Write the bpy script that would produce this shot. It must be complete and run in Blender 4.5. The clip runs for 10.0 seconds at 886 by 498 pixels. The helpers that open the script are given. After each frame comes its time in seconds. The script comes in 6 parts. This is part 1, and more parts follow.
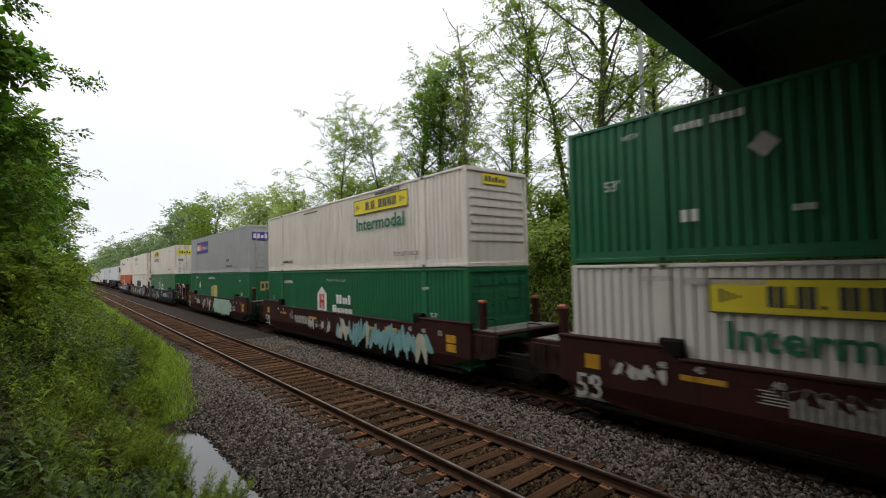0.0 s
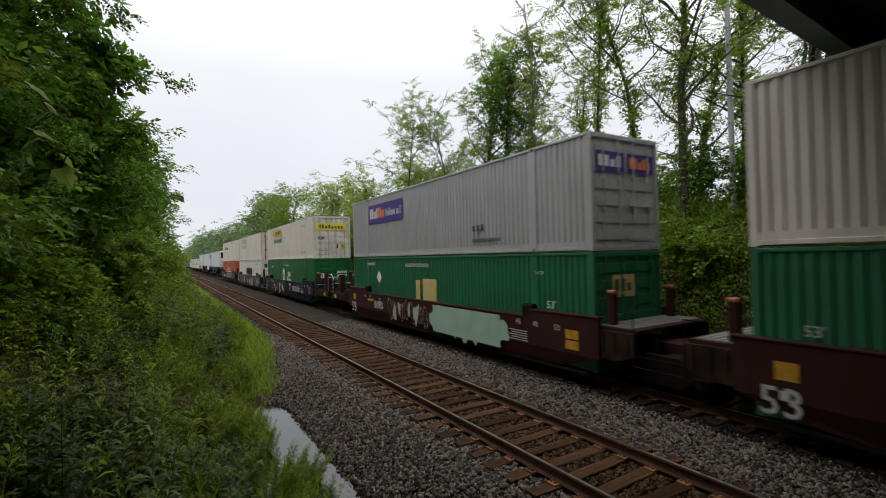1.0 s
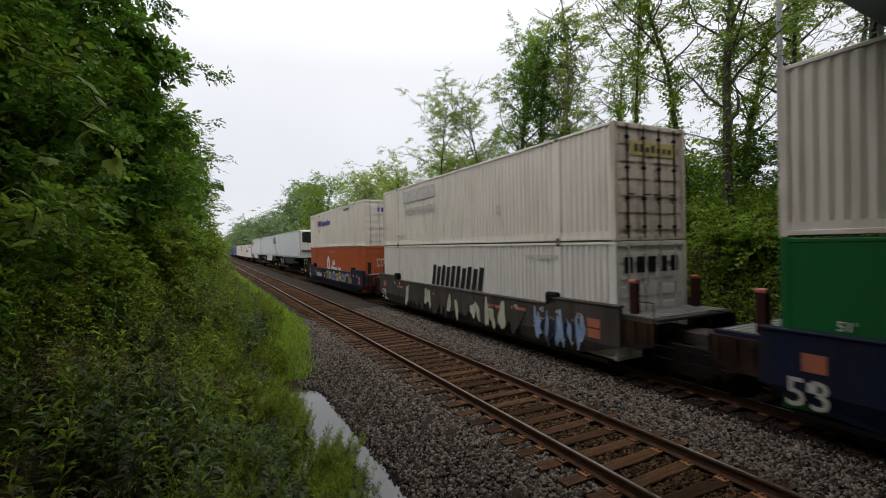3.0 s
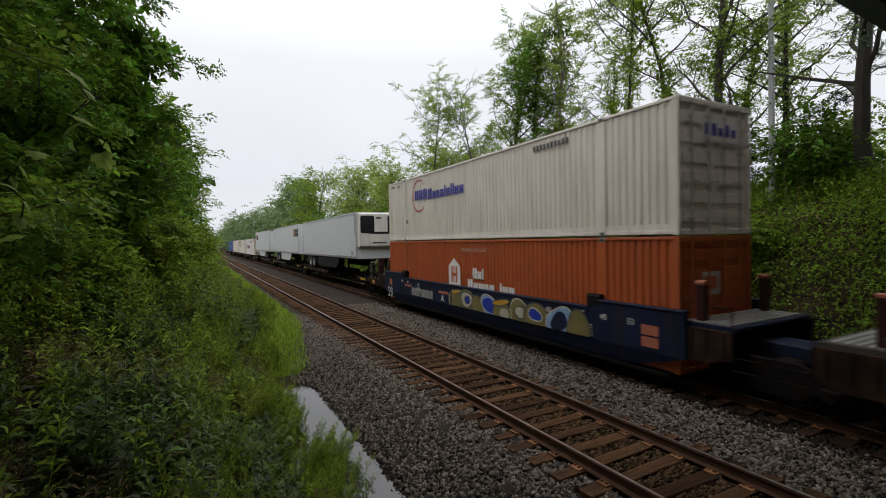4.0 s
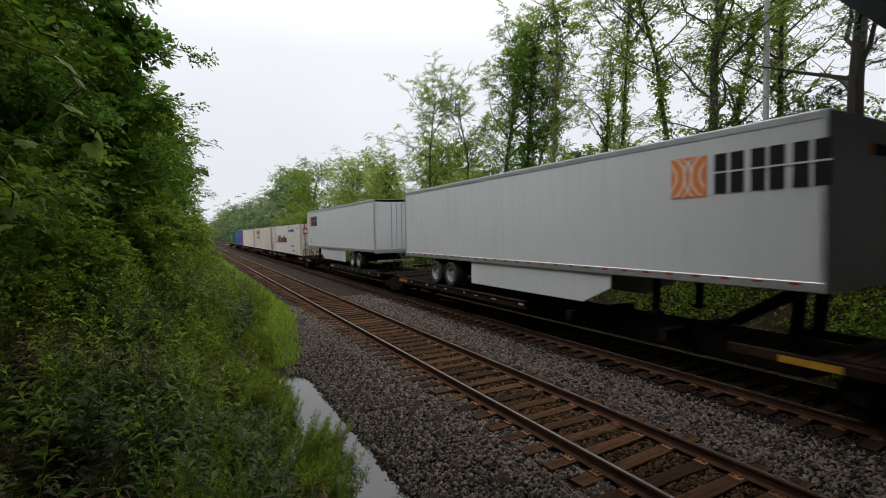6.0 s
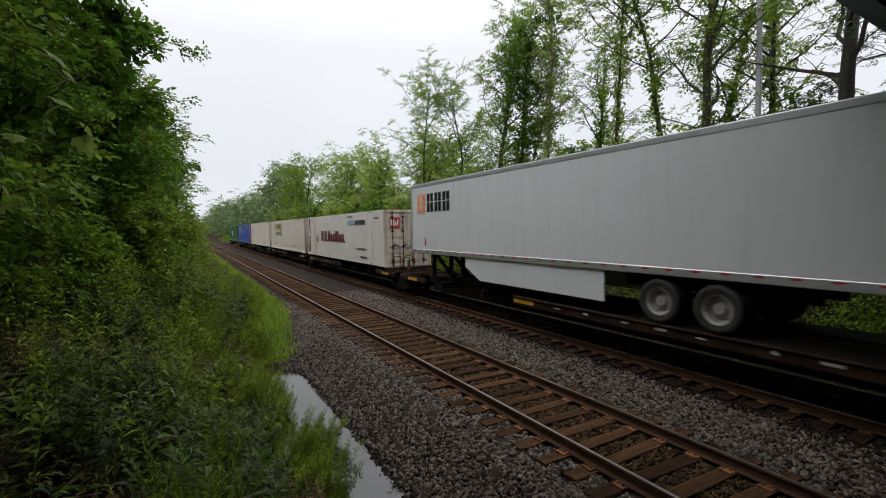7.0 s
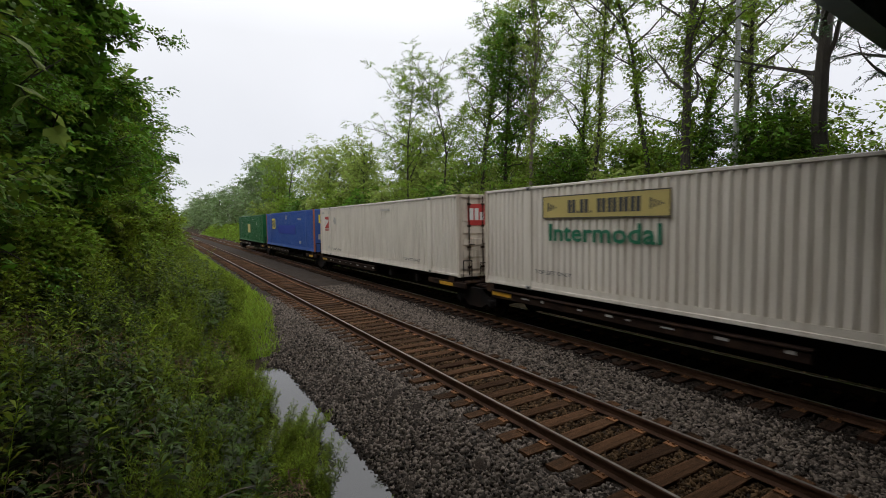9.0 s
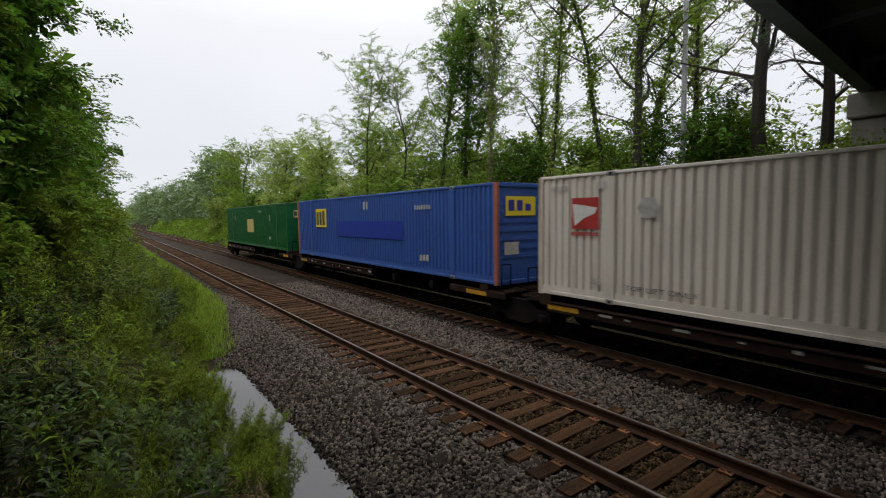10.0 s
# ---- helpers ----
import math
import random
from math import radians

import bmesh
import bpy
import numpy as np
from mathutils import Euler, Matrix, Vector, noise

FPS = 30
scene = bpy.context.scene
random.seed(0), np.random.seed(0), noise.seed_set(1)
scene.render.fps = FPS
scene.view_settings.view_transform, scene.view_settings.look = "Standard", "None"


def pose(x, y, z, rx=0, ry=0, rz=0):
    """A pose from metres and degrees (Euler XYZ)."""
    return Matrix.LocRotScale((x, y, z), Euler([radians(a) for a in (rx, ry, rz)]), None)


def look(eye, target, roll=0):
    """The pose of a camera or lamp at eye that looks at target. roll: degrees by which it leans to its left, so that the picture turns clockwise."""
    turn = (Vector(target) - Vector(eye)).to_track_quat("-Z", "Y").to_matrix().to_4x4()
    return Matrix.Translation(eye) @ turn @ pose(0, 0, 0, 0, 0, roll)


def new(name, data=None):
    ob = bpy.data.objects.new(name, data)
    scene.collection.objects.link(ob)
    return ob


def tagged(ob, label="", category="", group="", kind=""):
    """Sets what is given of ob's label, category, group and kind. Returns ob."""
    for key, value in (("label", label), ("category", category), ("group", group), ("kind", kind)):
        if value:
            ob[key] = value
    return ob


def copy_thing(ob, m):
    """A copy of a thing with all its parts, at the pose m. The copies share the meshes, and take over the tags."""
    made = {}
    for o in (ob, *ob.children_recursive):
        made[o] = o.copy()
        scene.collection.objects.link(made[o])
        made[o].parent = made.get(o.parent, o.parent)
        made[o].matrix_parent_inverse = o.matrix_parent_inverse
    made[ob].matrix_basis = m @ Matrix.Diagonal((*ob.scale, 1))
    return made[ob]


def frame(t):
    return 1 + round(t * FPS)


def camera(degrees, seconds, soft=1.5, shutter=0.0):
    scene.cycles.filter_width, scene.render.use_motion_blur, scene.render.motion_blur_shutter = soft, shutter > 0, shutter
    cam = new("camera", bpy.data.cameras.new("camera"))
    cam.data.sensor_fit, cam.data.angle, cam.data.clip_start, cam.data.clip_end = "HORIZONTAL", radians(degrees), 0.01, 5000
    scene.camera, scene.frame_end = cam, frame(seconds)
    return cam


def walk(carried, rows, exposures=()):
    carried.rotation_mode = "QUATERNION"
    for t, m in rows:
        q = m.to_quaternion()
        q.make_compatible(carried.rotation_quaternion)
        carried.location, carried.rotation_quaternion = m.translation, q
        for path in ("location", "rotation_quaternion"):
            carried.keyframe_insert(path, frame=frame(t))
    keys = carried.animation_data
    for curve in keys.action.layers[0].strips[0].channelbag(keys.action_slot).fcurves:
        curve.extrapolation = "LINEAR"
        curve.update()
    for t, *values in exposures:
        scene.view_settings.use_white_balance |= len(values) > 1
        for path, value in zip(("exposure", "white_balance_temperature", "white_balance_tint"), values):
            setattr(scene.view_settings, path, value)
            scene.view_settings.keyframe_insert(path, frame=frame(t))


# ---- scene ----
# The rails run along y, x points across to the train's track, z = 0 is the top of the rails.
cam = camera(87.46, 10.0, soft=1.0, shutter=0.12)
PATH = [
    (0.0, -39.44, 2.30, 1.34), (0.2, -36.75, 1.85, 1.42), (0.5, -34.08, 1.36, 1.48), (1.0, -31.15, 0.77, 1.53),
    (1.5, -29.19, 0.37, 1.49), (2.0, -27.80, 0.16, 1.39), (2.5, -27.05, -0.17, 1.28), (4.0, -28.02, -1.11, 1.17),
    (4.5, -28.31, -1.23, 1.10), (5.0, -28.30, -1.50, 1.06), (5.5, -28.44, -1.79, 0.96), (7.0, -29.39, -2.66, 0.85),
    (7.5, -29.93, -2.81, 0.83), (8.0, -30.41, -2.94, 0.82), (8.5, -30.85, -3.11, 0.79), (9.0, -31.37, -3.42, 0.77),
    (9.5, -32.19, -3.76, 0.77), (9.8, -33.95, -3.88, 0.76), (10.0, -36.26, -4.03, 0.76)]
walk(cam, [(t, pose(0, 0, 3.12, 90 + p, r, yw)) for t, yw, p, r in PATH], exposures=[(0.0, 0.22), (0.3, 0.12), (0.6, 0.04), (1.0, 0.0), (10.0, 0.0)])

SPEED = 21.55          # metres a second, towards the camera
TRAIN_X = 10.05        # centre line of the train's track
NEAR_X = 5.577         # centre line of the empty track

# ---- light: a bright overcast sky, brighter overhead, and a very soft sun ----
world = bpy.data.worlds.new("overcast_sky")
scene.world = world
world.use_nodes = True
wn, wl = world.node_tree.nodes, world.node_tree.links
wn.clear()
w_out, w_bg = wn.new("ShaderNodeOutputWorld"), wn.new("ShaderNodeBackground")
w_sky = wn.new("ShaderNodeTexSky")
w_sky.sky_type, w_sky.sun_disc = "NISHITA", False
w_sky.sun_elevation, w_sky.sun_rotation = radians(55), radians(-60)
w_tc, w_sep, w_ramp = wn.new("ShaderNodeTexCoord"), wn.new("ShaderNodeSeparateXYZ"), wn.new("ShaderNodeValToRGB")
w_ramp.color_ramp.elements[0].position, w_ramp.color_ramp.elements[0].color = 0.0, (0.89, 0.915, 0.965, 1)
w_ramp.color_ramp.elements[1].position, w_ramp.color_ramp.elements[1].color = 1.0, (2.6, 2.65, 2.75, 1)
for at_z, level in ((0.12, (0.88, 0.895, 0.955, 1)), (0.35, (0.99, 1.0, 1.04, 1)), (0.55, (1.45, 1.47, 1.52, 1))):
    w_ramp.color_ramp.elements.new(at_z).color = level
w_noise = wn.new("ShaderNodeTexNoise")
w_noise.inputs["Scale"].default_value, w_noise.inputs["Detail"].default_value = 2.2, 5
w_cloud = wn.new("ShaderNodeMapRange")
w_cloud.inputs["To Min"].default_value, w_cloud.inputs["To Max"].default_value = 0.90, 1.10
w_mul = wn.new("ShaderNodeVectorMath")
w_mul.operation = "SCALE"
w_dim = wn.new("ShaderNodeVectorMath")
w_dim.operation = "SCALE"
w_dim.inputs["Scale"].default_value = 0.08
w_mix = wn.new("ShaderNodeMix")
w_mix.data_type = "RGBA"
w_mix.inputs["Factor"].default_value = 0.9
wl.new(w_tc.outputs["Generated"], w_sep.inputs[0])
wl.new(w_sep.outputs["Z"], w_ramp.inputs[0])
wl.new(w_tc.outputs["Generated"], w_noise.inputs["Vector"])
wl.new(w_noise.outputs["Fac"], w_cloud.inputs["Value"])
wl.new(w_ramp.outputs["Color"], w_mul.inputs[0])
wl.new(w_cloud.outputs["Result"], w_mul.inputs["Scale"])
wl.new(w_sky.outputs["Color"], w_dim.inputs[0])
wl.new(w_dim.outputs[0], w_mix.inputs["A"])
wl.new(w_mul.outputs[0], w_mix.inputs["B"])
wl.new(w_mix.outputs["Result"], w_bg.inputs["Color"])
wl.new(w_bg.outputs[0], w_out.inputs[0])
w_bg.inputs["Strength"].default_value = 1.0

sun = new("sun", bpy.data.lights.new("sun", "SUN"))
sun.data.energy, sun.data.angle, sun.data.color = 0.5, radians(25), (1.0, 0.97, 0.92)
sun.matrix_world = look((-20, 12, 35), (0, 0, 0))


# ---- materials ----
def material(name, colour, rough=0.6, metal=0.0, scale=6.0, vary=0.25, bump=0.15, fine=60.0, streak=0.0, dirt=None,
             dirt_amount=0.0, island=0.0, translucent=0.0, stretch=(1, 1, 1), per_object=0.0, spec=0.5):
    m = bpy.data.materials.new(name)
    m.use_nodes = True
    n, l = m.node_tree.nodes, m.node_tree.links
    b = n["Principled BSDF"]
    b.inputs["Roughness"].default_value, b.inputs["Metallic"].default_value = rough, metal
    b.inputs["Specular IOR Level"].default_value = spec
    tc = n.new("ShaderNodeTexCoord")
    mp = n.new("ShaderNodeMapping")
    mp.inputs["Scale"].default_value = stretch
    l.new(tc.outputs["Object"], mp.inputs[0])
    big, small = n.new("ShaderNodeTexNoise"), n.new("ShaderNodeTexNoise")
    big.inputs["Scale"].default_value, big.inputs["Detail"].default_value = scale, 5
    small.inputs["Scale"].default_value, small.inputs["Detail"].default_value = fine, 3
    l.new(mp.outputs[0], big.inputs["Vector"])
    l.new(mp.outputs[0], small.inputs["Vector"])
    add = n.new("ShaderNodeMath")
    add.operation = "ADD"
    l.new(big.outputs["Fac"], add.inputs[0])
    l.new(small.outputs["Fac"], add.inputs[1])
    rng = n.new("ShaderNodeMapRange")
    rng.inputs["From Min"].default_value, rng.inputs["From Max"].default_value = 0.7, 1.3
    rng.inputs["To Min"].default_value, rng.inputs["To Max"].default_value = 1 - vary, 1 + vary
    l.new(add.outputs[0], rng.inputs["Value"])
    mul = n.new("ShaderNodeVectorMath")
    mul.operation = "SCALE"
    mul.inputs[0].default_value = colour
    l.new(rng.outputs[0], mul.inputs["Scale"])
    col = mul.outputs[0]
    if island or per_object:
        src = n.new("ShaderNodeNewGeometry").outputs["Random Per Island"] if island else n.new("ShaderNodeObjectInfo").outputs["Random"]
        amount = island or per_object
        r2 = n.new("ShaderNodeMapRange")
        r2.inputs["To Min"].default_value, r2.inputs["To Max"].default_value = 1 - amount, 1 + amount
        l.new(src, r2.inputs["Value"])
        m2 = n.new("ShaderNodeVectorMath")
        m2.operation = "SCALE"
        l.new(col, m2.inputs[0])
        l.new(r2.outputs[0], m2.inputs["Scale"])
        col = m2.outputs[0]
        if translucent:
            hue = n.new("ShaderNodeHueSaturation")
            r3 = n.new("ShaderNodeMapRange")
            r3.inputs["To Min"].default_value, r3.inputs["To Max"].default_value = 0.475, 0.515
            l.new(src, r3.inputs["Value"])
            l.new(r3.outputs[0], hue.inputs["Hue"])
            l.new(col, hue.inputs["Color"])
            col = hue.outputs["Color"]
    if dirt:
        st = n.new("ShaderNodeTexNoise")
        mp2 = n.new("ShaderNodeMapping")
        mp2.inputs["Scale"].default_value = (3.0, 3.0, 0.25) if streak else (1.3, 1.3, 1.3)
        l.new(tc.outputs["Object"], mp2.inputs[0])
        l.new(mp2.outputs[0], st.inputs["Vector"])
        st.inputs["Scale"].default_value, st.inputs["Detail"].default_value = 1.6, 6
        r4 = n.new("ShaderNodeMapRange")
        r4.inputs["From Min"].default_value, r4.inputs["From Max"].default_value = 0.48, 0.80
        r4.inputs["To Max"].default_value = dirt_amount
        l.new(st.outputs["Fac"], r4.inputs["Value"])
        mx = n.new("ShaderNodeMix")
        mx.data_type = "RGBA"
        l.new(r4.outputs[0], mx.inputs["Factor"])
        l.new(col, mx.inputs["A"])
        mx.inputs["B"].default_value = (*dirt, 1)
        col = mx.outputs["Result"]
    l.new(col, b.inputs["Base Color"])
    if bump:
        bp = n.new("ShaderNodeBump")
        bp.inputs["Strength"].default_value, bp.inputs["Distance"].default_value = bump, 0.02
        l.new(small.outputs["Fac"], bp.inputs["Height"])
        l.new(bp.outputs[0], b.inputs["Normal"])
    if translucent:
        tr = n.new("ShaderNodeBsdfTranslucent")
        l.new(col, tr.inputs["Color"])
        ms = n.new("ShaderNodeMixShader")
        ms.inputs[0].default_value = translucent
        l.new(b.outputs[0], ms.inputs[1])
        l.new(tr.outputs[0], ms.inputs[2])
        l.new(ms.outputs[0], n["Material Output"].inputs[0])
    return m


GRIME = (0.10, 0.08, 0.06)
RUST = (0.16, 0.07, 0.03)
M = {
    "white": material("white_paint_weathered", (0.68, 0.62, 0.54), 0.55, 0, 0.7, 0.07, 0.05, 40, 1, (0.34, 0.27, 0.19), 0.45),
    "white_b": material("cool_white_paint", (0.66, 0.62, 0.57), 0.5, 0, 0.7, 0.06, 0.05, 40, 1, (0.36, 0.30, 0.22), 0.4),
    "white_t": material("white_trailer_sheet", (0.625, 0.635, 0.645), 0.3, 0, 0.5, 0.05, 0.03, 30, 1, (0.38, 0.37, 0.35), 0.22),
    "grey": material("grey_container_paint", (0.36, 0.36, 0.35), 0.5, 0, 0.8, 0.08, 0.05, 40, 1, (0.2, 0.19, 0.17), 0.35),
    "green": material("green_container_paint", (0.012, 0.13, 0.052), 0.5, 0, 0.8, 0.15, 0.05, 40, 1, (0.05, 0.09, 0.05), 0.4),
    "green_b": material("deep_green_container_paint", (0.006, 0.105, 0.025), 0.35, 0, 0.8, 0.12, 0.05, 40, 1, (0.03, 0.06, 0.03), 0.3),
    "orange": material("orange_container_paint", (0.40, 0.085, 0.022), 0.5, 0, 0.8, 0.12, 0.05, 40, 1, (0.16, 0.06, 0.03), 0.4),
    "blue": material("blue_container_paint", (0.03, 0.09, 0.33), 0.5, 0, 0.8, 0.12, 0.05, 40, 1, (0.06, 0.08, 0.14), 0.4),
    "maroon": material("maroon_wagon_paint", (0.037, 0.0115, 0.010), 0.65, 0, 1.2, 0.3, 0.1, 30, 1, (0.028, 0.017, 0.013), 0.85, spec=0.15),
    "navy": material("navy_wagon_paint", (0.0085, 0.0135, 0.036), 0.6, 0, 1.2, 0.3, 0.1, 30, 1, (0.022, 0.018, 0.016), 0.95, spec=0.15),
    "greywagon": material("faded_grey_wagon_paint", (0.058, 0.050, 0.044), 0.7, 0, 1.2, 0.3, 0.1, 30, 1, (0.030, 0.022, 0.018), 0.8, spec=0.15),
    "darksteel": material("grimy_dark_steel", (0.0075, 0.006, 0.0055), 0.85, 0.0, 3, 0.4, 0.2, 40, 0, (0.030, 0.013, 0.007), 0.5, spec=0.12),
    "rustbeam": material("rusty_wagon_beam", (0.020, 0.011, 0.008), 0.85, 0.0, 3, 0.45, 0.2, 40, 0, (0.080, 0.040, 0.017), 0.55, spec=0.12),
    "railrust": material("rail_rust", (0.062, 0.031, 0.018), 0.8, 0.0, 5, 0.35, 0.2, 90, spec=0.15),
    "railhead": material("worn_bright_rail", (0.34, 0.32, 0.30), 0.28, 0.9, 3, 0.2, 0.05, 60),
    "plate": material("rusty_tie_plate", (0.165, 0.075, 0.033), 0.85, 0.0, 8, 0.4, 0.2, 80, island=0.4, spec=0.15),
    "tie": material("weathered_wooden_tie", (0.070, 0.036, 0.018), 0.95, 0, 3, 0.6, 0.8, 35, 0, (0.030, 0.022, 0.016), 0.6, stretch=(0.4, 5, 5), per_object=0.45, spec=0.08),
    "tie_far": material("weathered_wooden_ties", (0.070, 0.036, 0.018), 0.95, 0, 3, 0.5, 0.5, 35, island=0.42, spec=0.08),
    "stone": material("grey_ballast_stone", (0.104, 0.084, 0.069), 0.9, 0, 9, 0.3, 0.5, 70, island=0.92, spec=0.12),
    "rusty_stone": material("rust_stained_ballast_stone", (0.062, 0.037, 0.018), 0.9, 0, 9, 0.3, 0.5, 70, island=0.75, spec=0.1),
    # stones and ties with the train's shade in their colour; also the puddle's wet stones
    "shaded_wet": material("shade_dark_and_wet_ballast_stone", (0.020, 0.015, 0.012), 0.9, 0, 9, 0.25, 0.4, 70, island=0.6, spec=0.1),
    "tie_shaded": material("shade_dark_wooden_tie", (0.030, 0.017, 0.011), 0.95, 0, 3, 0.6, 0.8, 35, stretch=(0.4, 5, 5), per_object=0.45, spec=0.1),
    "soil": material("dark_ballast_bed", (0.030, 0.023, 0.018), 0.95, 0, 1.5, 0.4, 1.0, 26, 0, (0.05, 0.032, 0.02), 0.6, spec=0.1),
    "tyre": material("black_rubber", (0.018, 0.018, 0.018), 0.8, 0, 8, 0.2, 0.1),
    "rim": material("dull_white_wheel_rim", (0.36, 0.35, 0.34), 0.5, 0.2, 8, 0.3, 0.1, 40, 0, (0.05, 0.04, 0.035), 0.8),
    "black": material("black_vinyl", (0.010, 0.010, 0.011), 0.6, 0, 4, 0.1, 0, spec=0.2),
    "ink": material("dark_lettering", (0.05, 0.05, 0.05), 0.6, 0, 4, 0.15, 0),
    "paper": material("white_lettering", (0.68, 0.67, 0.63), 0.6, 0, 4, 0.12, 0),
    "dull": material("faded_white_lettering", (0.42, 0.40, 0.37), 0.7, 0, 6, 0.3, 0),
    "yellow": material("yellow_sign", (0.72, 0.58, 0.03), 0.5, 0, 3, 0.08, 0),
    "gold": material("faded_yellow_sign", (0.50, 0.40, 0.14), 0.5, 0, 3, 0.1, 0),
    "amber": material("amber_reflector_strip", (0.48, 0.25, 0.02), 0.45, 0, 5, 0.35, 0),
    "greenink": material("green_lettering", (0.008, 0.14, 0.07), 0.55, 0, 4, 0.1, 0),
    "purple": material("purple_sign", (0.055, 0.03, 0.20), 0.5, 0, 3, 0.08, 0),
    "orangeink": material("orange_lettering", (0.75, 0.22, 0.04), 0.5, 0, 3, 0.08, 0),
    "blueink": material("indigo_lettering", (0.035, 0.035, 0.26), 0.5, 0, 3, 0.08, 0),
    "royal": material("royal_blue_panel", (0.010, 0.035, 0.30), 0.5, 0, 3, 0.08, 0),
    "redink": material("red_lettering", (0.42, 0.035, 0.03), 0.5, 0, 3, 0.12, 0),
    "oxblood": material("dark_red_lettering", (0.13, 0.02, 0.02), 0.5, 0, 3, 0.12, 0),
    "teal": material("pale_teal_spray_paint", (0.17, 0.33, 0.33), 0.6, 0, 2, 0.2, 0),
    "mint": material("mint_spray_paint", (0.30, 0.43, 0.33), 0.6, 0, 2, 0.15, 0),
    "cream": material("cream_spray_paint", (0.42, 0.40, 0.30), 0.6, 0, 2, 0.2, 0),
    "olive": material("olive_spray_paint", (0.15, 0.12, 0.04), 0.6, 0, 2, 0.35, 0),
    "skyblue": material("pale_blue_spray_paint", (0.20, 0.30, 0.48), 0.6, 0, 2, 0.3, 0),
    "rustred": material("rust_red_corner_post", (0.36, 0.11, 0.06), 0.7, 0, 3, 0.2, 0.1),
    "wornwhite": material("rust_stained_white_door", (0.60, 0.53, 0.44), 0.65, 0, 1.2, 0.2, 0.1, 40, 1, (0.13, 0.065, 0.03), 1.0, spec=0.2),
    "doorwhite": material("grime_streaked_white_door", (0.66, 0.60, 0.52), 0.6, 0, 1.2, 0.2, 0.1, 40, 1, (0.22, 0.17, 0.12), 0.85, spec=0.25),
    "galv": material("galvanised_bar", (0.34, 0.33, 0.31), 0.45, 0.6, 6, 0.2, 0.1, 40, 0, RUST, 0.4),
    "alu": material("aluminium_trim", (0.55, 0.56, 0.57), 0.35, 0.7, 4, 0.1, 0.03),
    "girder": material("blue_grey_girder_paint", (0.065, 0.08, 0.09), 0.6, 0, 2, 0.2, 0.1, 40, 0, RUST, 0.25),
    "deck": material("bridge_deck_concrete", (0.12, 0.115, 0.11), 0.9, 0, 1, 0.2, 0.3, 30),
    "concrete": material("weathered_concrete", (0.36, 0.33, 0.29), 0.9, 0, 0.8, 0.2, 0.3, 30, 1, (0.15, 0.13, 0.1), 0.5),
    "bark": material("grey_brown_bark", (0.046, 0.039, 0.031), 0.95, 0, 3, 0.35, 0.6, 30, stretch=(3, 3, 0.6)),
    "deadwood": material("pale_bare_wood", (0.17, 0.14, 0.115), 0.95, 0, 3, 0.3, 0.4, 30),
    "pole": material("pale_metal_pole", (0.34, 0.34, 0.33), 0.5, 0.3, 3, 0.1, 0.05),
    "leaf_dark": material("dark_green_leaf", (0.080, 0.165, 0.014), 0.6, 0, 0.5, 0.4, 0, 9, island=0.55, translucent=0.36, spec=0.15),
    "leaf_mid": material("mid_green_leaf", (0.155, 0.240, 0.024), 0.6, 0, 0.5, 0.35, 0, 9, island=0.5, translucent=0.52, spec=0.2),
    "leaf_light": material("yellow_green_leaf", (0.225, 0.300, 0.060), 0.6, 0, 0.5, 0.3, 0, 9, island=0.45, translucent=0.5, spec=0.2),
    "leaf_pine": material("blue_green_needles", (0.040, 0.085, 0.028), 0.6, 0, 0.5, 0.3, 0, 9, island=0.4, translucent=0.2),
    "weed": material("weed_leaf", (0.150, 0.205, 0.017), 0.65, 0, 0.8, 0.5, 0, 9, island=0.6, translucent=0.32, spec=0.1),
    "weed_b": material("broad_weed_leaf", (0.046, 0.078, 0.006), 0.5, 0, 0.8, 0.5, 0, 9, island=0.85, translucent=0.18, spec=0.2),
    "dry": material("dry_brown_stalk", (0.16, 0.105, 0.055), 0.8, 0, 0.8, 0.4, 0, 9, island=0.5, translucent=0.2, spec=0.2),
    # the shade between the taller stalks is put into this leaf colour
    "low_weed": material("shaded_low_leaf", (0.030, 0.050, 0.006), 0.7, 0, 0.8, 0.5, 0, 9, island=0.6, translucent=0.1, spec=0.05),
    "grass": material("bright_grass_blade", (0.235, 0.345, 0.038), 0.65, 0, 0.6, 0.3, 0, 9, island=0.4, translucent=0.5, spec=0.12),
    "earth": material("leafy_dark_earth", (0.030, 0.024, 0.014), 0.95, 0, 1.1, 0.5, 0.6, 20, 0, (0.060, 0.038, 0.022), 0.8, spec=0.06),
    # greyer green: the haze of distance is part of the colour
    "distance": material("haze_tinted_far_leaf", (0.13, 0.20, 0.065), 0.6, 0, 0.3, 0.3, 0, 4, island=0.35, translucent=0.3),
}


def water_material():
    m = bpy.data.materials.new("still_puddle_water")
    m.use_nodes = True
    n, l = m.node_tree.nodes, m.node_tree.links
    b = n["Principled BSDF"]
    b.inputs["Base Color"].default_value = (0.020, 0.018, 0.013, 1)
    b.inputs["Roughness"].default_value, b.inputs["IOR"].default_value = 0.03, 1.45
    b.inputs["Specular IOR Level"].default_value = 1.0
    tx, bp = n.new("ShaderNodeTexNoise"), n.new("ShaderNodeBump")
    tx.inputs["Scale"].default_value = 5
    bp.inputs["Strength"].default_value, bp.inputs["Distance"].default_value = 0.02, 0.01
    l.new(tx.outputs["Fac"], bp.inputs["Height"])
    l.new(bp.outputs[0], b.inputs["Normal"])
    return m


M["water"] = water_material()


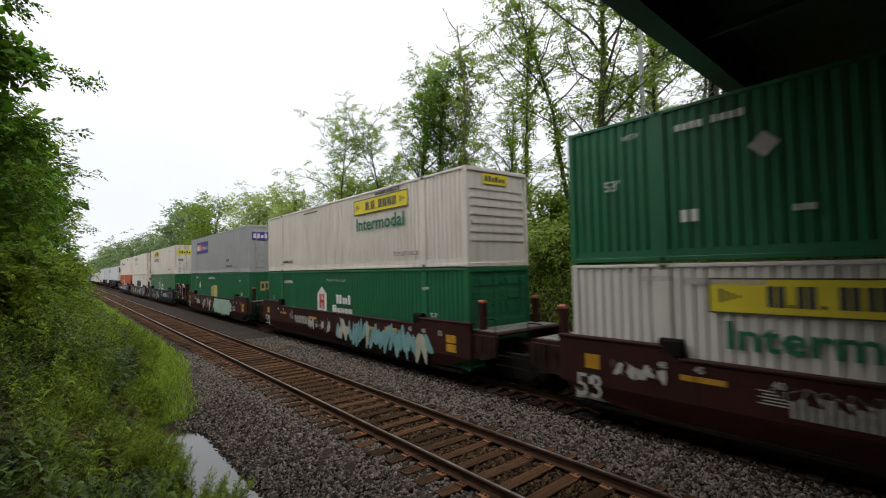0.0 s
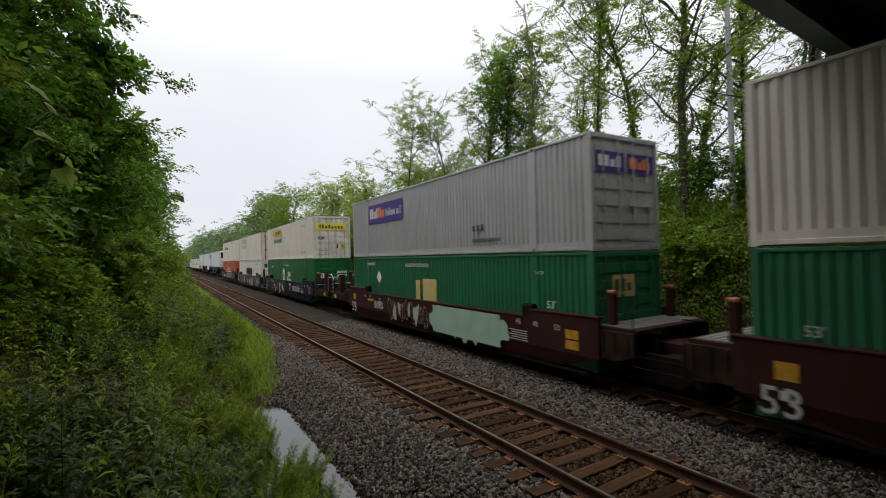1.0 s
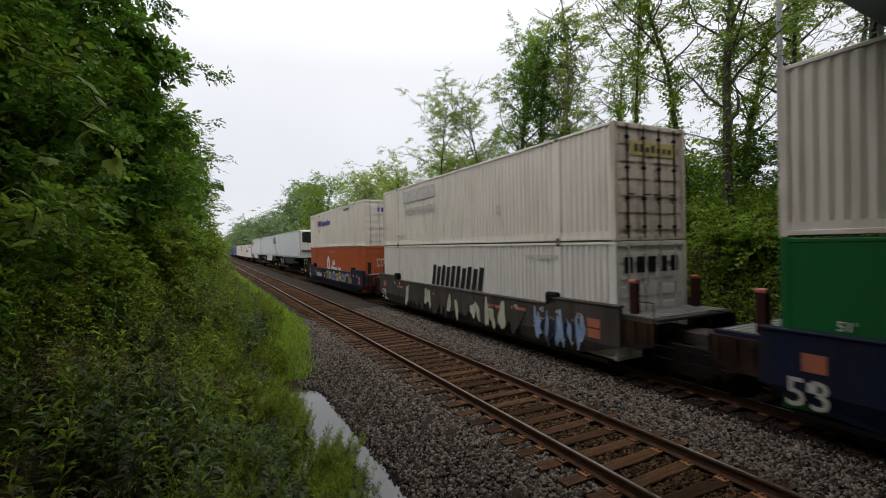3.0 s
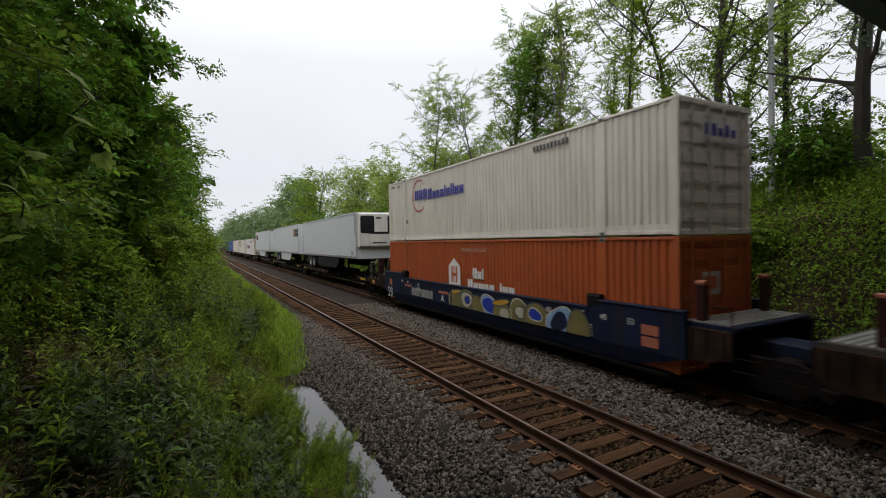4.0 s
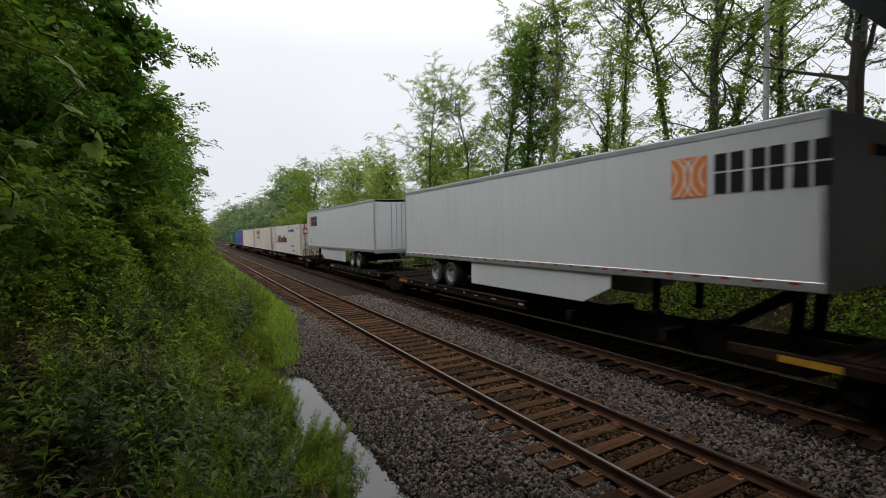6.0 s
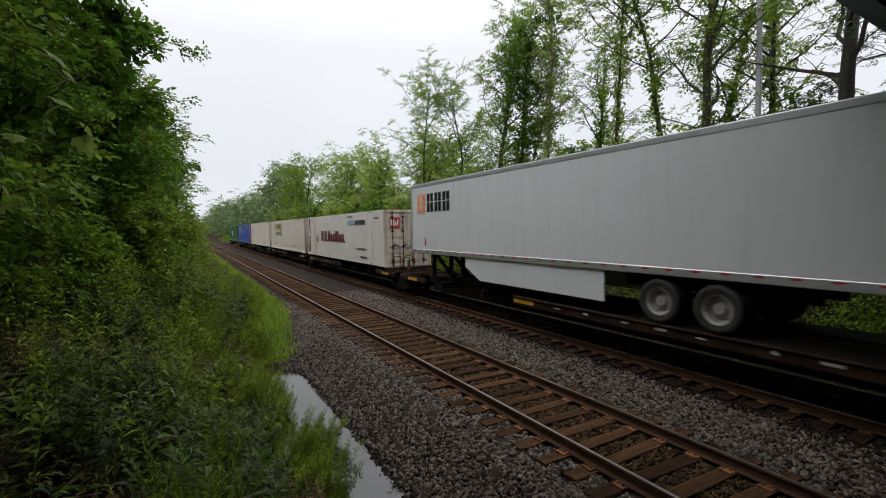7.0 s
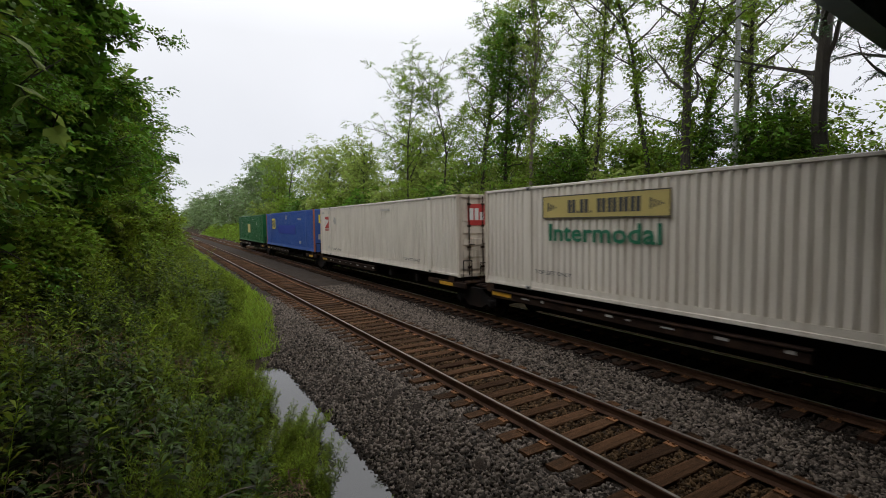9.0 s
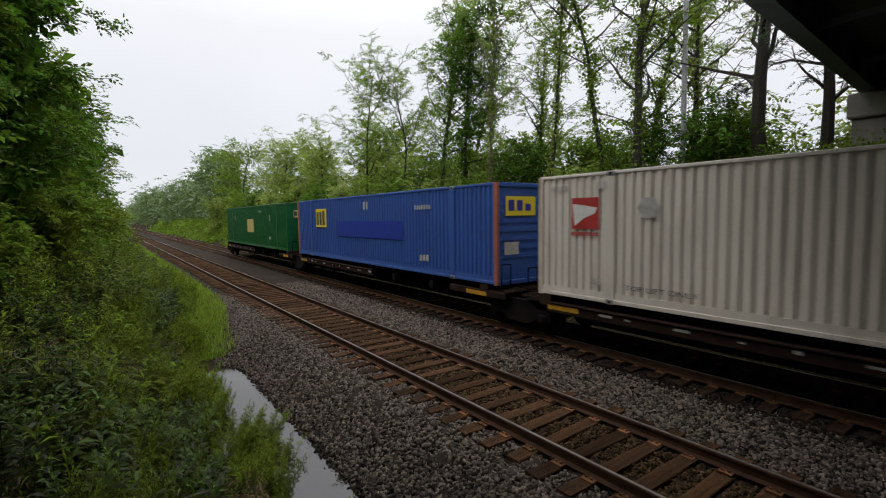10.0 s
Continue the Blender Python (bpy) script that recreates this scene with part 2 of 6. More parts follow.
# ---- mesh helpers ----
class Geo:
    """Collects corners and faces of one mesh."""

    def __init__(self):
        self.v, self.f, self.pieces = [], [], []

    def add(self, v, f):
        k = len(self.v)
        self.pieces.append((k, len(v), len(self.f), len(f)))
        self.v += [tuple(p) for p in v]
        self.f += [tuple(i + k for i in q) for q in f]
        return self

    def box(self, x0, x1, y0, y1, z0, z1, c=0.0):
        """A box with its long edges chamfered by c."""
        if c <= 0:
            v = [(x, y, z) for z in (z0, z1) for y in (y0, y1) for x in (x0, x1)]
            return self.add(v, [(0, 2, 3, 1), (4, 5, 7, 6), (0, 1, 5, 4), (2, 6, 7, 3), (0, 4, 6, 2), (1, 3, 7, 5)])
        d = (x1 - x0, y1 - y0, z1 - z0)
        axis = d.index(max(d))
        lo, hi = [(x0, y0, z0), (x1, y1, z1)]
        a, b = [i for i in range(3) if i != axis]
        ring = [(lo[a] + c, lo[b]), (hi[a] - c, lo[b]), (hi[a], lo[b] + c), (hi[a], hi[b] - c),
                (hi[a] - c, hi[b]), (lo[a] + c, hi[b]), (lo[a], hi[b] - c), (lo[a], lo[b] + c)]
        return self.prism(ring, axis, lo[axis], hi[axis])

    def prism(self, ring, axis, s0, s1):
        """A flat ring swept along an axis."""
        a, b = [i for i in range(3) if i != axis]
        v = []
        for s in (s0, s1):
            for p in ring:
                q = [0, 0, 0]
                q[axis], q[a], q[b] = s, p[0], p[1]
                v.append(q)
        n = len(ring)
        f = [tuple(range(n)), tuple(range(2 * n - 1, n - 1, -1))]
        f += [(i, (i + 1) % n + 0, (i + 1) % n + n, i + n) for i in range(n)]
        return self.add(v, f)

    def tube(self, p0, p1, r0, r1=None, n=8):
        r1 = r0 if r1 is None else r1
        p0, p1 = Vector(p0), Vector(p1)
        w = (p1 - p0).normalized()
        u = w.orthogonal().normalized()
        k = w.cross(u)
        v = []
        for p, r in ((p0, r0), (p1, r1)):
            for i in range(n):
                a = 2 * math.pi * i / n
                v.append(p + u * (r * math.cos(a)) + k * (r * math.sin(a)))
        return self.add(v, [tuple(range(n))[::-1], tuple(range(n, 2 * n))] +
                        [(i, (i + 1) % n, (i + 1) % n + n, i + n) for i in range(n)])

    def mesh(self, name):
        me = bpy.data.meshes.new(name)
        me.from_pydata(self.v, [], self.f)
        bm = bmesh.new()
        bm.from_mesh(me)
        bmesh.ops.recalc_face_normals(bm, faces=bm.faces)
        bm.to_mesh(me)
        bm.free()
        return me


def part(name, geo, mat, parent, label=""):
    """Links the mesh as one object under a thing or a part."""
    ob = new(name, geo.mesh(name) if isinstance(geo, Geo) else geo)
    if not ob.data.materials:
        ob.data.materials.append(mat)
    ob.parent = parent
    if label:
        tagged(ob, label)
    return ob


def part_each(name, geo, mat, parent, label=""):
    """As part(), but every piece of the geometry becomes an object of its own."""
    for v0, nv, f0, nf in geo.pieces:
        one = Geo().add(geo.v[v0:v0 + nv], [tuple(i - v0 for i in q) for q in geo.f[f0:f0 + nf]])
        part(name, one, mat, parent, label)


def thing(name, label, category, group="", kind=""):
    return tagged(new(name), label, category, group, kind)


def solid(name, geo, mat, label, category="", kind="", group=""):
    ob = new(name, geo.mesh(name) if isinstance(geo, Geo) else geo)
    ob.data.materials.append(mat)
    return tagged(ob, label, category, group, kind)


def raw_mesh(name, verts, faces, mat):
    """A mesh straight from arrays, for leaves, stones and grass."""
    me = bpy.data.meshes.new(name)
    k = faces.shape[1]
    me.vertices.add(len(verts))
    me.vertices.foreach_set("co", np.ascontiguousarray(verts, dtype=np.float32).ravel())
    me.loops.add(faces.size)
    me.loops.foreach_set("vertex_index", np.ascontiguousarray(faces, dtype=np.int32).ravel())
    me.polygons.add(len(faces))
    me.polygons.foreach_set("loop_start", np.arange(0, faces.size, k, dtype=np.int32))
    me.update(calc_edges=True)
    me.validate()
    me.materials.append(mat)
    return me


def lettering(text, size, mat, parent, face, a, z, off=0.0, width=0.0, name="lettering", bold=0.0):
    """Real words on the near side ('side': a is y at the text's start) or on the end towards the camera ('end': a is x)."""
    cu = bpy.data.curves.new(name, "FONT")
    cu.body, cu.size, cu.extrude, cu.offset = text, size, 0.001, bold
    cu.resolution_u = 2
    ob = new(name, cu)
    cu.materials.append(mat)
    if face == "side":
        m = Matrix(((0, 0, -1, off), (-1, 0, 0, a), (0, 1, 0, z), (0, 0, 0, 1)))
    else:
        m = Matrix(((1, 0, 0, a), (0, 0, -1, off), (0, 1, 0, z), (0, 0, 0, 1)))
    squeeze = 1.0
    if width:
        bpy.context.view_layer.update()
        squeeze = width / ob.dimensions.x
    ob.parent = parent
    ob.matrix_basis = m @ Matrix.Diagonal((squeeze, 1, 1, 1))
    return ob


def side_poly(geo, pts, x, thick=0.004):
    """A thin plate on the near side; pts are (y, z)."""
    return geo.prism([(p[0], p[1]) for p in pts], 0, x - thick, x)


def side_rect(geo, y0, y1, z0, z1, x, thick=0.004):
    return geo.box(x - thick, x, min(y0, y1), max(y0, y1), z0, z1)


def bars(y0, y1, z0, z1, n, x, seed=1, gap=0.28, slant=0.0):
    """Unreadable writing or a trade name: upright bars from y0 towards smaller y."""
    rnd, g = random.Random(seed), Geo()
    step = (y1 - y0) / n
    for i in range(n):
        a, b = y0 + i * step, y0 + (i + 1 - gap) * step
        top = z1 - (0 if rnd.random() < 0.6 else (z1 - z0) * 0.08)
        s = slant * (z1 - z0)
        side_poly(g, [(a, z0), (b, z0), (b - s, top), (a - s, top)], x)
    return g


# ---- the ground, with its ditch, ballast bed and banks ----
def smooth(a, b, x):
    t = np.clip((x - a) / (b - a), 0, 1)
    return t * t * (3 - 2 * t)


def ground_z(x, y):
    x, y = np.asarray(x, float), np.asarray(y, float)
    deep = 1 - smooth(12.5, 16.5, y)                       # the ditch holds water this side of y = 13
    low = -0.42 - 0.55 * deep
    z = np.full(np.broadcast(x, y).shape, -0.235)
    edge = 4.15 - 0.25 * smooth(10, 25, y)
    z = np.where(x < edge, -0.235 + (low + 0.235) * smooth(edge, edge - 1.7, x), z)
    bank_foot = 1.75 + 1.1 * smooth(12, 24, y)
    rise = np.clip((bank_foot - x) / 5.0, 0, 1)
    z = z + 1.75 * rise + 0.5 * np.clip((bank_foot - 5 - x) / 20, 0, 1)
    z = z + 1.3 * (1 - smooth(0.3, 2.6, y)) * smooth(3.0, 1.0, x) * smooth(-6, -2, y)
    z = z - 0.35 * smooth(11.6, 12.4, x) + 2.9 * smooth(12.4, 17.0, x)
    return z + bank_rise(x, y)


def bank_rise(x, y):
    """The far bank stands higher beside the bridge."""
    return 2.3 * smooth(13.5, 20.0, np.asarray(x, float)) * (1 - smooth(14, 32, np.asarray(y, float)))


def build_ground():
    xs = np.concatenate([-np.geomspace(2500, 14, 14), np.arange(-13, 1.2, 0.5), np.arange(1.2, 4.8, 0.12), np.arange(4.8, 12, 0.3),
                         np.arange(12, 20, 0.4), np.geomspace(20.5, 2500, 16)])
    ys = np.concatenate([-np.geomspace(1500, 13, 12), np.arange(-12, 3, 0.6), np.arange(3, 17, 0.16), np.arange(17, 60, 1.0),
                         np.geomspace(62, 3500, 24)])
    X, Y = np.meshgrid(xs, ys)
    Z = ground_z(X, Y)
    rng = np.random.default_rng(3)
    Z = Z + rng.normal(0, 1, Z.shape) * np.where((X < 4.9), 0.03, 0.012)
    v = np.stack([X, Y, Z], -1).reshape(-1, 3)
    nx, ny = len(xs), len(ys)
    i, j = np.meshgrid(np.arange(nx - 1), np.arange(ny - 1))
    a = (j * nx + i).ravel()
    f = np.stack([a, a + 1, a + nx + 1, a + nx], -1)
    me = raw_mesh("ground", v, f, M["earth"])
    me.materials.append(M["soil"])
    cx, cy = (X[:-1, :-1] + X[1:, 1:]).ravel() / 2, (Y[:-1, :-1] + Y[1:, 1:]).ravel() / 2
    me.polygons.foreach_set("material_index", ((cx > 2.35 + 0.9 * (cy > 16)) & (cx < 11.9)).astype(np.int32))
    ob = new("ground", me)
    tagged(ob, "dark leafy earth bank with a ballast bed and ditch", "ground", kind="structure")


build_ground()

# still water in the ditch
pud = Geo()
P_Y = np.linspace(3.0, 14.0, 12)
for y0, y1 in zip(P_Y[:-1], P_Y[1:]):
    pud.add([(1.2, y0, -0.875), (3.3, y0, -0.875), (3.3, y1, -0.875), (1.2, y1, -0.875)], [(0, 1, 2, 3)])
for cx, cy, rx, ry in ((2.5, 14.5, 0.16, 0.35), (2.2, 14.9, 0.14, 0.3), (2.6, 15.3, 0.1, 0.25)):
    top = float(ground_z(cx, cy)) + 0.012
    pud.add([(cx + rx * math.cos(i * 0.45) * (1 + 0.25 * math.sin(i * 2.1)), cy + ry * math.sin(i * 0.45) * (1 + 0.2 * math.sin(i * 3.3)), top) for i in range(14)], [tuple(range(14))])
solid("puddle_water", pud, M["water"], "still rainwater puddle in the trackside ditch mirroring the sky", "puddle", kind="structure")


# ---- tracks ----
def rail_ring(xc, head_only=False):
    if head_only:
        return [(xc - 0.022, -0.004), (xc + 0.022, -0.004), (xc + 0.020, 0.001), (xc - 0.020, 0.001)]
    half = [(0.07, -0.17), (0.07, -0.158), (0.014, -0.135), (0.009, -0.05), (0.036, -0.036), (0.036, -0.008), (0.028, -0.001)]
    return [(xc + a, z) for a, z in half] + [(xc - a, z) for a, z in reversed(half)]


def build_track(xc, name, label):
    root = thing(name, label, "railway track", kind="structure")
    for s in (-1, 1):
        g = Geo().prism(rail_ring(xc + s * 0.755), 1, -60, 420)
        rail = part("rail", g, M["railrust"], root, "rust-brown steel rail")
        part("running_surface", Geo().prism(rail_ring(xc + s * 0.755, True), 1, -60, 420), M["railhead"], rail, "bright worn rail top")
    return root


near_track = build_track(NEAR_X, "near_track", "empty railway track of rusty rails on wooden ties in ballast")
train_track = build_track(TRAIN_X, "train_track", "railway track of rusty rails under the passing freight train")


def tie_mesh(seed, wood):
    rnd = random.Random(seed)
    g = Geo()
    w, h = 0.115, 0.06
    ring = [(-w, -h), (w, -h), (w, h - 0.012), (w - 0.015, h), (-w + 0.012, h), (-w, h - 0.015)]
    v = []
    for x in (-1.3, -0.6, 0.1, 0.7, 1.3):
        for a, b in ring:
            v.append((x + rnd.uniform(-0.015, 0.015), a + rnd.uniform(-0.008, 0.008), b + rnd.uniform(-0.006, 0.004)))
    f = [tuple(range(6))[::-1], tuple(range(24, 30))]
    for k in range(4):
        f += [(k * 6 + i, k * 6 + (i + 1) % 6, k * 6 + 6 + (i + 1) % 6, k * 6 + 6 + i) for i in range(6)]
    g.add(v, f)
    me = g.mesh("tie")
    me.materials.append(M[wood])
    return me


TIE_MESHES = [tie_mesh(s, "tie") for s in range(7)]
SHADED_TIES = [tie_mesh(s, "tie_shaded") for s in range(7)]


def build_ties(root, xc, y_end, count, seed, meshes):
    rnd = random.Random(seed)
    plates, far = Geo(), Geo()
    y, k = -3.0, 0
    while y < y_end:
        dy = rnd.uniform(-0.03, 0.03)
        if k < count:
            ob = new("tie", meshes[rnd.randrange(7)])
            ob.parent = root
            ob.matrix_basis = pose(xc + rnd.uniform(-0.07, 0.07), y + dy, -0.232 + rnd.uniform(-0.012, 0.006), rnd.uniform(-1, 1), 0, rnd.uniform(-1.4, 1.4))
        else:
            far.box(xc - 1.3 + rnd.uniform(-0.1, 0.1), xc + 1.3 + rnd.uniform(-0.1, 0.1), y - 0.11, y + 0.11, -0.3, -0.172)
        if y < 45:
            for s in (-1, 1):
                px = xc + s * 0.755
                plates.box(px - 0.17, px + 0.17, y + dy - 0.09, y + dy + 0.09, -0.176, -0.160, 0.004)
                for q in (-0.105, 0.105):
                    plates.box(px + q - 0.012, px + q + 0.012, y + dy - 0.05, y + dy - 0.02, -0.165, -0.135)
                    plates.box(px + q - 0.012, px + q + 0.012, y + dy + 0.03, y + dy + 0.06, -0.165, -0.138)
        y += 0.495
        k += 1
    tagged(part("tie_plates", plates, M["plate"], root, "rusty tie plates with spikes"), kind="stuff")
    tagged(part("far_ties", far, M["tie_far"], root, "row of weathered wooden ties"), kind="stuff")


# ---- the bridge overhead ----
def build_bridge():
    root = thing("road_bridge", "blue-grey steel girder bridge crossing over the tracks on concrete piers", "bridge")
    skew = 0.055
    y0 = 3.95 - 0.055 * 9

    def bent(g):
        g.v = [(x, y + skew * x, z) for x, y, z in g.v]
        return g
    # the bridge's long unseen rear is added to darken the ground and train below
    for i, yy in enumerate([-2.6 * k for k in range(5)] + [-15.6 - 5.2 * k for k in range(10)]):
        g = Geo()
        c = y0 + yy - 0.2
        g.box(-14, 34, c - 0.2, c + 0.2, 7.2, 7.235)
        g.box(-14, 34, c - 0.012, c + 0.012, 7.235, 8.35)
        g.box(-14, 34, c - 0.2, c + 0.2, 8.35, 8.385)
        for k in range(24):
            x = -13 + k * 2
            g.box(x - 0.01, x + 0.01, c - 0.17, c + 0.17, 7.235, 8.35)
        part("girder", bent(g), M["girder"], root, "riveted steel plate girder")
    part("deck", bent(Geo().box(-14, 34, y0 - 64.6, y0 + 0.35, 8.385, 8.65, 0.03)), M["deck"], root, "concrete bridge deck slab")
    part("parapet", bent(Geo().box(-14, 34, y0 + 0.1, y0 + 0.35, 8.65, 9.4, 0.03)), M["concrete"], root, "concrete parapet")
    part("parapet", bent(Geo().box(-14, 34, y0 - 64.6, y0 - 64.35, 8.65, 9.4, 0.03)), M["concrete"], root, "concrete parapet")
    for k in range(9):
        x = -8 + k * 4.5
        part("cross_brace", bent(Geo().box(x - 0.05, x + 0.05, y0 - 63.7, y0 - 0.2, 7.6, 7.75)), M["girder"], root)
    pier = part("pier", Geo().box(21.5, 22.7, -60.5, 4.85, -0.9, 6.35, 0.05), M["concrete"], root, "concrete wall pier with sprayed tags")
    part("pier_cap", Geo().box(21.3, 22.9, -60.7, 4.95, 6.35, 7.2, 0.05), M["concrete"], pier)
    tag = Geo()
    for cy, cz, r in ((3.2, 4.0, 0.8), (1.4, 4.4, 0.9), (2.4, 2.9, 0.7)):
        ring = []
        for i in range(14):
            a = 2 * math.pi * i / 14
            ring.append((cy + 1.2 * r * math.cos(a), cz + r * math.sin(a) * (1 + 0.2 * math.sin(3 * a))))
        inner = [(cy + (p[0] - cy) * 0.6, cz + (p[1] - cz) * 0.6) for p in ring]
        for i in range(14):
            j = (i + 1) % 14
            side_poly(tag, [ring[i], ring[j], inner[j], inner[i]], 21.498)
    part("sprayed_tag", tag, M["ink"], pier, "black looping spray-paint tag")
    # out of view on the left, added to keep side light off the ground
    part("abutment", Geo().box(-5.0, -3.6, -60.5, 1.4, -1.0, 7.2, 0.05), M["concrete"], root, "unseen concrete end wall of the bridge, added to block light")


build_bridge()

# ---- containers ----
LEN, HALF_W, HIGH = 16.15, 1.295, 2.88
Y0, Y1 = -LEN / 2, LEN / 2


def corrugated(x, s, y0, y1, z0, z1, pitch=0.28, deep=0.038):
    """An upright sheet with trapezoid ribs, its outer crests at x (s is the outward way)."""
    g = Geo()
    n = int((y1 - y0) / pitch)
    p = (y1 - y0) / n
    pts = []
    for i in range(n):
        a = y0 + i * p
        pts += [(x, a), (x, a + 0.36 * p), (x - s * deep, a + 0.5 * p), (x - s * deep, a + 0.86 * p)]
    pts.append((x, y1))
    v = [(q[0], q[1], z) for z in (z0, z1) for q in pts]
    m = len(pts)
    g.add(v, [(i, i + 1, i + 1 + m, i + m) for i in range(m - 1)])
    return g


def flat_sheet(x, s, y0, y1, z0, z1, pitch=1.22):
    """A smooth panelled side: sheets with narrow raised joint strips."""
    g = Geo()
    g.box(min(x, x - s * 0.03), max(x, x - s * 0.03), y0, y1, z0, z1)
    return g


def joint_strips(x, s, y0, y1, z0, z1, pitch=1.22):
    g = Geo()
    k = int((y1 - y0) / pitch)
    for i in range(1, k):
        y = y0 + i * (y1 - y0) / k
        g.box(min(x - s * 0.001, x + s * 0.003), max(x - s * 0.001, x + s * 0.003), y - 0.02, y + 0.02, z0 + 0.01, z1 - 0.01)
    return g


def container(colour, label, end="vent", smooth_side=False, rail=0.24, post=None, end_mat=None, pitch=0.2, group="containers on the train", bay=0.0):
    root = thing("shipping_container", label, "container", group)
    c = M[colour]
    e = M[end_mat or colour]
    for s in (-1, 1):
        x = s * HALF_W
        if smooth_side:
            sw = part("side_wall", flat_sheet(x - s * 0.012, s, Y0 + 0.12, Y1 - 0.12 - bay, rail, HIGH - 0.07), c, root, "smooth painted side")
            part_each("joint_strip", joint_strips(x - s * 0.012, s, Y0 + 0.12, Y1 - 0.12 - bay, rail, HIGH - 0.07, 2.3), c, sw)
        else:
            part("side_wall", corrugated(x - s * 0.012, s, Y0 + 0.12, Y1 - 0.12, rail, HIGH - 0.07, pitch), c, root, "corrugated steel side")
        lo, hi = min(x, x - s * 0.09), max(x, x - s * 0.09)
        g = Geo().box(lo, hi, Y0 + 0.1, Y1 - 0.1, 0.02, rail * 0.45, 0.008)
        g.box(min(x - s * 0.015, x - s * 0.09), max(x - s * 0.015, x - s * 0.09), Y0 + 0.1, Y1 - 0.1, rail * 0.45, rail + 0.005)
        part("bottom_rail", g, c, root)
        part("top_rail", Geo().box(lo, hi, Y0 + 0.1, Y1 - 0.1, HIGH - 0.075, HIGH - 0.005, 0.01), c, root)
        for ye in (-1, 1):
            yy = ye * (LEN / 2 - 0.075)
            part("corner_post", Geo().box(lo, hi, yy - 0.075, yy + 0.075, 0.0, HIGH, 0.012), M[post] if post else e, root)
            yl = ye * 6.04
            g = Geo().box(min(x - s * 0.006, x + s * 0.008), max(x - s * 0.006, x + s * 0.008), yl - 0.11, yl + 0.11, 0.1, HIGH - 0.1)
            lp = part("lifting_post", g, c, root)
            g = Geo()
            for z in (0.0, HIGH - 0.12):
                g.box(min(x + s * 0.012, x - s * 0.1), max(x + s * 0.012, x - s * 0.1), yl - 0.09, yl + 0.09, z, z + 0.12, 0.01)
            part_each("corner_casting", g, M["galv"] if colour not in ("green", "green_b") else c, lp)
            g = Geo()
            for z in (0.03, HIGH - 0.09):
                side_rect(g, yl - 0.035, yl + 0.035, z, z + 0.06, x + s * 0.013 if s < 0 else x + 0.016)
            part_each("casting_hole", g, M["black"], lp)
    roof = Geo()
    n = 46
    v = []
    for i in range(n + 1):
        yy = Y0 + 0.1 + (LEN - 0.2) * i / n
        z = HIGH - 0.02 + (0.018 if i % 2 else 0.0)
        v += [(-HALF_W + 0.05, yy, z - 0.01), (0, yy, z + 0.02), (HALF_W - 0.05, yy, z - 0.01)]
    roof.add(v, [q for i in range(n) for q in ((i * 3, i * 3 + 1, i * 3 + 4, i * 3 + 3), (i * 3 + 1, i * 3 + 2, i * 3 + 5, i * 3 + 4))])
    part("roof", roof, c, root, "ribbed roof sheet")
    part("floor", Geo().box(-HALF_W + 0.1, HALF_W - 0.1, Y0 + 0.1, Y1 - 0.1, 0.05, 0.17), M["darksteel"], root)
    # end walls
    for ye in (-1, 1):
        y = ye * LEN / 2
        back = bay if ye > 0 else 0.0
        near, far = y - ye * (0.05 + back), y - ye * (0.12 + back)
        w = HALF_W - 0.1
        style = end if ye < 0 else "vent"
        if style == "vent":
            g = Geo().box(-w, w, min(near, far), max(near, far), 0.1, HIGH - 0.1)
            wall = part("end_wall", g, e, root, "end wall with pressed ribs")
            g = Geo()
            for k in range(7):
                z = 0.75 + 0.25 * k
                g.prism([(-w + 0.08, z), (w - 0.08, z), (w - 0.14, z + 0.1), (-w + 0.14, z + 0.1)], 1, *sorted((near, near + ye * 0.03)))
            part_each("pressed_rib", g, e, wall)
        else:
            for d in (-1, 1):
                g = Geo().box(*sorted((d * 0.012, d * w)), *sorted((near, far)), 0.12, HIGH - 0.12)
                door = part("door", g, e, root, "container door leaf")
                g = Geo()
                for k in range(6):
                    z = 0.25 + 0.42 * k
                    g.box(*sorted((d * 0.1, d * (w - 0.1))), *sorted((near, near + ye * 0.025)), z, z + 0.26, 0.02)
                part_each("pressed_rib", g, e, door)
                for xb in (0.28, 0.86):
                    g = Geo()
                    g.tube((d * xb, near + ye * 0.055, 0.06), (d * xb, near + ye * 0.055, HIGH - 0.06), 0.02, n=6)
                    for z in (0.3, 1.0, 1.75, 2.5):
                        g.box(d * xb - 0.06, d * xb + 0.06, *sorted((near + ye * 0.02, near + ye * 0.07)), z, z + 0.07)
                    g.box(*sorted((d * xb, d * (xb - 0.22))), *sorted((near + ye * 0.05, near + ye * 0.075)), 1.12, 1.15)
                    part("lock_rod", g, e if colour in ("green", "green_b", "orange") else (M["dull"] if end_mat != "wornwhite" else M["rustbeam"]), door, "door lock rod with handle")
        part("end_sill", Geo().box(-w, w, *sorted((y, y - ye * 0.12)), 0.0, 0.12, 0.01), e, root)
        part("end_header", Geo().box(-w, w, *sorted((y, y - ye * 0.12)), HIGH - 0.12, HIGH, 0.01), e, root)
    return root


XS = -HALF_W - 0.004      # just proud of the near side
XE = Y0 + 0.012           # just proud of the ribs of the near end


def text_side(root, text, y, z, size, mat, width=0.0, bold=0.0):
    return lettering(text, size, M[mat], root, "side", y, z, XS - 0.006, width, bold=bold)


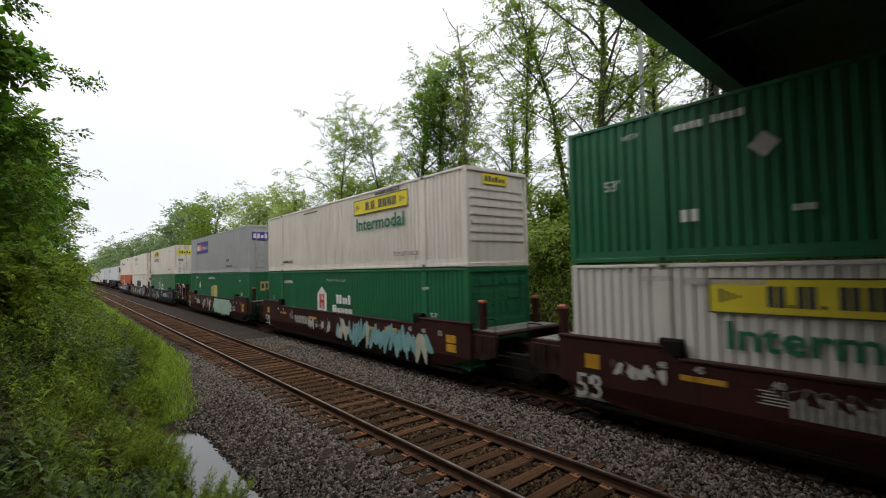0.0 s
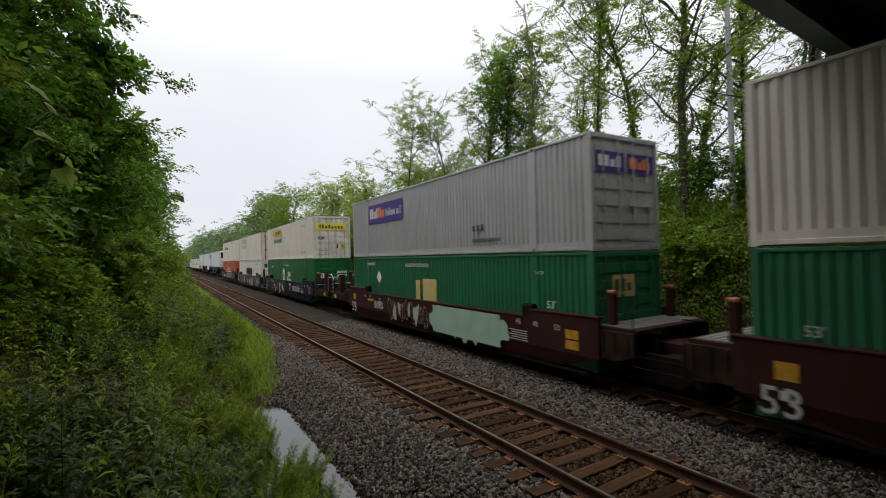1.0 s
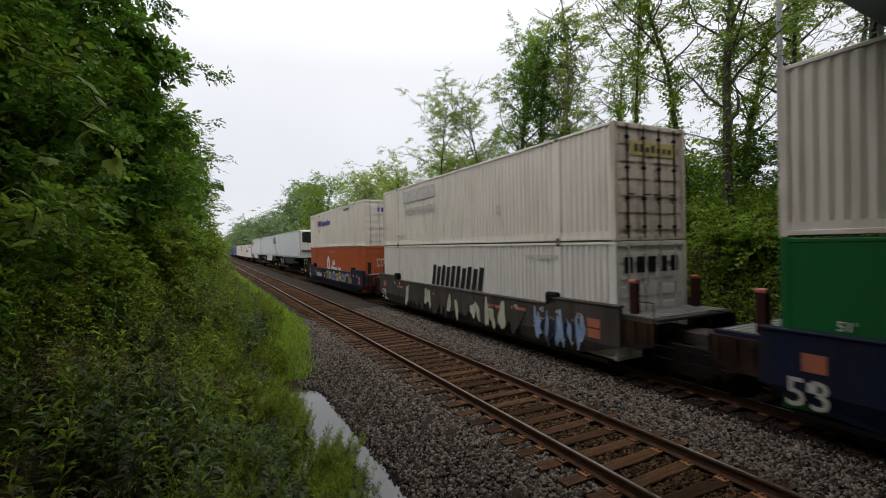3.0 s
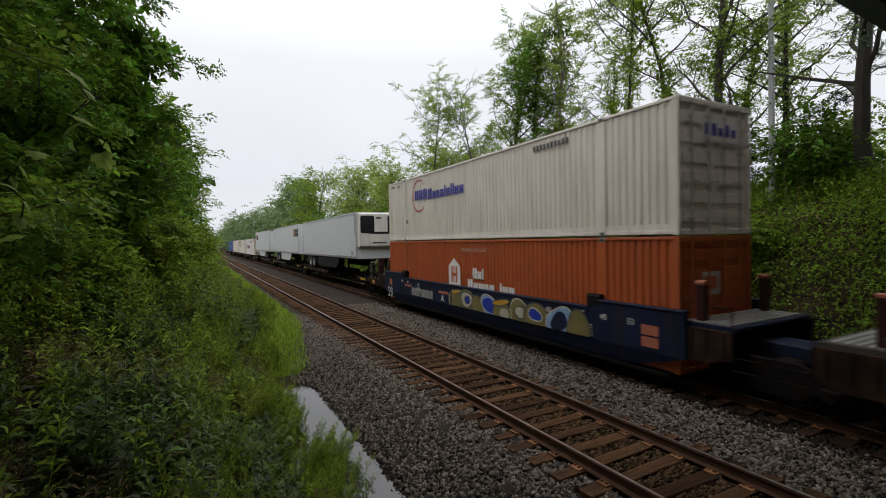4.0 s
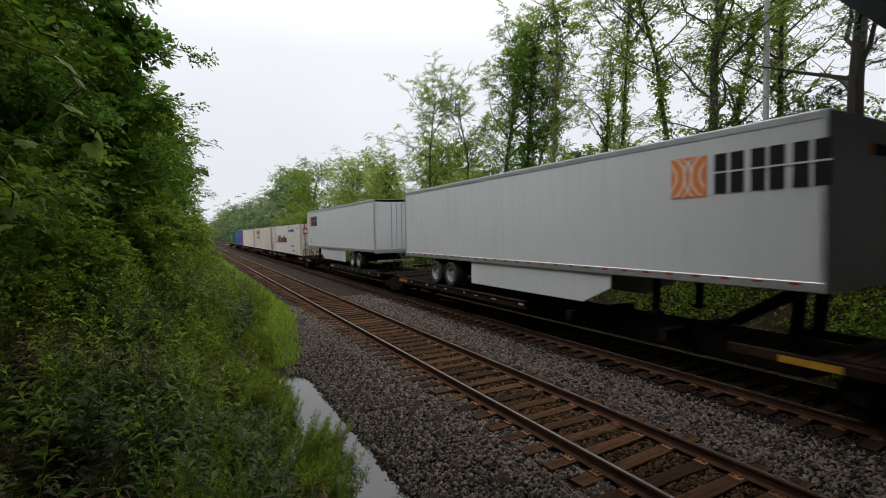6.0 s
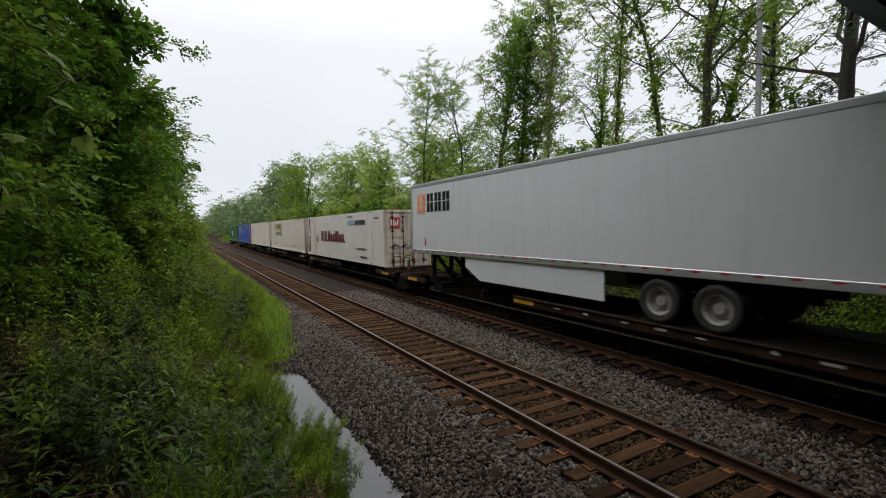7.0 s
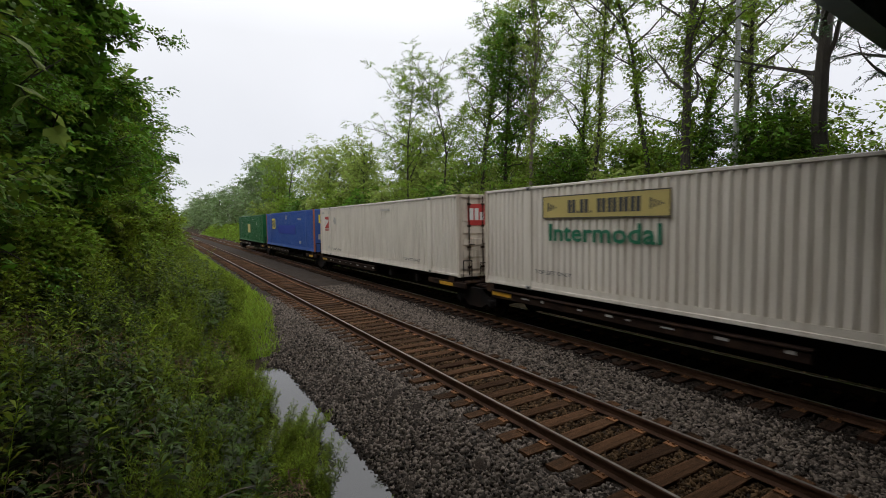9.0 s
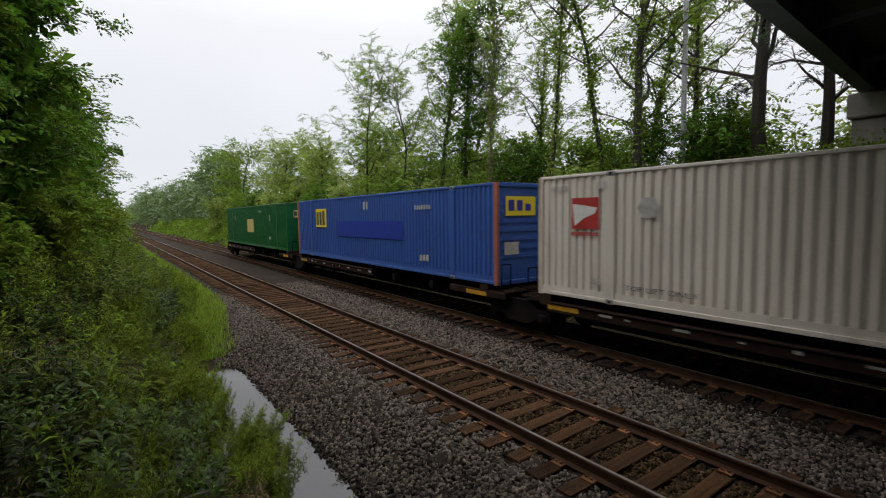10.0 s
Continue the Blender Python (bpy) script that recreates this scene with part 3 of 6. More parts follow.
def sign_yellow(root, y, z, w=2.9, h=0.62, mat="yellow", border=True):
    """Yellow sign with dark bars for its trade name; y is its edge at the far end."""
    g = Geo()
    side_rect(g, y - w, y, z, z + h, XS)
    s = part("sign_panel", g, M[mat], root, "yellow sign panel with a dark border")
    g = Geo()
    if border:
        for a, b, c, d in ((y, y - w, z + h - 0.025, z + h), (y, y - w, z, z + 0.025), (y, y - 0.025, z, z + h), (y - w + 0.025, y - w, z, z + h)):
            side_rect(g, b, a, c, d, XS - 0.005)
    for base in (y - 0.10 * w, y - 0.92 * w):   # scroll ornaments at both ends
        for k in range(4):
            a0 = base + 0.05 * w - 0.025 * w * k
            side_rect(g, a0 - 0.012 * w, a0, z + h * (0.3 + 0.05 * k), z + h * (0.7 - 0.06 * k), XS - 0.005)
    part("sign_border", g, M["ink"], s)
    part_each("plain_bar", word_bars("A.A. AAAA", y - 0.24 * w, 0.58 * w, z + 0.22 * h, 0.56 * h, XS - 0.006), M["ink"], s)


def small_marks(root, mat, marks):
    g = Geo()
    for k, (y, z, w, h) in enumerate(marks):
        n = max(2, int(w / (h * 0.9)))
        b = bars(y, y - w, z, z + h, n, XS - 0.004, k, 0.35)
        g.add(b.v, b.f)
    tagged(part("small_marking", g, M[mat], root), kind="stuff")


def house_logo(root, y, z, h, mat="paper", inner="redink"):
    w = h * 0.84
    g = Geo()
    side_poly(g, [(y, z), (y - w, z), (y - w, z + 0.7 * h), (y - w / 2, z + h), (y, z + 0.7 * h)], XS)
    s = part("logo_shield", g, M[mat], root, "pale house-shaped logo")
    g = Geo()
    for a, b, c, d in ((0.24, 0.36, 0.1, 0.7), (0.64, 0.76, 0.1, 0.7), (0.36, 0.64, 0.34, 0.46), (0.42, 0.46, 0.1, 0.7), (0.54, 0.58, 0.1, 0.7)):
        side_rect(g, y - b * w, y - a * w, z + c * h, z + d * h, XS - 0.005)
    part_each("logo_bar", g, M[inner], s)


def word_bars(pattern, y0, width, z, h, x):
    """A trade name as plain bars, two to a letter: A tall, x low, l thin and tall, . a dot."""
    wide = {"A": 1.15, "x": 0.95, "l": 0.45, ".": 0.35, " ": 0.45}
    unit = width / sum(wide[q] for q in pattern)
    g, y = Geo(), y0
    for q in pattern:
        w = wide[q] * unit
        top = z + h * {"A": 1.0, "x": 0.70, "l": 1.0, ".": 0.16, " ": 0}[q]
        if q in "l.":
            side_rect(g, y - w * 0.78, y - w * 0.1, z, top, x)
        elif q != " ":
            side_rect(g, y - w * 0.40, y - w * 0.05, z, top, x)
            side_rect(g, y - w * 0.86, y - w * 0.50, z, top, x)
        y -= w
    return g


def name_word(root, pattern, y, w, z, h, mat, x=None):
    part_each("plain_bar", word_bars(pattern, y, w, z, h, XS - 0.005 if x is None else x), M[mat], root, "trade name drawn as plain bars")


def name_bars(root, y, w, z, h, n, mat, seed=1, slant=0.0, gap=0.28):
    part_each("plain_bar", bars(y, y - w, z, z + h, 2 * n, XS - 0.004, seed, gap + 0.12, slant), M[mat], root, "trade name drawn as plain bars")


def end_panel(root, x0, x1, z0, z1, mat, ink=None, n=5, seed=1):
    g = Geo().box(x0, x1, XE - 0.006, XE, z0, z1)
    s = part("end_sign", g, M[mat], root)
    if ink:
        g = Geo()
        rnd = random.Random(seed)
        st = (x1 - x0) * 0.84 / n
        for i in range(n):
            a = x0 + (x1 - x0) * 0.08 + i * st
            g.box(a, a + st * 0.7, XE - 0.011, XE - 0.005, z0 + (z1 - z0) * 0.25, z1 - (z1 - z0) * rnd.choice((0.2, 0.38)))
        part_each("plain_bar", g, M[ink], s)


# ---- wagons ----
def wheel_mesh(r, w, name, mat):
    g = Geo()
    n = 20
    prof = [(0.06, -w * 0.5), (r * 0.75, -w * 0.15), (r * 0.86, -w * 0.5), (r, -w * 0.5), (r + 0.02, w * 0.35), (r + 0.02, w * 0.5), (r * 0.85, w * 0.5),
            (r * 0.72, w * 0.25), (0.06, w * 0.5)]
    v = []
    for i in range(n):
        a = 2 * math.pi * i / n
        v += [(p[1], p[0] * math.cos(a), p[0] * math.sin(a)) for p in prof]
    m = len(prof)
    f = [(i * m + k, i * m + k + 1, ((i + 1) % n) * m + k + 1, ((i + 1) % n) * m + k) for i in range(n) for k in range(m - 1)]
    g.add(v, f)
    me = g.mesh(name)
    me.materials.append(mat)
    return me


RAIL_WHEEL = wheel_mesh(0.44, 0.13, "rail_wheel", M["darksteel"])


def bogie(root, y):
    g = Geo()
    for s in (-1, 1):
        x = s * 0.98
        ring = [(y - 1.12, 0.40), (y - 1.12, 0.62), (y - 0.72, 0.66), (y - 0.40, 0.86), (y + 0.40, 0.86), (y + 0.72, 0.66), (y + 1.12, 0.62),
                (y + 1.12, 0.40), (y + 0.66, 0.42), (y + 0.36, 0.24), (y - 0.36, 0.24), (y - 0.66, 0.42)]
        g.prism(ring, 0, x - 0.08, x + 0.08)
        for q in (-0.87, 0.87):
            g.box(x - 0.12, x + 0.12, y + q - 0.14, y + q + 0.14, 0.33, 0.56, 0.03)
            g.tube((x + s * 0.12, y + q, 0.44), (x + s * 0.17, y + q, 0.44), 0.09, n=10)
    g.box(-1.05, 1.05, y - 0.19, y + 0.19, 0.55, 0.80, 0.03)
    b = part("bogie", g, M["darksteel"], root, "grimy cast-steel bogie")
    for s in (-1, 1):
        gs = Geo()
        for k in (-0.2, 0, 0.2):
            gs.tube((s * 0.98, y + k, 0.3), (s * 0.98, y + k, 0.56), 0.07, n=8)
        part("spring_nest", gs, M["darksteel"], b)
    for q in (-0.87, 0.87):
        for s in (-1, 1):
            wv = part("wheel", RAIL_WHEEL, None, b)
            wv.matrix_basis = pose(s * 0.76, y + q, 0.44, 0, 0, 0 if s < 0 else 180)
        part("axle", Geo().tube((-0.8, y + q, 0.44), (0.8, y + q, 0.44), 0.08), M["darksteel"], b)


def well_wagon(colour, label, first, last, front_gap=1.72, rear_gap=1.72):
    """One unit of an articulated well wagon: deep side sills between two end platforms."""
    root = thing("well_wagon", label, "freight wagon", "wagons of the train")
    c = M[colour]
    a, b = Y0 - 0.2, Y1 + 0.2
    for s in (-1, 1):
        xo = s * 1.50
        ring = [(a - 0.05, 0.62), (a - 0.05, 1.56), (a + 2.25, 1.56), (a + 2.5, 1.36), (b - 2.5, 1.36), (b - 2.25, 1.56), (b + 0.05, 1.56), (b + 0.05, 0.62)]
        part("side_sill", Geo().prism(ring, 0, min(xo, xo - s * 0.1), max(xo, xo - s * 0.1)), c, root, "deep painted steel side sill")
        # inward lean added to the shape so that the lower side renders darker
        low = Geo()
        pts = [(a - 0.05, 0.62, xo), (b + 0.05, 0.62, xo), (b - 1.2, 0.26, xo - s * 0.1), (b - 2.2, 0.16, xo - s * 0.16), (a + 2.2, 0.16, xo - s * 0.16), (a + 1.2, 0.26, xo - s * 0.1)]
        low.add([(p[2], p[0], p[1]) for p in pts] + [(p[2] - s * 0.08, p[0], p[1]) for p in pts],
                [tuple(range(6)), tuple(range(11, 5, -1))] + [(i, (i + 1) % 6, (i + 1) % 6 + 6, i + 6) for i in range(6)])
        part("lower_sill", low, c, root)
        for e, y in ((-1, a), (1, b)):
            g = Geo()
            xa, xb = sorted((xo - s * 0.05, xo - s * 0.14))
            g.prism([(y + e * 0.95, 0.80), (y + e * 0.95, 1.30), (y + e * 0.06, 1.30), (y + e * 0.06, 0.66), (y + e * 0.5, 0.66)], 0, xa, xb)
            plate_end = part("bolster_plate", g, M["rustbeam"], root, "rust-stained plate at the wagon's end")
            g = Geo()
            for q in (0.15, 0.45, 0.78):
                g.box(*sorted((xo - s * 0.02, xo - s * 0.05)), y + e * q - 0.02, y + e * q + 0.02, 0.82, 1.28, 0.006)
            part_each("stiffener", g, M["rustbeam"], plate_end)
        g = Geo()
        g.box(min(xo + s * 0.02, xo - s * 0.16), max(xo + s * 0.02, xo - s * 0.16), a + 2.55, b - 2.55, 1.34, 1.40, 0.012)
        for p, q in ((a - 0.06, a + 2.25), (b - 2.25, b + 0.06)):
            g.box(min(xo + s * 0.02, xo - s * 0.16), max(xo + s * 0.02, xo - s * 0.16), p, q, 1.545, 1.60, 0.012)
        part("top_chord", g, c, root)
        g = Geo()
        g.box(min(xo - s * 0.13, xo - s * 0.3), max(xo - s * 0.13, xo - s * 0.3), a + 1.8, b - 1.8, 0.12, 0.18, 0.012)
        for k in range(9):
            y = a + 2.6 + k * (LEN - 5.0) / 8
            g.box(min(xo + s * 0.012, xo), max(xo + s * 0.012, xo), y - 0.05, y + 0.05, 0.63, 1.33)
        part_each("rib", g, c, root)
        for y in (a + 2.38, b - 2.38):
            part("guide_block", Geo().box(min(xo, xo - s * 0.2), max(xo, xo - s * 0.2), y - 0.2, y + 0.2, 1.38, 1.72, 0.05), M["darksteel"], root)
    part("well_floor", Geo().box(-1.4, 1.4, a + 0.4, b - 0.4, 0.14, 0.21), M["darksteel"], root)
    for e, y in ((-1, a), (1, b)):
        reach = front_gap if e < 0 else rear_gap
        g = Geo()
        g.box(-1.36, 1.36, *sorted((y - e * 0.02, y + e * 0.95)), 1.30, 1.38, 0.02)
        g.box(-0.35, 0.35, *sorted((y, y + e * reach)), 0.72, 1.04, 0.03)
        part("end_platform", g, c, root, "end platform over the bogie")
        g = Geo()
        for k in range(6):
            yy = y + e * (0.0 + 0.15 * k)
            g.box(-1.3, 1.3, yy - 0.05, yy + 0.05, 1.384, 1.405)
        part("walkway_grating", g, M["galv"], root, "pale steel walkway grating")
        for s in (-1, 1):
            post = part("end_post", Geo().box(s * 1.12 - 0.09, s * 1.12 + 0.09, *sorted((y + e * 0.08, y + e * 0.26)), 1.384, 2.12, 0.02), M["maroon"], root)
            part("post_tip", Geo().box(s * 1.12 - 0.092, s * 1.12 + 0.092, *sorted((y + e * 0.078, y + e * 0.262)), 2.12, 2.20, 0.02), M["rustred"], post, "faded red tip")
            g = Geo()
            for z in (0.62, 0.86):
                g.tube((s * 1.46, y + e * 0.95, z), (s * 1.46, y + e * 1.5, z), 0.012, n=6)
            g.tube((s * 1.46, y + e * 1.5, 0.4), (s * 1.46, y + e * 1.5, 1.3), 0.012, n=6)
            g.tube((s * 1.46, y + e * 0.95, 0.55), (s * 1.46, y + e * 0.95, 1.75), 0.012, n=6)
            g.tube((s * 1.46, y + e * 0.55, 1.75), (s * 1.46, y + e * 0.95, 1.75), 0.012, n=6)
            part("grab_iron", g, M["darksteel"], root)
    for on, e, y, gap in ((first, -1, a, front_gap), (last, 1, b, rear_gap)):
        if on:
            g = Geo().box(-1.42, 1.42, *sorted((y + e * 0.85, y + e * (gap + 0.75))), 0.94, 1.06, 0.02)
            g.box(-1.44, 1.44, *sorted((y + e * (gap + 0.6), y + e * (gap + 0.78))), 0.60, 1.06, 0.02)
            part("end_deck", g, M["darksteel"], root, "grimy end deck over the coupler")
            for s in (-1, 1):
                part("deck_side", Geo().box(*sorted((s * 1.36, s * 1.46)), *sorted((y + e * 0.8, y + e * (gap + 0.7))), 0.72, 1.10, 0.02), M["rustbeam"], root, "rusty deck side beam")
                g = Geo().tube((s * 1.4, y + e * (gap + 0.55), 1.05), (s * 1.4, y + e * (gap + 0.55), 1.95), 0.018, n=6)
                g.tube((s * 1.4, y + e * (gap + 0.55), 1.95), (s * 0.8, y + e * (gap + 0.55), 1.95), 0.018, n=6)
                part("handrail", g, M["galv"], root)
            yd = y + e * (gap + 0.3)
            part("brake_stand", Geo().box(-1.30, -1.02, *sorted((y + e * (gap - 0.55), y + e * (gap - 0.27))), 1.06, 2.15, 0.03), M["maroon"], root, "maroon upright brake stand")
            bar = Geo().tube((-1.1, y + e * (gap - 0.3), 2.1), (-1.1, y + e * (gap + 0.3), 2.12), 0.022, n=6)
            bar.tube((-1.1, y + e * (gap + 0.3), 2.12), (-1.1, y + e * (gap + 0.75), 1.82), 0.022, n=6)
            part("bent_handrail", bar, M["paper"], root, "pale bent handrail")
            part("brake_cylinder", Geo().tube((0.1, y + e * (gap - 0.3), 1.25), (0.9, y + e * (gap - 0.3), 1.25), 0.17, n=12), M["darksteel"], root)
            part("air_reservoir", Geo().tube((-1.15, y + e * 0.6, 1.62), (-0.35, y + e * 0.6, 1.62), 0.22, n=14), M["rustbeam"], root, "rusty air reservoir")
            g = Geo()
            for k in range(7):
                yy = y + e * (1.05 + 0.13 * k)
                g.box(-1.3, 1.3, yy - 0.035, yy + 0.035, 1.062, 1.09)
            part("deck_grating", g, M["rustbeam"], root, "rusty open deck grating")
            for xx, top in ((-1.38, 1.78), (-1.0, 1.72), (-0.45, 1.55), (0.4, 1.6)):
                part("stanchion", Geo().box(xx - 0.03, xx + 0.03, yd - 0.03, yd + 0.03, 0.5 if xx < -1.2 else 1.06, top, 0.008), M["rustbeam"], root, "worn steel stanchion")
            g = Geo()
            for k, (xx, zz) in enumerate(((-1.25, 1.14), (-1.12, 1.2), (-0.6, 1.12), (-0.2, 1.16), (0.3, 1.13))):
                g.tube((xx, y + e * 0.9, zz), (xx + 0.15 * (k % 2), yd, zz - 0.03), 0.022, n=6)
            g.tube((-1.45, yd, 0.88), (1.2, yd, 0.88), 0.02, n=6)
            g.tube((-1.45, yd, 0.88), (-1.45, yd + e * 0.2, 0.62), 0.02, n=6)
            part_each("brake_pipe", g, M["rustbeam"], root, "rusty brake pipe")
            g = Geo()
            side_rect(g, *sorted((y + e * (gap - 0.2), y + e * (gap + 0.2))), 0.80, 1.0, -1.462)
            part("reflector", g, M["amber"], root, "amber reflective strip")
    if first:
        bogie(root, a - front_gap + 0.15)
        coupler(root, a - front_gap - 0.4, -1)
    bogie(root, b + (rear_gap if not last else rear_gap - 0.15))
    if last:
        coupler(root, b + rear_gap + 0.4, 1)
    return root


def coupler(root, y, e):
    g = Geo().box(-0.12, 0.12, *sorted((y - e * 0.8, y + e * 0.35)), 0.72, 0.98, 0.03)
    g.box(-0.22, 0.22, *sorted((y + e * 0.2, y + e * 0.55)), 0.68, 1.0, 0.06)
    part("coupler", g, M["darksteel"], root)
    g = Geo().box(-1.3, 1.3, *sorted((y - e * 1.2, y - e * 1.05)), 0.62, 1.14, 0.02)
    part("end_beam", g, M["darksteel"], root)
    g = Geo().tube((-0.55, y - e * 0.95, 1.0), (-0.55, y - e * 0.95, 1.75), 0.02, n=6)
    g.tube((-0.55, y - e * 0.95, 1.75), (-0.55, y - e * 0.7, 1.75), 0.02, n=6)
    part("brake_hose", g, M["darksteel"], root)


XW = -1.508               # just proud of a wagon's near side


def wagon_marks(root, patch="amber", sizes=True):
    g = Geo()
    for y, z, w, h in ((Y0 + 0.35, 0.98, 0.42, 0.22), (Y0 + 0.35, 0.72, 0.42, 0.22), (Y1 - 0.75, 0.95, 0.34, 0.30), (Y1 - 3.1, 1.02, 0.75, 0.1),
                       (Y0 + 3.3, 1.05, 0.75, 0.1), (1.5, 1.0, 0.8, 0.1), (-3.4, 0.98, 0.8, 0.1)):
        side_rect(g, y, y + w, z, z + h, XW)
    part_each("reflector", g, M[patch], root, "reflective strip")
    g = Geo()
    side_rect(g, Y1 - 0.62, Y1 - 0.48, 0.62, 0.78, XW)
    for k in range(5):
        side_rect(g, Y0 + 2.2, Y0 + 2.95 - 0.1 * (k % 2), 0.68 + 0.065 * k, 0.705 + 0.065 * k, XW)
        side_rect(g, Y1 - 4.0, Y1 - 3.55 - 0.07 * (k % 2), 0.86 + 0.05 * k, 0.88 + 0.05 * k, XW)
    part_each("stencil_block", g, M["dull"], root)
    if sizes:
        for text, y, z, size in (("53", Y1 - 0.15, 0.36, 0.68), ("53", Y0 + 1.15, 1.14, 0.2), ("48", Y0 + 1.95, 1.14, 0.2), ("45", Y0 + 2.65, 1.14, 0.2), ("40", Y0 + 3.9, 1.08, 0.2),
                                 ("48", Y1 - 1.95, 1.18, 0.17), ("45", Y1 - 2.6, 1.18, 0.17), ("40", Y1 - 3.75, 1.12, 0.17)):
            lettering(text, size, M["dull"], root, "side", y, z, XW - 0.004, bold=0.004)


def wagon_number(root, y, size=0.34, n=9, z=0.72):
    part_each("plain_bar", bars(y, y - n * size * 0.62, z, z + size, 2 * n, XW - 0.002, 7, 0.5), M["dull"], root, "wagon number drawn as plain bars")


def graffiti(root, y0, y1, z0, z1, fills, seed, pieces=16, edge="ink", jag=0.6):
    """Sprayed lettering without words: overlapping slanted shards with dark outlines."""
    rnd = random.Random(seed)
    pieces = int(pieces * 1.9)
    layers = {}
    for i in range(pieces):
        cy = y1 + (y0 - y1) * (i + 0.5) / pieces
        w = (y1 - y0) / pieces * (rnd.uniform(0.9, 2.0) if jag > 1 else rnd.uniform(0.6, 1.25))
        lo, hi = z0 + rnd.uniform(0, 0.3) * (z1 - z0), z1 - rnd.uniform(0, 0.3) * (z1 - z0)
        lean = rnd.uniform(-jag, jag) * w
        pts = []
        n = 9 if jag > 1 else 20
        p1, p2 = rnd.uniform(0, 6), rnd.uniform(0, 6)
        for k in range(n):
            a = 2 * math.pi * k / n
            r = rnd.uniform(0.72, 1.1) if jag > 1 else 0.92 + 0.16 * math.sin(3 * a + p1) + 0.09 * math.sin(5 * a + p2)
            zz = (lo + hi) / 2 + (hi - lo) / 2 * math.sin(a) * r
            pts.append((cy + w * 0.62 * math.cos(a) * r + lean * math.sin(a), min(max(zz, z0), z1)))
        x = XW - 0.0035 * (i % 3)
        big = [(cy + (p[0] - cy) * 1.12, min(max((lo + hi) / 2 + (p[1] - (lo + hi) / 2) * 1.06, z0 - 0.03), z1 + 0.02)) for p in pts]
        side_poly(layers.setdefault(edge, Geo()), big, x - 0.001, 0.002)
        side_poly(layers.setdefault(rnd.choice(fills), Geo()), pts, x - 0.0035, 0.002)
    for name, g in layers.items():
        part_each("graffiti_shape", g, M[name], root)


def ribbons(root, shapes):
    """Rounded sprayed shapes with outlines, laid over one another: y, z, half-width, half-height, tilt, fill, edge."""
    for i, (cy, cz, ry, rz, tilt, fill, edge) in enumerate(shapes):
        ca, sa = math.cos(radians(tilt)), math.sin(radians(tilt))
        x = XW - 0.0012 * i
        for grow, mat_name, lift in ((0.045, edge, 0.0), (0.0, fill, 0.0006)):
            pts = []
            for k in range(26):
                a = 2 * math.pi * k / 26
                wob = 1 + 0.10 * math.sin(2 * a + i) + 0.07 * math.sin(3 * a + 2.1 * i)
                p, q = (ry * wob + grow) * math.cos(a), (rz * wob + grow) * math.sin(a)
                pts.append((cy + p * ca - q * sa, min(max(cz + p * sa + q * ca, 0.64), 1.335)))
            side_poly(g := Geo(), pts, x - lift, 0.002)
            part("graffiti_shape", g, M[mat_name], root)


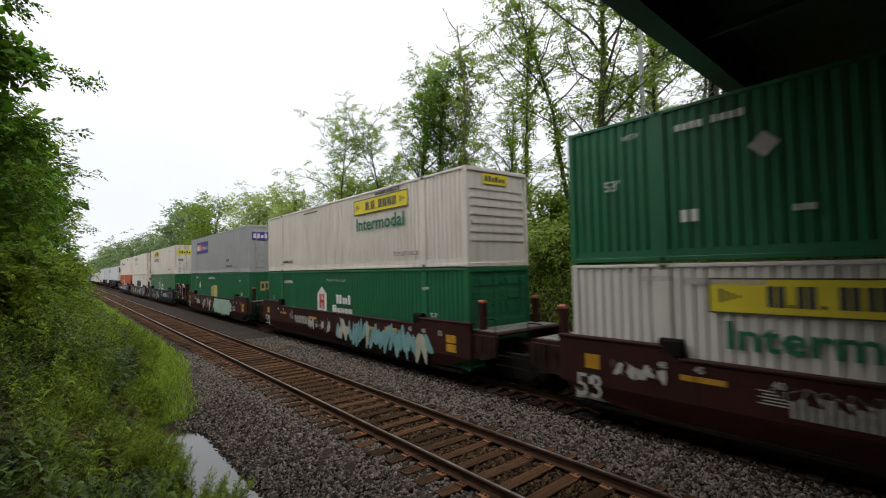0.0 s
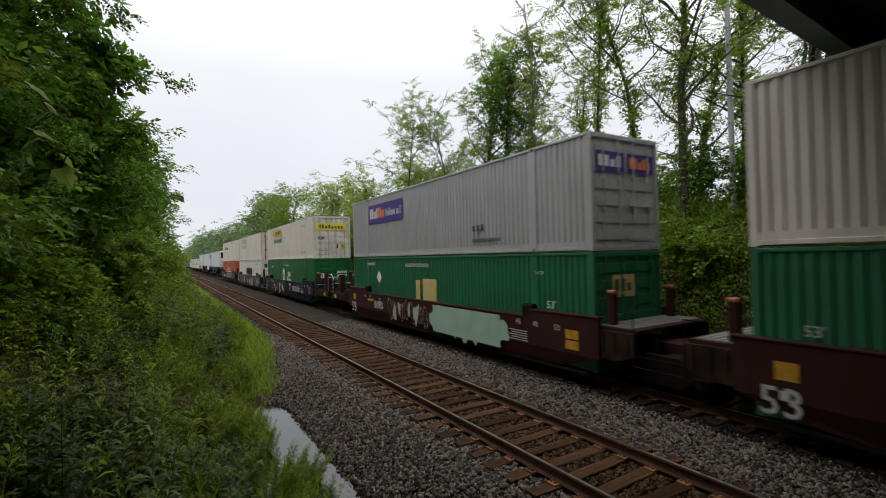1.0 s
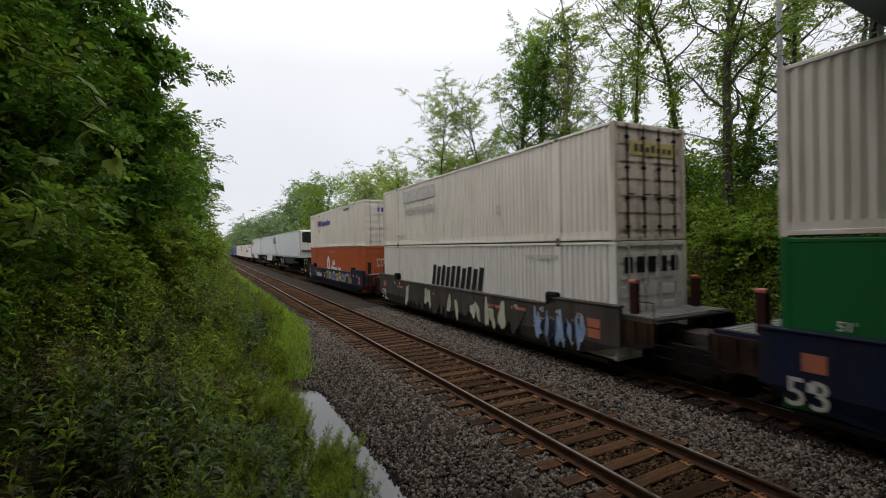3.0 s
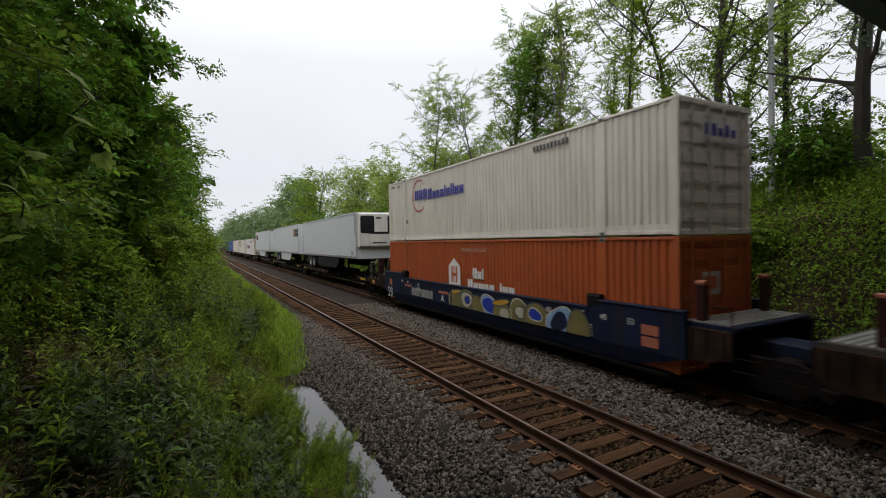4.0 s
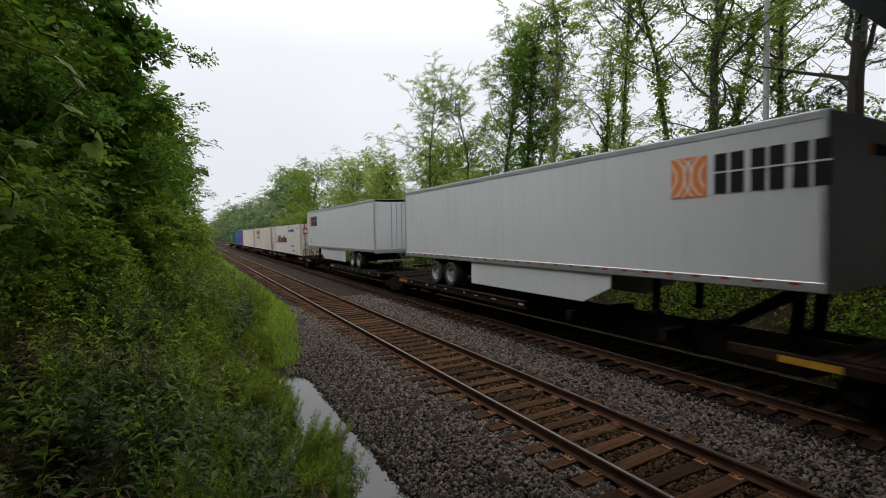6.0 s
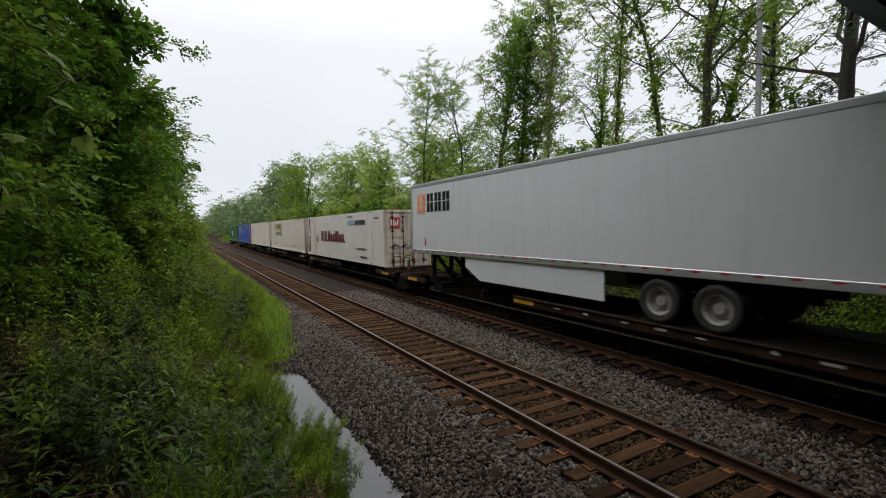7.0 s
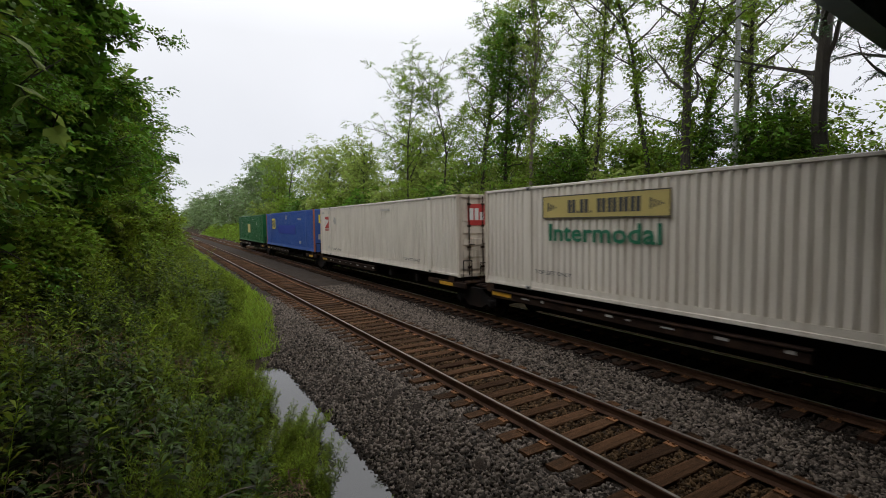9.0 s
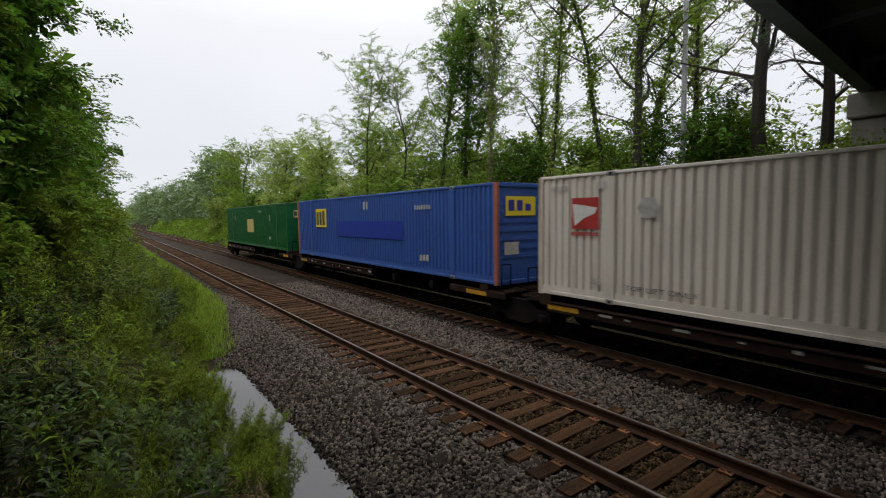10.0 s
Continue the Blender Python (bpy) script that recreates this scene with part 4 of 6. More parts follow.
def spine_wagon(label, y0, y1, first, last, trailer=None):
    """One unit of a spine wagon: a central beam with side decks and cross bearers; y0 and y1 are its joints."""
    root = thing("spine_wagon", label, "freight wagon", "wagons of the train")
    g = Geo()
    g.box(-0.36, 0.36, y0 + 1.9, y1 - 1.9, 0.36, 0.98, 0.04)
    g.box(-0.32, 0.32, y0 + 0.1, y1 - 0.1, 0.66, 0.975, 0.03)
    part("spine_beam", g, M["darksteel"], root, "central spine beam")
    for s in (-1, 1):
        x = s * 1.24
        ya, yb = (y0 + 1.3, 1.0) if trailer == -1 else (-0.6, y1 - 1.2)
        yn = y1 - 2.9 if trailer == -1 else y0 + 0.3
        part("step_beam", Geo().box(x - 0.05, x + 0.05, yn, yn + 2.5, 0.80, 0.99, 0.02), M["rustbeam"], root, "short rusty beam beside the bogie")
        sill = part("side_sill", Geo().box(x - 0.05, x + 0.05, ya, yb, 0.74, 0.955, 0.02), M["rustbeam"], root, "rusty worn side sill")
        part("sill_flange", Geo().box(x - 0.09, x + 0.09, ya, yb, 0.957, 1.0, 0.01), M["rustbeam"], sill, "rusty top flange")
        g = Geo()
        for yy in (yn + 0.75, yb - 0.95):
            side_rect(g, yy, yy + 0.9, 0.82, 0.94, x - 0.052 if s < 0 else x + 0.056)
        part_each("reflector", g, M["amber"], root, "amber reflective strip")
        g, rnd = Geo(), random.Random(int(y1 * 10) + s)
        for k in range(9):
            yy = ya + (yb - ya) * (k + rnd.random() * 0.6) / 9
            side_rect(g, yy, yy + rnd.uniform(0.1, 0.35), 0.86, 0.86 + rnd.uniform(0.03, 0.07), x - 0.051 if s < 0 else x + 0.055)
        part_each("worn_marking", g, M["dull"], root)
    n = 7
    for k in range(n):
        y = y0 + 1.4 + (y1 - y0 - 2.7) * k / (n - 1)
        part("cross_bearer", Geo().box(-1.24, 1.24, y - 0.1, y + 0.1, 0.72, 0.97, 0.02), M["darksteel"], root)
    if trailer:
        e = trailer                     # +1: the trailer's wheels stand at the far end
        yw = y1 - 6.4 if e > 0 else y0 + 2.4
        for s in (-1, 1):
            part("wheel_deck", Geo().box(*sorted((s * 0.36, s * 1.3)), yw, yw + 4.4, 0.955, 1.005, 0.01), M["darksteel"], root, "steel deck under the trailer wheels")
        yh = y0 + 2.0 if e > 0 else y1 - 2.2
        g = Geo()
        for s in (-1, 1):
            g.prism([(yh - 0.5 * s * 0, 1.0), (yh + 0.18, 1.0), (yh + 0.1, 2.0), (yh - 0.1, 2.0)], 0, s * 0.42 - 0.06, s * 0.42 + 0.06)
            g.add([(s * 0.4 - 0.05, yh + e * 0.1, 1.9), (s * 0.4 + 0.05, yh + e * 0.1, 1.9), (s * 0.4 + 0.05, yh + e * 1.5, 1.0), (s * 0.4 - 0.05, yh + e * 1.5, 1.0),
                   (s * 0.4 - 0.05, yh + e * 0.25, 1.95), (s * 0.4 + 0.05, yh + e * 0.25, 1.95), (s * 0.4 + 0.05, yh + e * 1.7, 1.0), (s * 0.4 - 0.05, yh + e * 1.7, 1.0)],
                  [(0, 1, 2, 3), (7, 6, 5, 4), (0, 4, 5, 1), (1, 5, 6, 2), (2, 6, 7, 3), (3, 7, 4, 0)])
        g.box(-0.55, 0.55, yh - 0.35, yh + 0.35, 1.96, 2.05, 0.02)
        part("hitch_stand", g, M["darksteel"], root, "folding trailer hitch stand")
    else:
        for y in (y0 + 1.15, y1 - 1.15):
            part("container_pedestal", Geo().box(-1.29, 1.29, y - 0.18, y + 0.18, 0.9, 1.16, 0.02), M["rustbeam"], root)
    for e, y in ((-1, y0), (1, y1)):
        g = Geo().box(-1.2, 1.2, *sorted((y - e * 1.25, y - e * 0.25)), 0.98, 1.03, 0.01)
        for k in range(5):
            yy = y - e * (0.35 + 0.19 * k)
            g.box(-1.15, 1.15, yy - 0.05, yy + 0.05, 1.03, 1.05)
        part("end_walkway", g, M["rustbeam"], root)
        g = Geo().tube((-1.2, y - e * 0.5, 1.0), (-1.2, y - e * 0.5, 1.75), 0.018, n=6)
        g.tube((-1.2, y - e * 0.5, 1.75), (-0.85, y - e * 0.5, 1.75), 0.018, n=6)
        g.tube((-0.85, y - e * 0.5, 1.75), (-0.85, y - e * 0.5, 1.0), 0.018, n=6)
        part("grab_iron", g, M["darksteel"], root)
        ring = [(0.33 * math.cos(i * math.pi / 6), 1.45 + 0.33 * math.sin(i * math.pi / 6)) for i in range(12)]
        if e < 0 and not trailer:
            g = Geo()
            for i in range(12):
                p, q = ring[i], ring[(i + 1) % 12]
                g.tube((p[0] - 0.3, y + 0.75, p[1]), (q[0] - 0.3, y + 0.75, q[1]), 0.025, n=6)
            g.box(-0.34, -0.26, y + 0.74, y + 0.86, 1.0, 1.5)
            part("brake_wheel", g, M["plate"], root, "rusty hand-brake wheel")
    if first:
        bogie(root, y0 + 0.9)
        coupler(root, y0 - 0.2, -1)
    bogie(root, y1 - (0.9 if last else 0))
    if last:
        coupler(root, y1 + 0.2, 1)
    return root


# ---- road trailers ----
def trailer(label, nose_first, reefer=False, skirt=True, logo=False):
    """A box trailer 2.9 m high on its own wheels; nose_first: its nose points to the camera."""
    root = thing("road_trailer", label, "semi-trailer", "trailers on the train")
    zb, zt = 2.05, 4.95
    d = -1 if nose_first else 1           # the nose's way along y
    for s in (-1, 1):
        x = s * HALF_W
        sw = part("side_wall", flat_sheet(x, s, Y0 + 0.06, Y1 - 0.06, zb + 0.16, zt - 0.12), M["white_t"], root, "smooth white sheet side")
        part_each("joint_strip", joint_strips(x, s, Y0 + 0.06, Y1 - 0.06, zb + 0.16, zt - 0.12), M["white_t"], sw)
        part("top_rail", Geo().box(*sorted((x + s * 0.012, x - s * 0.07)), Y0, Y1, zt - 0.14, zt, 0.012), M["alu"], root, "aluminium top rail")
        part("bottom_rail", Geo().box(*sorted((x + s * 0.014, x - s * 0.07)), Y0, Y1, zb, zb + 0.17, 0.012), M["alu"], root, "aluminium bottom rail")
        for ye in (-1, 1):
            yy = ye * (LEN / 2 - 0.05)
            part("corner_post", Geo().box(*sorted((x + s * 0.01, x - s * 0.08)), yy - 0.06, yy + 0.06, zb, zt, 0.015), M["alu"], root)
        g = Geo()
        for k in range(28):
            y = Y0 + 0.35 + k * 0.57
            xx = x + s * 0.014
            side_rect(g, y, y + 0.17, zb + 0.105, zb + 0.145, xx if s < 0 else xx + 0.004)
        part_each("marker_tape", g, M["redink"], root, "red reflective tape dash")
    part("roof", Geo().box(-HALF_W + 0.02, HALF_W - 0.02, Y0 + 0.03, Y1 - 0.03, zt - 0.02, zt + 0.012), M["alu"], root)
    part("floor", Geo().box(-1.24, 1.24, Y0 + 0.05, Y1 - 0.05, zb + 0.02, zb + 0.12), M["darksteel"], root)
    for e in (-1, 1):
        y = e * (LEN / 2)
        if e == d:
            g = Geo().box(-HALF_W + 0.06, HALF_W - 0.06, *sorted((y, y - e * 0.06)), zb, zt, 0.01)
            front = part("nose_wall", g, M["white_t"], root)
            if reefer:
                g = Geo().box(-1.2, 1.2, *sorted((y, y + e * 0.36)), zb + 0.72, zt - 0.04, 0.09)
                unit = part("cooling_unit", g, M["white_b"], root, "white refrigeration unit with black grilles")
                g = Geo()
                f0, f1 = sorted((y + e * 0.35, y + e * 0.375))
                for ring in ([(-1.12, zt - 1.28), (-0.22, zt - 1.36), (-0.22, zt - 0.3), (-0.3, zt - 0.22), (-1.02, zt - 0.22), (-1.12, zt - 0.3)],
                             [(0.66, zt - 1.36), (1.12, zt - 1.28), (1.12, zt - 0.34), (1.04, zt - 0.24), (0.66, zt - 0.24)],
                             [(-0.22, zt - 1.36), (0.66, zt - 1.36), (0.66, zt - 1.22), (-0.22, zt - 1.22)]):
                    g.prism(ring, 1, f0, f1)
                part("grille", g, M["black"], unit, "black air grille")
                g = Geo()
                for p, q in ((-1.05, -0.3), (0.72, 1.06)):
                    for k in range(7):
                        z = zt - 1.14 + 0.13 * k
                        g.box(p, q, *sorted((y + e * 0.375, y + e * 0.392)), z, z + 0.04)
                part_each("grille_slat", g, M["tyre"], unit)
                g = Geo().box(-0.1, 0.25, *sorted((y + e * 0.36, y + e * 0.38)), zt - 0.42, zt - 0.3, 0.02)
                g.box(-0.35, 0.55, *sorted((y + e * 0.36, y + e * 0.376)), zb + 0.95, zb + 1.02)
                part("unit_badge", g, M["ink"], unit)
        else:
            for q in (-1, 1):
                g = Geo().box(*sorted((q * 0.01, q * (HALF_W - 0.08))), *sorted((y, y - e * 0.05)), zb + 0.16, zt - 0.14, 0.01)
                dr = part("rear_door", g, M["white_t"], root)
                g = Geo().tube((q * 0.3, y + e * 0.03, zb + 0.2), (q * 0.3, y + e * 0.03, zt - 0.2), 0.018, n=6)
                part("lock_rod", g, M["galv"], dr)
            part("rear_frame", Geo().box(-HALF_W, HALF_W, *sorted((y, y - e * 0.08)), zb - 0.05, zb + 0.16, 0.01), M["alu"], root)
            part("bumper", Geo().box(-1.1, 1.1, *sorted((y - e * 0.05, y - e * 0.15)), zb - 0.55, zb - 0.42, 0.02), M["galv"], root)
    yc = -d * (LEN / 2 - 3.5)
    g = Geo()
    for s in (-1, 1):
        g.box(s * 0.5 - 0.06, s * 0.5 + 0.06, *sorted((yc - 2.0, yc + 2.0)), zb - 0.38, zb + 0.02)
        for q in (-0.62, 0.62):
            g.box(s * 0.5 - 0.1, s * 0.5 + 0.1, yc + q - 0.18, yc + q + 0.18, 1.42, zb - 0.35, 0.03)
    part("slider_frame", g, M["darksteel"], root)
    for q in (-0.62, 0.62):
        part("axle", Geo().tube((-0.9, yc + q, 1.486), (0.9, yc + q, 1.486), 0.07), M["darksteel"], root)
        for s in (-1, 1):
            ty = part("tyre", TYRE, None, root, "black rubber tyre")
            ty.matrix_basis = pose(s * 1.05, yc + q, 1.486, 0, 0, 0 if s < 0 else 180)
            rm = part("rim", RIM, None, ty, "dull white wheel rim")
    g = Geo()
    yl = d * (LEN / 2 - 3.4)
    for s in (-1, 1):
        g.box(s * 0.8 - 0.06, s * 0.8 + 0.06, yl - 0.06, yl + 0.06, 1.25, zb + 0.05)
        g.box(s * 0.8 - 0.14, s * 0.8 + 0.14, yl - 0.12, yl + 0.12, 1.2, 1.25)
    part_each("landing_leg", g, M["darksteel"], root)
    g = Geo().box(-0.7, 0.7, *sorted((d * (LEN / 2 - 0.4), d * (LEN / 2 - 1.6))), zb - 0.06, zb + 0.03)
    part("coupler_plate", g, M["darksteel"], root)
    if skirt:
        ya, yb = sorted((yc + d * 2.1, d * (LEN / 2 - 4.3)))
        for s in (-1, 1):
            x = s * (HALF_W - 0.06)
            if d > 0:
                ring = [(ya, 1.28), (yb - 0.9, 1.28), (yb, 1.72), (yb, zb), (ya, zb)]
            else:
                ring = [(ya, 1.72), (ya + 0.9, 1.28), (yb, 1.28), (yb, zb), (ya, zb)]
            part("side_skirt", Geo().prism(ring, 0, x - 0.012, x + 0.012), M["black"] if reefer else M["white_t"], root, "side skirt panel")
    if logo:
        y = 7.48 if d > 0 else -5.4
        z = 3.72
        g = Geo()
        side_rect(g, y - 0.74, y, z, z + 0.80, XS)
        lg = part("logo_square", g, M["orangeink"], root, "orange square logo with pale arcs")
        g = Geo()
        for r in (0.3, 0.48, 0.62):
            for cy in (0.0, 1.0):
                for k in range(6):
                    a0, a1 = -1.2 + 0.4 * k, -1.2 + 0.4 * (k + 1)
                    pts = []
                    for rr, aa in ((r, a0), (r + 0.035, a0), (r + 0.035, a1), (r, a1)):
                        dx = rr * math.cos(aa) - 0.2
                        yy = y - dx if cy == 0 else y - 0.72 + dx
                        zz = z + 0.42 + rr * math.sin(aa)
                        pts.append((min(max(yy, y - 0.71), y - 0.01), min(max(zz, z + 0.01), z + 0.79)))
                    side_poly(g, pts, XS - 0.005 - 0.003 * cy)
        part("logo_arc", g, M["paper"], lg)
        name_word(root, "AAA", y - 0.86, 1.95, z + 0.04, 0.74, "black")
        part("name_slash", side_rect(Geo(), y - 2.75, y - 0.85, z + 0.42, z + 0.45, XS - 0.009), M["paper"], root)
        if nose_first:
            g = Geo()
            yn = Y0 - 0.004
            g.box(0.12, 0.3, yn - 0.006, yn, zt - 0.62, zt - 0.42)
            part("nose_logo", g, M["orangeink"], root)
            g = Geo()
            for k in range(3):
                g.box(0.36 + 0.22 * k, 0.54 + 0.22 * k, yn - 0.006, yn, zt - 0.62, zt - 0.42)
            part("nose_bars", g, M["black"], root)
    return root


def road_wheel(prof, name, mat):
    n, v = 22, []
    for i in range(n):
        a = 2 * math.pi * i / n
        v += [(p[1], p[0] * math.cos(a), p[0] * math.sin(a)) for p in prof]
    m = len(prof)
    me = Geo().add(v, [(i * m + k, i * m + k + 1, ((i + 1) % n) * m + k + 1, ((i + 1) % n) * m + k) for i in range(n) for k in range(m - 1)]).mesh(name)
    me.materials.append(mat)
    return me


TYRE = road_wheel([(0.29, -0.22), (0.41, -0.245), (0.465, -0.22), (0.48, -0.15), (0.48, 0.25), (0.42, 0.28), (0.29, 0.25)], "tyre", M["tyre"])
RIM = road_wheel([(0.02, -0.15), (0.10, -0.16), (0.12, -0.10), (0.22, -0.06), (0.26, -0.20), (0.30, -0.225), (0.305, -0.19), (0.30, 0.1)], "rim", M["rim"])

# ---- the train, from its front to its tail; centres along y at the start ----
MOVING = []


def place(ob, y, z=0.0):
    ob.matrix_basis = pose(TRAIN_X, y, z)
    MOVING.append((ob, y, z))
    return ob


Z_LOW, Z_HIGH, Z_SPINE = 0.22, 3.125, 1.165

# stack A: green over white
A = -1.93
w = place(well_wagon("maroon", "maroon well wagon with white stencils under stacked containers", True, False), A)
wagon_marks(w)
wagon_number(w, 4.1, 0.36)
graffiti(w, Y1 - 2.1, Y1 - 1.0, 0.85, 1.22, ["maroon", "dull"], 3, 5, "dull")
graffiti(w, Y1 - 5.4, Y1 - 3.8, 0.9, 1.2, ["maroon"], 5, 5, "dull")
c = place(container("green", "dark green corrugated container stacked on a white one"), A, Z_HIGH)
text_side(c, "53'", 7.2, 1.48, 0.30, "paper")
text_side(c, "WTP", Y1 - 1.3, 2.45, 0.16, "paper")
small_marks(c, "paper", [(5.71, 2.40, 0.5, 0.13), (5.1, 2.42, 0.55, 0.13), (Y1 - 2.4, 0.72, 0.35, 0.24), (Y1 - 4.1, 0.75, 0.3, 0.1)])
part("placard_diamond", side_poly(Geo(), [(4.56, 1.88), (4.33, 1.66), (4.1, 1.88), (4.33, 2.10)], XS - 0.004), M["dull"], c, "pale diamond placard")
c = place(container("white_b", "white corrugated container with a yellow sign in a well wagon"), A, Z_LOW)
sign_yellow(c, 5.27, 2.01, 3.6, 0.60)
text_side(c, "Intermodal", 5.05, 1.42, 0.66, "greenink", 3.22, 0.012)
small_marks(c, "dull", [(Y1 - 1.6, 2.55, 0.6, 0.1), (Y1 - 2.4, 2.5, 1.3, 0.12)])

# stack B: white over green
B = 17.62
w = place(well_wagon("maroon", "maroon well wagon with pale teal graffiti on its side", False, False), B)
wagon_marks(w)
wagon_number(w, Y1 - 4.2)
graffiti(w, -6.6, -0.4, 0.2, 1.3, ["teal", "teal", "cream"], 11, 13, "teal")
graffiti(w, 0.2, 2.3, 0.5, 1.1, ["maroon", "dull"], 12, 6, "dull")
c = place(container("white", "off-white container with a yellow sign stacked on a green one", "vent"), B, Z_HIGH)
sign_yellow(c, -1.63, 2.07, 3.62, 0.55)
text_side(c, "Intermodal", -1.75, 1.46, 0.66, "greenink", 3.22, 0.012)
text_side(c, "TOP LIFT ONLY", -4.35, 0.42, 0.2, "ink")
small_marks(c, "ink", [(Y1 - 2.2, 0.4, 1.3, 0.12), (-3.2, 2.66, 1.6, 0.12), (3.2, 2.6, 1.5, 0.06)])
end_panel(c, -0.62, 0.42, 2.42, 2.72, "yellow", "ink", 6)
c = place(container("green", "green container with a white house logo in a well wagon", "door"), B, Z_LOW)
house_logo(c, 1.8, 1.13, 1.08)
name_word(c, "Axl", 0.0, 1.25, 1.53, 0.36, "paper")
name_word(c, "Axxxx", 0.35, 1.75, 1.1, 0.36, "paper")
text_side(c, "53'", Y0 + 1.75, 1.32, 0.30, "paper")
text_side(c, "WTP", Y0 + 2.15, 2.2, 0.16, "paper")
text_side(c, "53'", Y1 - 0.75, 1.45, 0.26, "dull")
text_side(c, "WARNING HIGH CUBE", 0.9, 2.42, 0.17, "dull")
small_marks(c, "dull", [(Y1 - 2.3, 2.3, 1.2, 0.15)])

# stack C: grey over green
C = 37.2
w = place(well_wagon("maroon", "maroon well wagon with a mint paint patch and graffiti", False, True, rear_gap=2.6), C)
wagon_marks(w)
wagon_number(w, Y1 - 3.2, n=5)
graffiti(w, -5.1, -0.4, 0.2, 1.3, ["mint"], 21, 5, "mint", 0.1)
part("patch", side_rect(Geo(), -4.7, -0.7, 0.33, 1.3, XW - 0.012), M["mint"], w, "mint painted patch")
graffiti(w, -0.2, 3.2, 0.35, 1.3, ["cream", "maroon"], 22, 8, "dull")
c = place(container("grey", "grey corrugated container with purple signs stacked on a green one", "door"), C, Z_HIGH)
g = side_rect(Geo(), 2.05, 5.84, 1.6, 2.5, XS)
sg = part("sign_panel", g, M["purple"], c, "purple sign panel")
name_word(sg, "Axl", 5.65, 0.95, 1.84, 0.48, "paper", XS - 0.006)
name_word(sg, "Ax", 4.68, 0.75, 1.84, 0.48, "orangeink", XS - 0.006)
name_word(sg, "lxlxx x.l", 3.8, 1.6, 1.86, 0.34, "dull", XS - 0.006)
small_marks(c, "ink", [(-3.1, 0.75, 0.7, 0.2), (-3.1, 0.38, 1.5, 0.12)])
end_panel(c, -1.1, -0.05, 1.95, 2.45, "purple", "paper", 4)
end_panel(c, 0.06, 1.1, 1.95, 2.45, "purple", "orangeink", 5)
c = place(container("green", "green container with a yellow sign in a well wagon", "door"), C, Z_LOW)
part("sign_panel", side_rect(Geo(), -0.63, 0.42, 1.1, 2.0, XS), M["gold"], c, "yellow sign panel")
part_each("plain_bar", bars(1.0, 0.5, 1.1, 2.0, 1, XS - 0.004, 2), M["gold"], c)
text_side(c, "53'", Y0 + 1.6, 1.42, 0.28, "paper")
text_side(c, "WTP", Y0 + 2.0, 2.3, 0.14, "paper")
small_marks(c, "dull", [(1.9, 2.45, 2.0, 0.15), (Y1 - 2.0, 2.5, 0.9, 0.14)])
part("placard_diamond", side_poly(Geo(), [(5.0, 1.95), (4.72, 1.65), (4.44, 1.95), (4.72, 2.25)], XS), M["paper"], c, "white diamond placard")
end_panel(c, -0.62, 0.2, 1.75, 2.3, "gold", "ink", 3)

# stack D: white over deep green
D = 61.0
w = place(well_wagon("navy", "navy well wagon with black and cream graffiti", True, False, front_gap=2.6), D)
wagon_marks(w, "rustred")
wagon_number(w, -2.63, 0.36, 10, 0.7)
graffiti(w, 0.0, 5.6, 0.18, 1.34, ["black", "black", "cream", "black"], 31, 13, "cream", 1.2)
lettering("B", 0.42, M["paper"], w, "side", -1.65, 0.68, XW - 0.004, bold=0.006)
part("stencil_block", side_rect(Geo(), -2.0, -1.55, 1.06, 1.2, XW), M["paper"], w)
c = place(container("white", "off-white corrugated container with a yellow sign stacked on a green one", "door", end_mat="doorwhite"), D, Z_HIGH)
sign_yellow(c, 5.25, 2.07, 3.62, 0.55)
text_side(c, "Intermodal", 5.07, 1.48, 0.66, "greenink", 3.22, 0.012)
text_side(c, "TOP LIFT ONLY", Y1 - 1.4, 0.3, 0.15, "dull", 1.3)
text_side(c, "TOP LIFT ONLY", -4.3, 0.42, 0.17, "ink", 1.7)
small_marks(c, "dull", [(Y0 + 3.2, 2.3, 1.1, 0.14)])
small_marks(c, "dull", [(1.4, 1.7, 0.4, 0.18), (0.5, 1.72, 0.2, 0.16)])
end_panel(c, -1.1, 1.0, 1.92, 2.42, "yellow", "ink", 8)
end_panel(c, 0.62, 0.95, 0.62, 1.02, "yellow", "ink", 2)
end_panel(c, 0.25, 0.42, 0.68, 0.95, "ink")
end_panel(c, -1.0, -0.55, 1.3, 1.5, "ink", "dull", 4)
end_panel(c, -1.0, -0.35, 0.5, 0.58, "dull")
c = place(container("green_b", "glossy deep green container with a white house logo", "door", smooth_side=True), D, Z_LOW)
house_logo(c, 1.6, 1.16, 1.02)
name_word(c, "Axl", -0.28, 0.95, 1.50, 0.38, "paper")
name_word(c, "Axxxx", 0.05, 1.45, 1.08, 0.38, "paper")
text_side(c, "WARNING HIGH CUBE", 0.85, 2.36, 0.17, "dull")
text_side(c, "51'", Y1 - 0.8, 1.42, 0.22, "paper")
small_marks(c, "dull", [(Y1 - 1.9, 2.2, 1.0, 0.16)])
end_panel(c, -0.95, -0.62, 1.55, 1.88, "paper", "redink", 2)
for z0 in (1.85, 1.62):
    g = Geo()
    for k in range(6):
        g.box(0.28 + 0.12 * k, 0.36 + 0.12 * k, XE - 0.03, XE - 0.024, z0, z0 + 0.16)
    part_each("plain_bar", g, M["paper"], c)
for k in range(3):
    end_panel(c, -1.0, -0.4 - 0.08 * k, 1.28 - 0.14 * k, 1.34 - 0.14 * k, "dull")

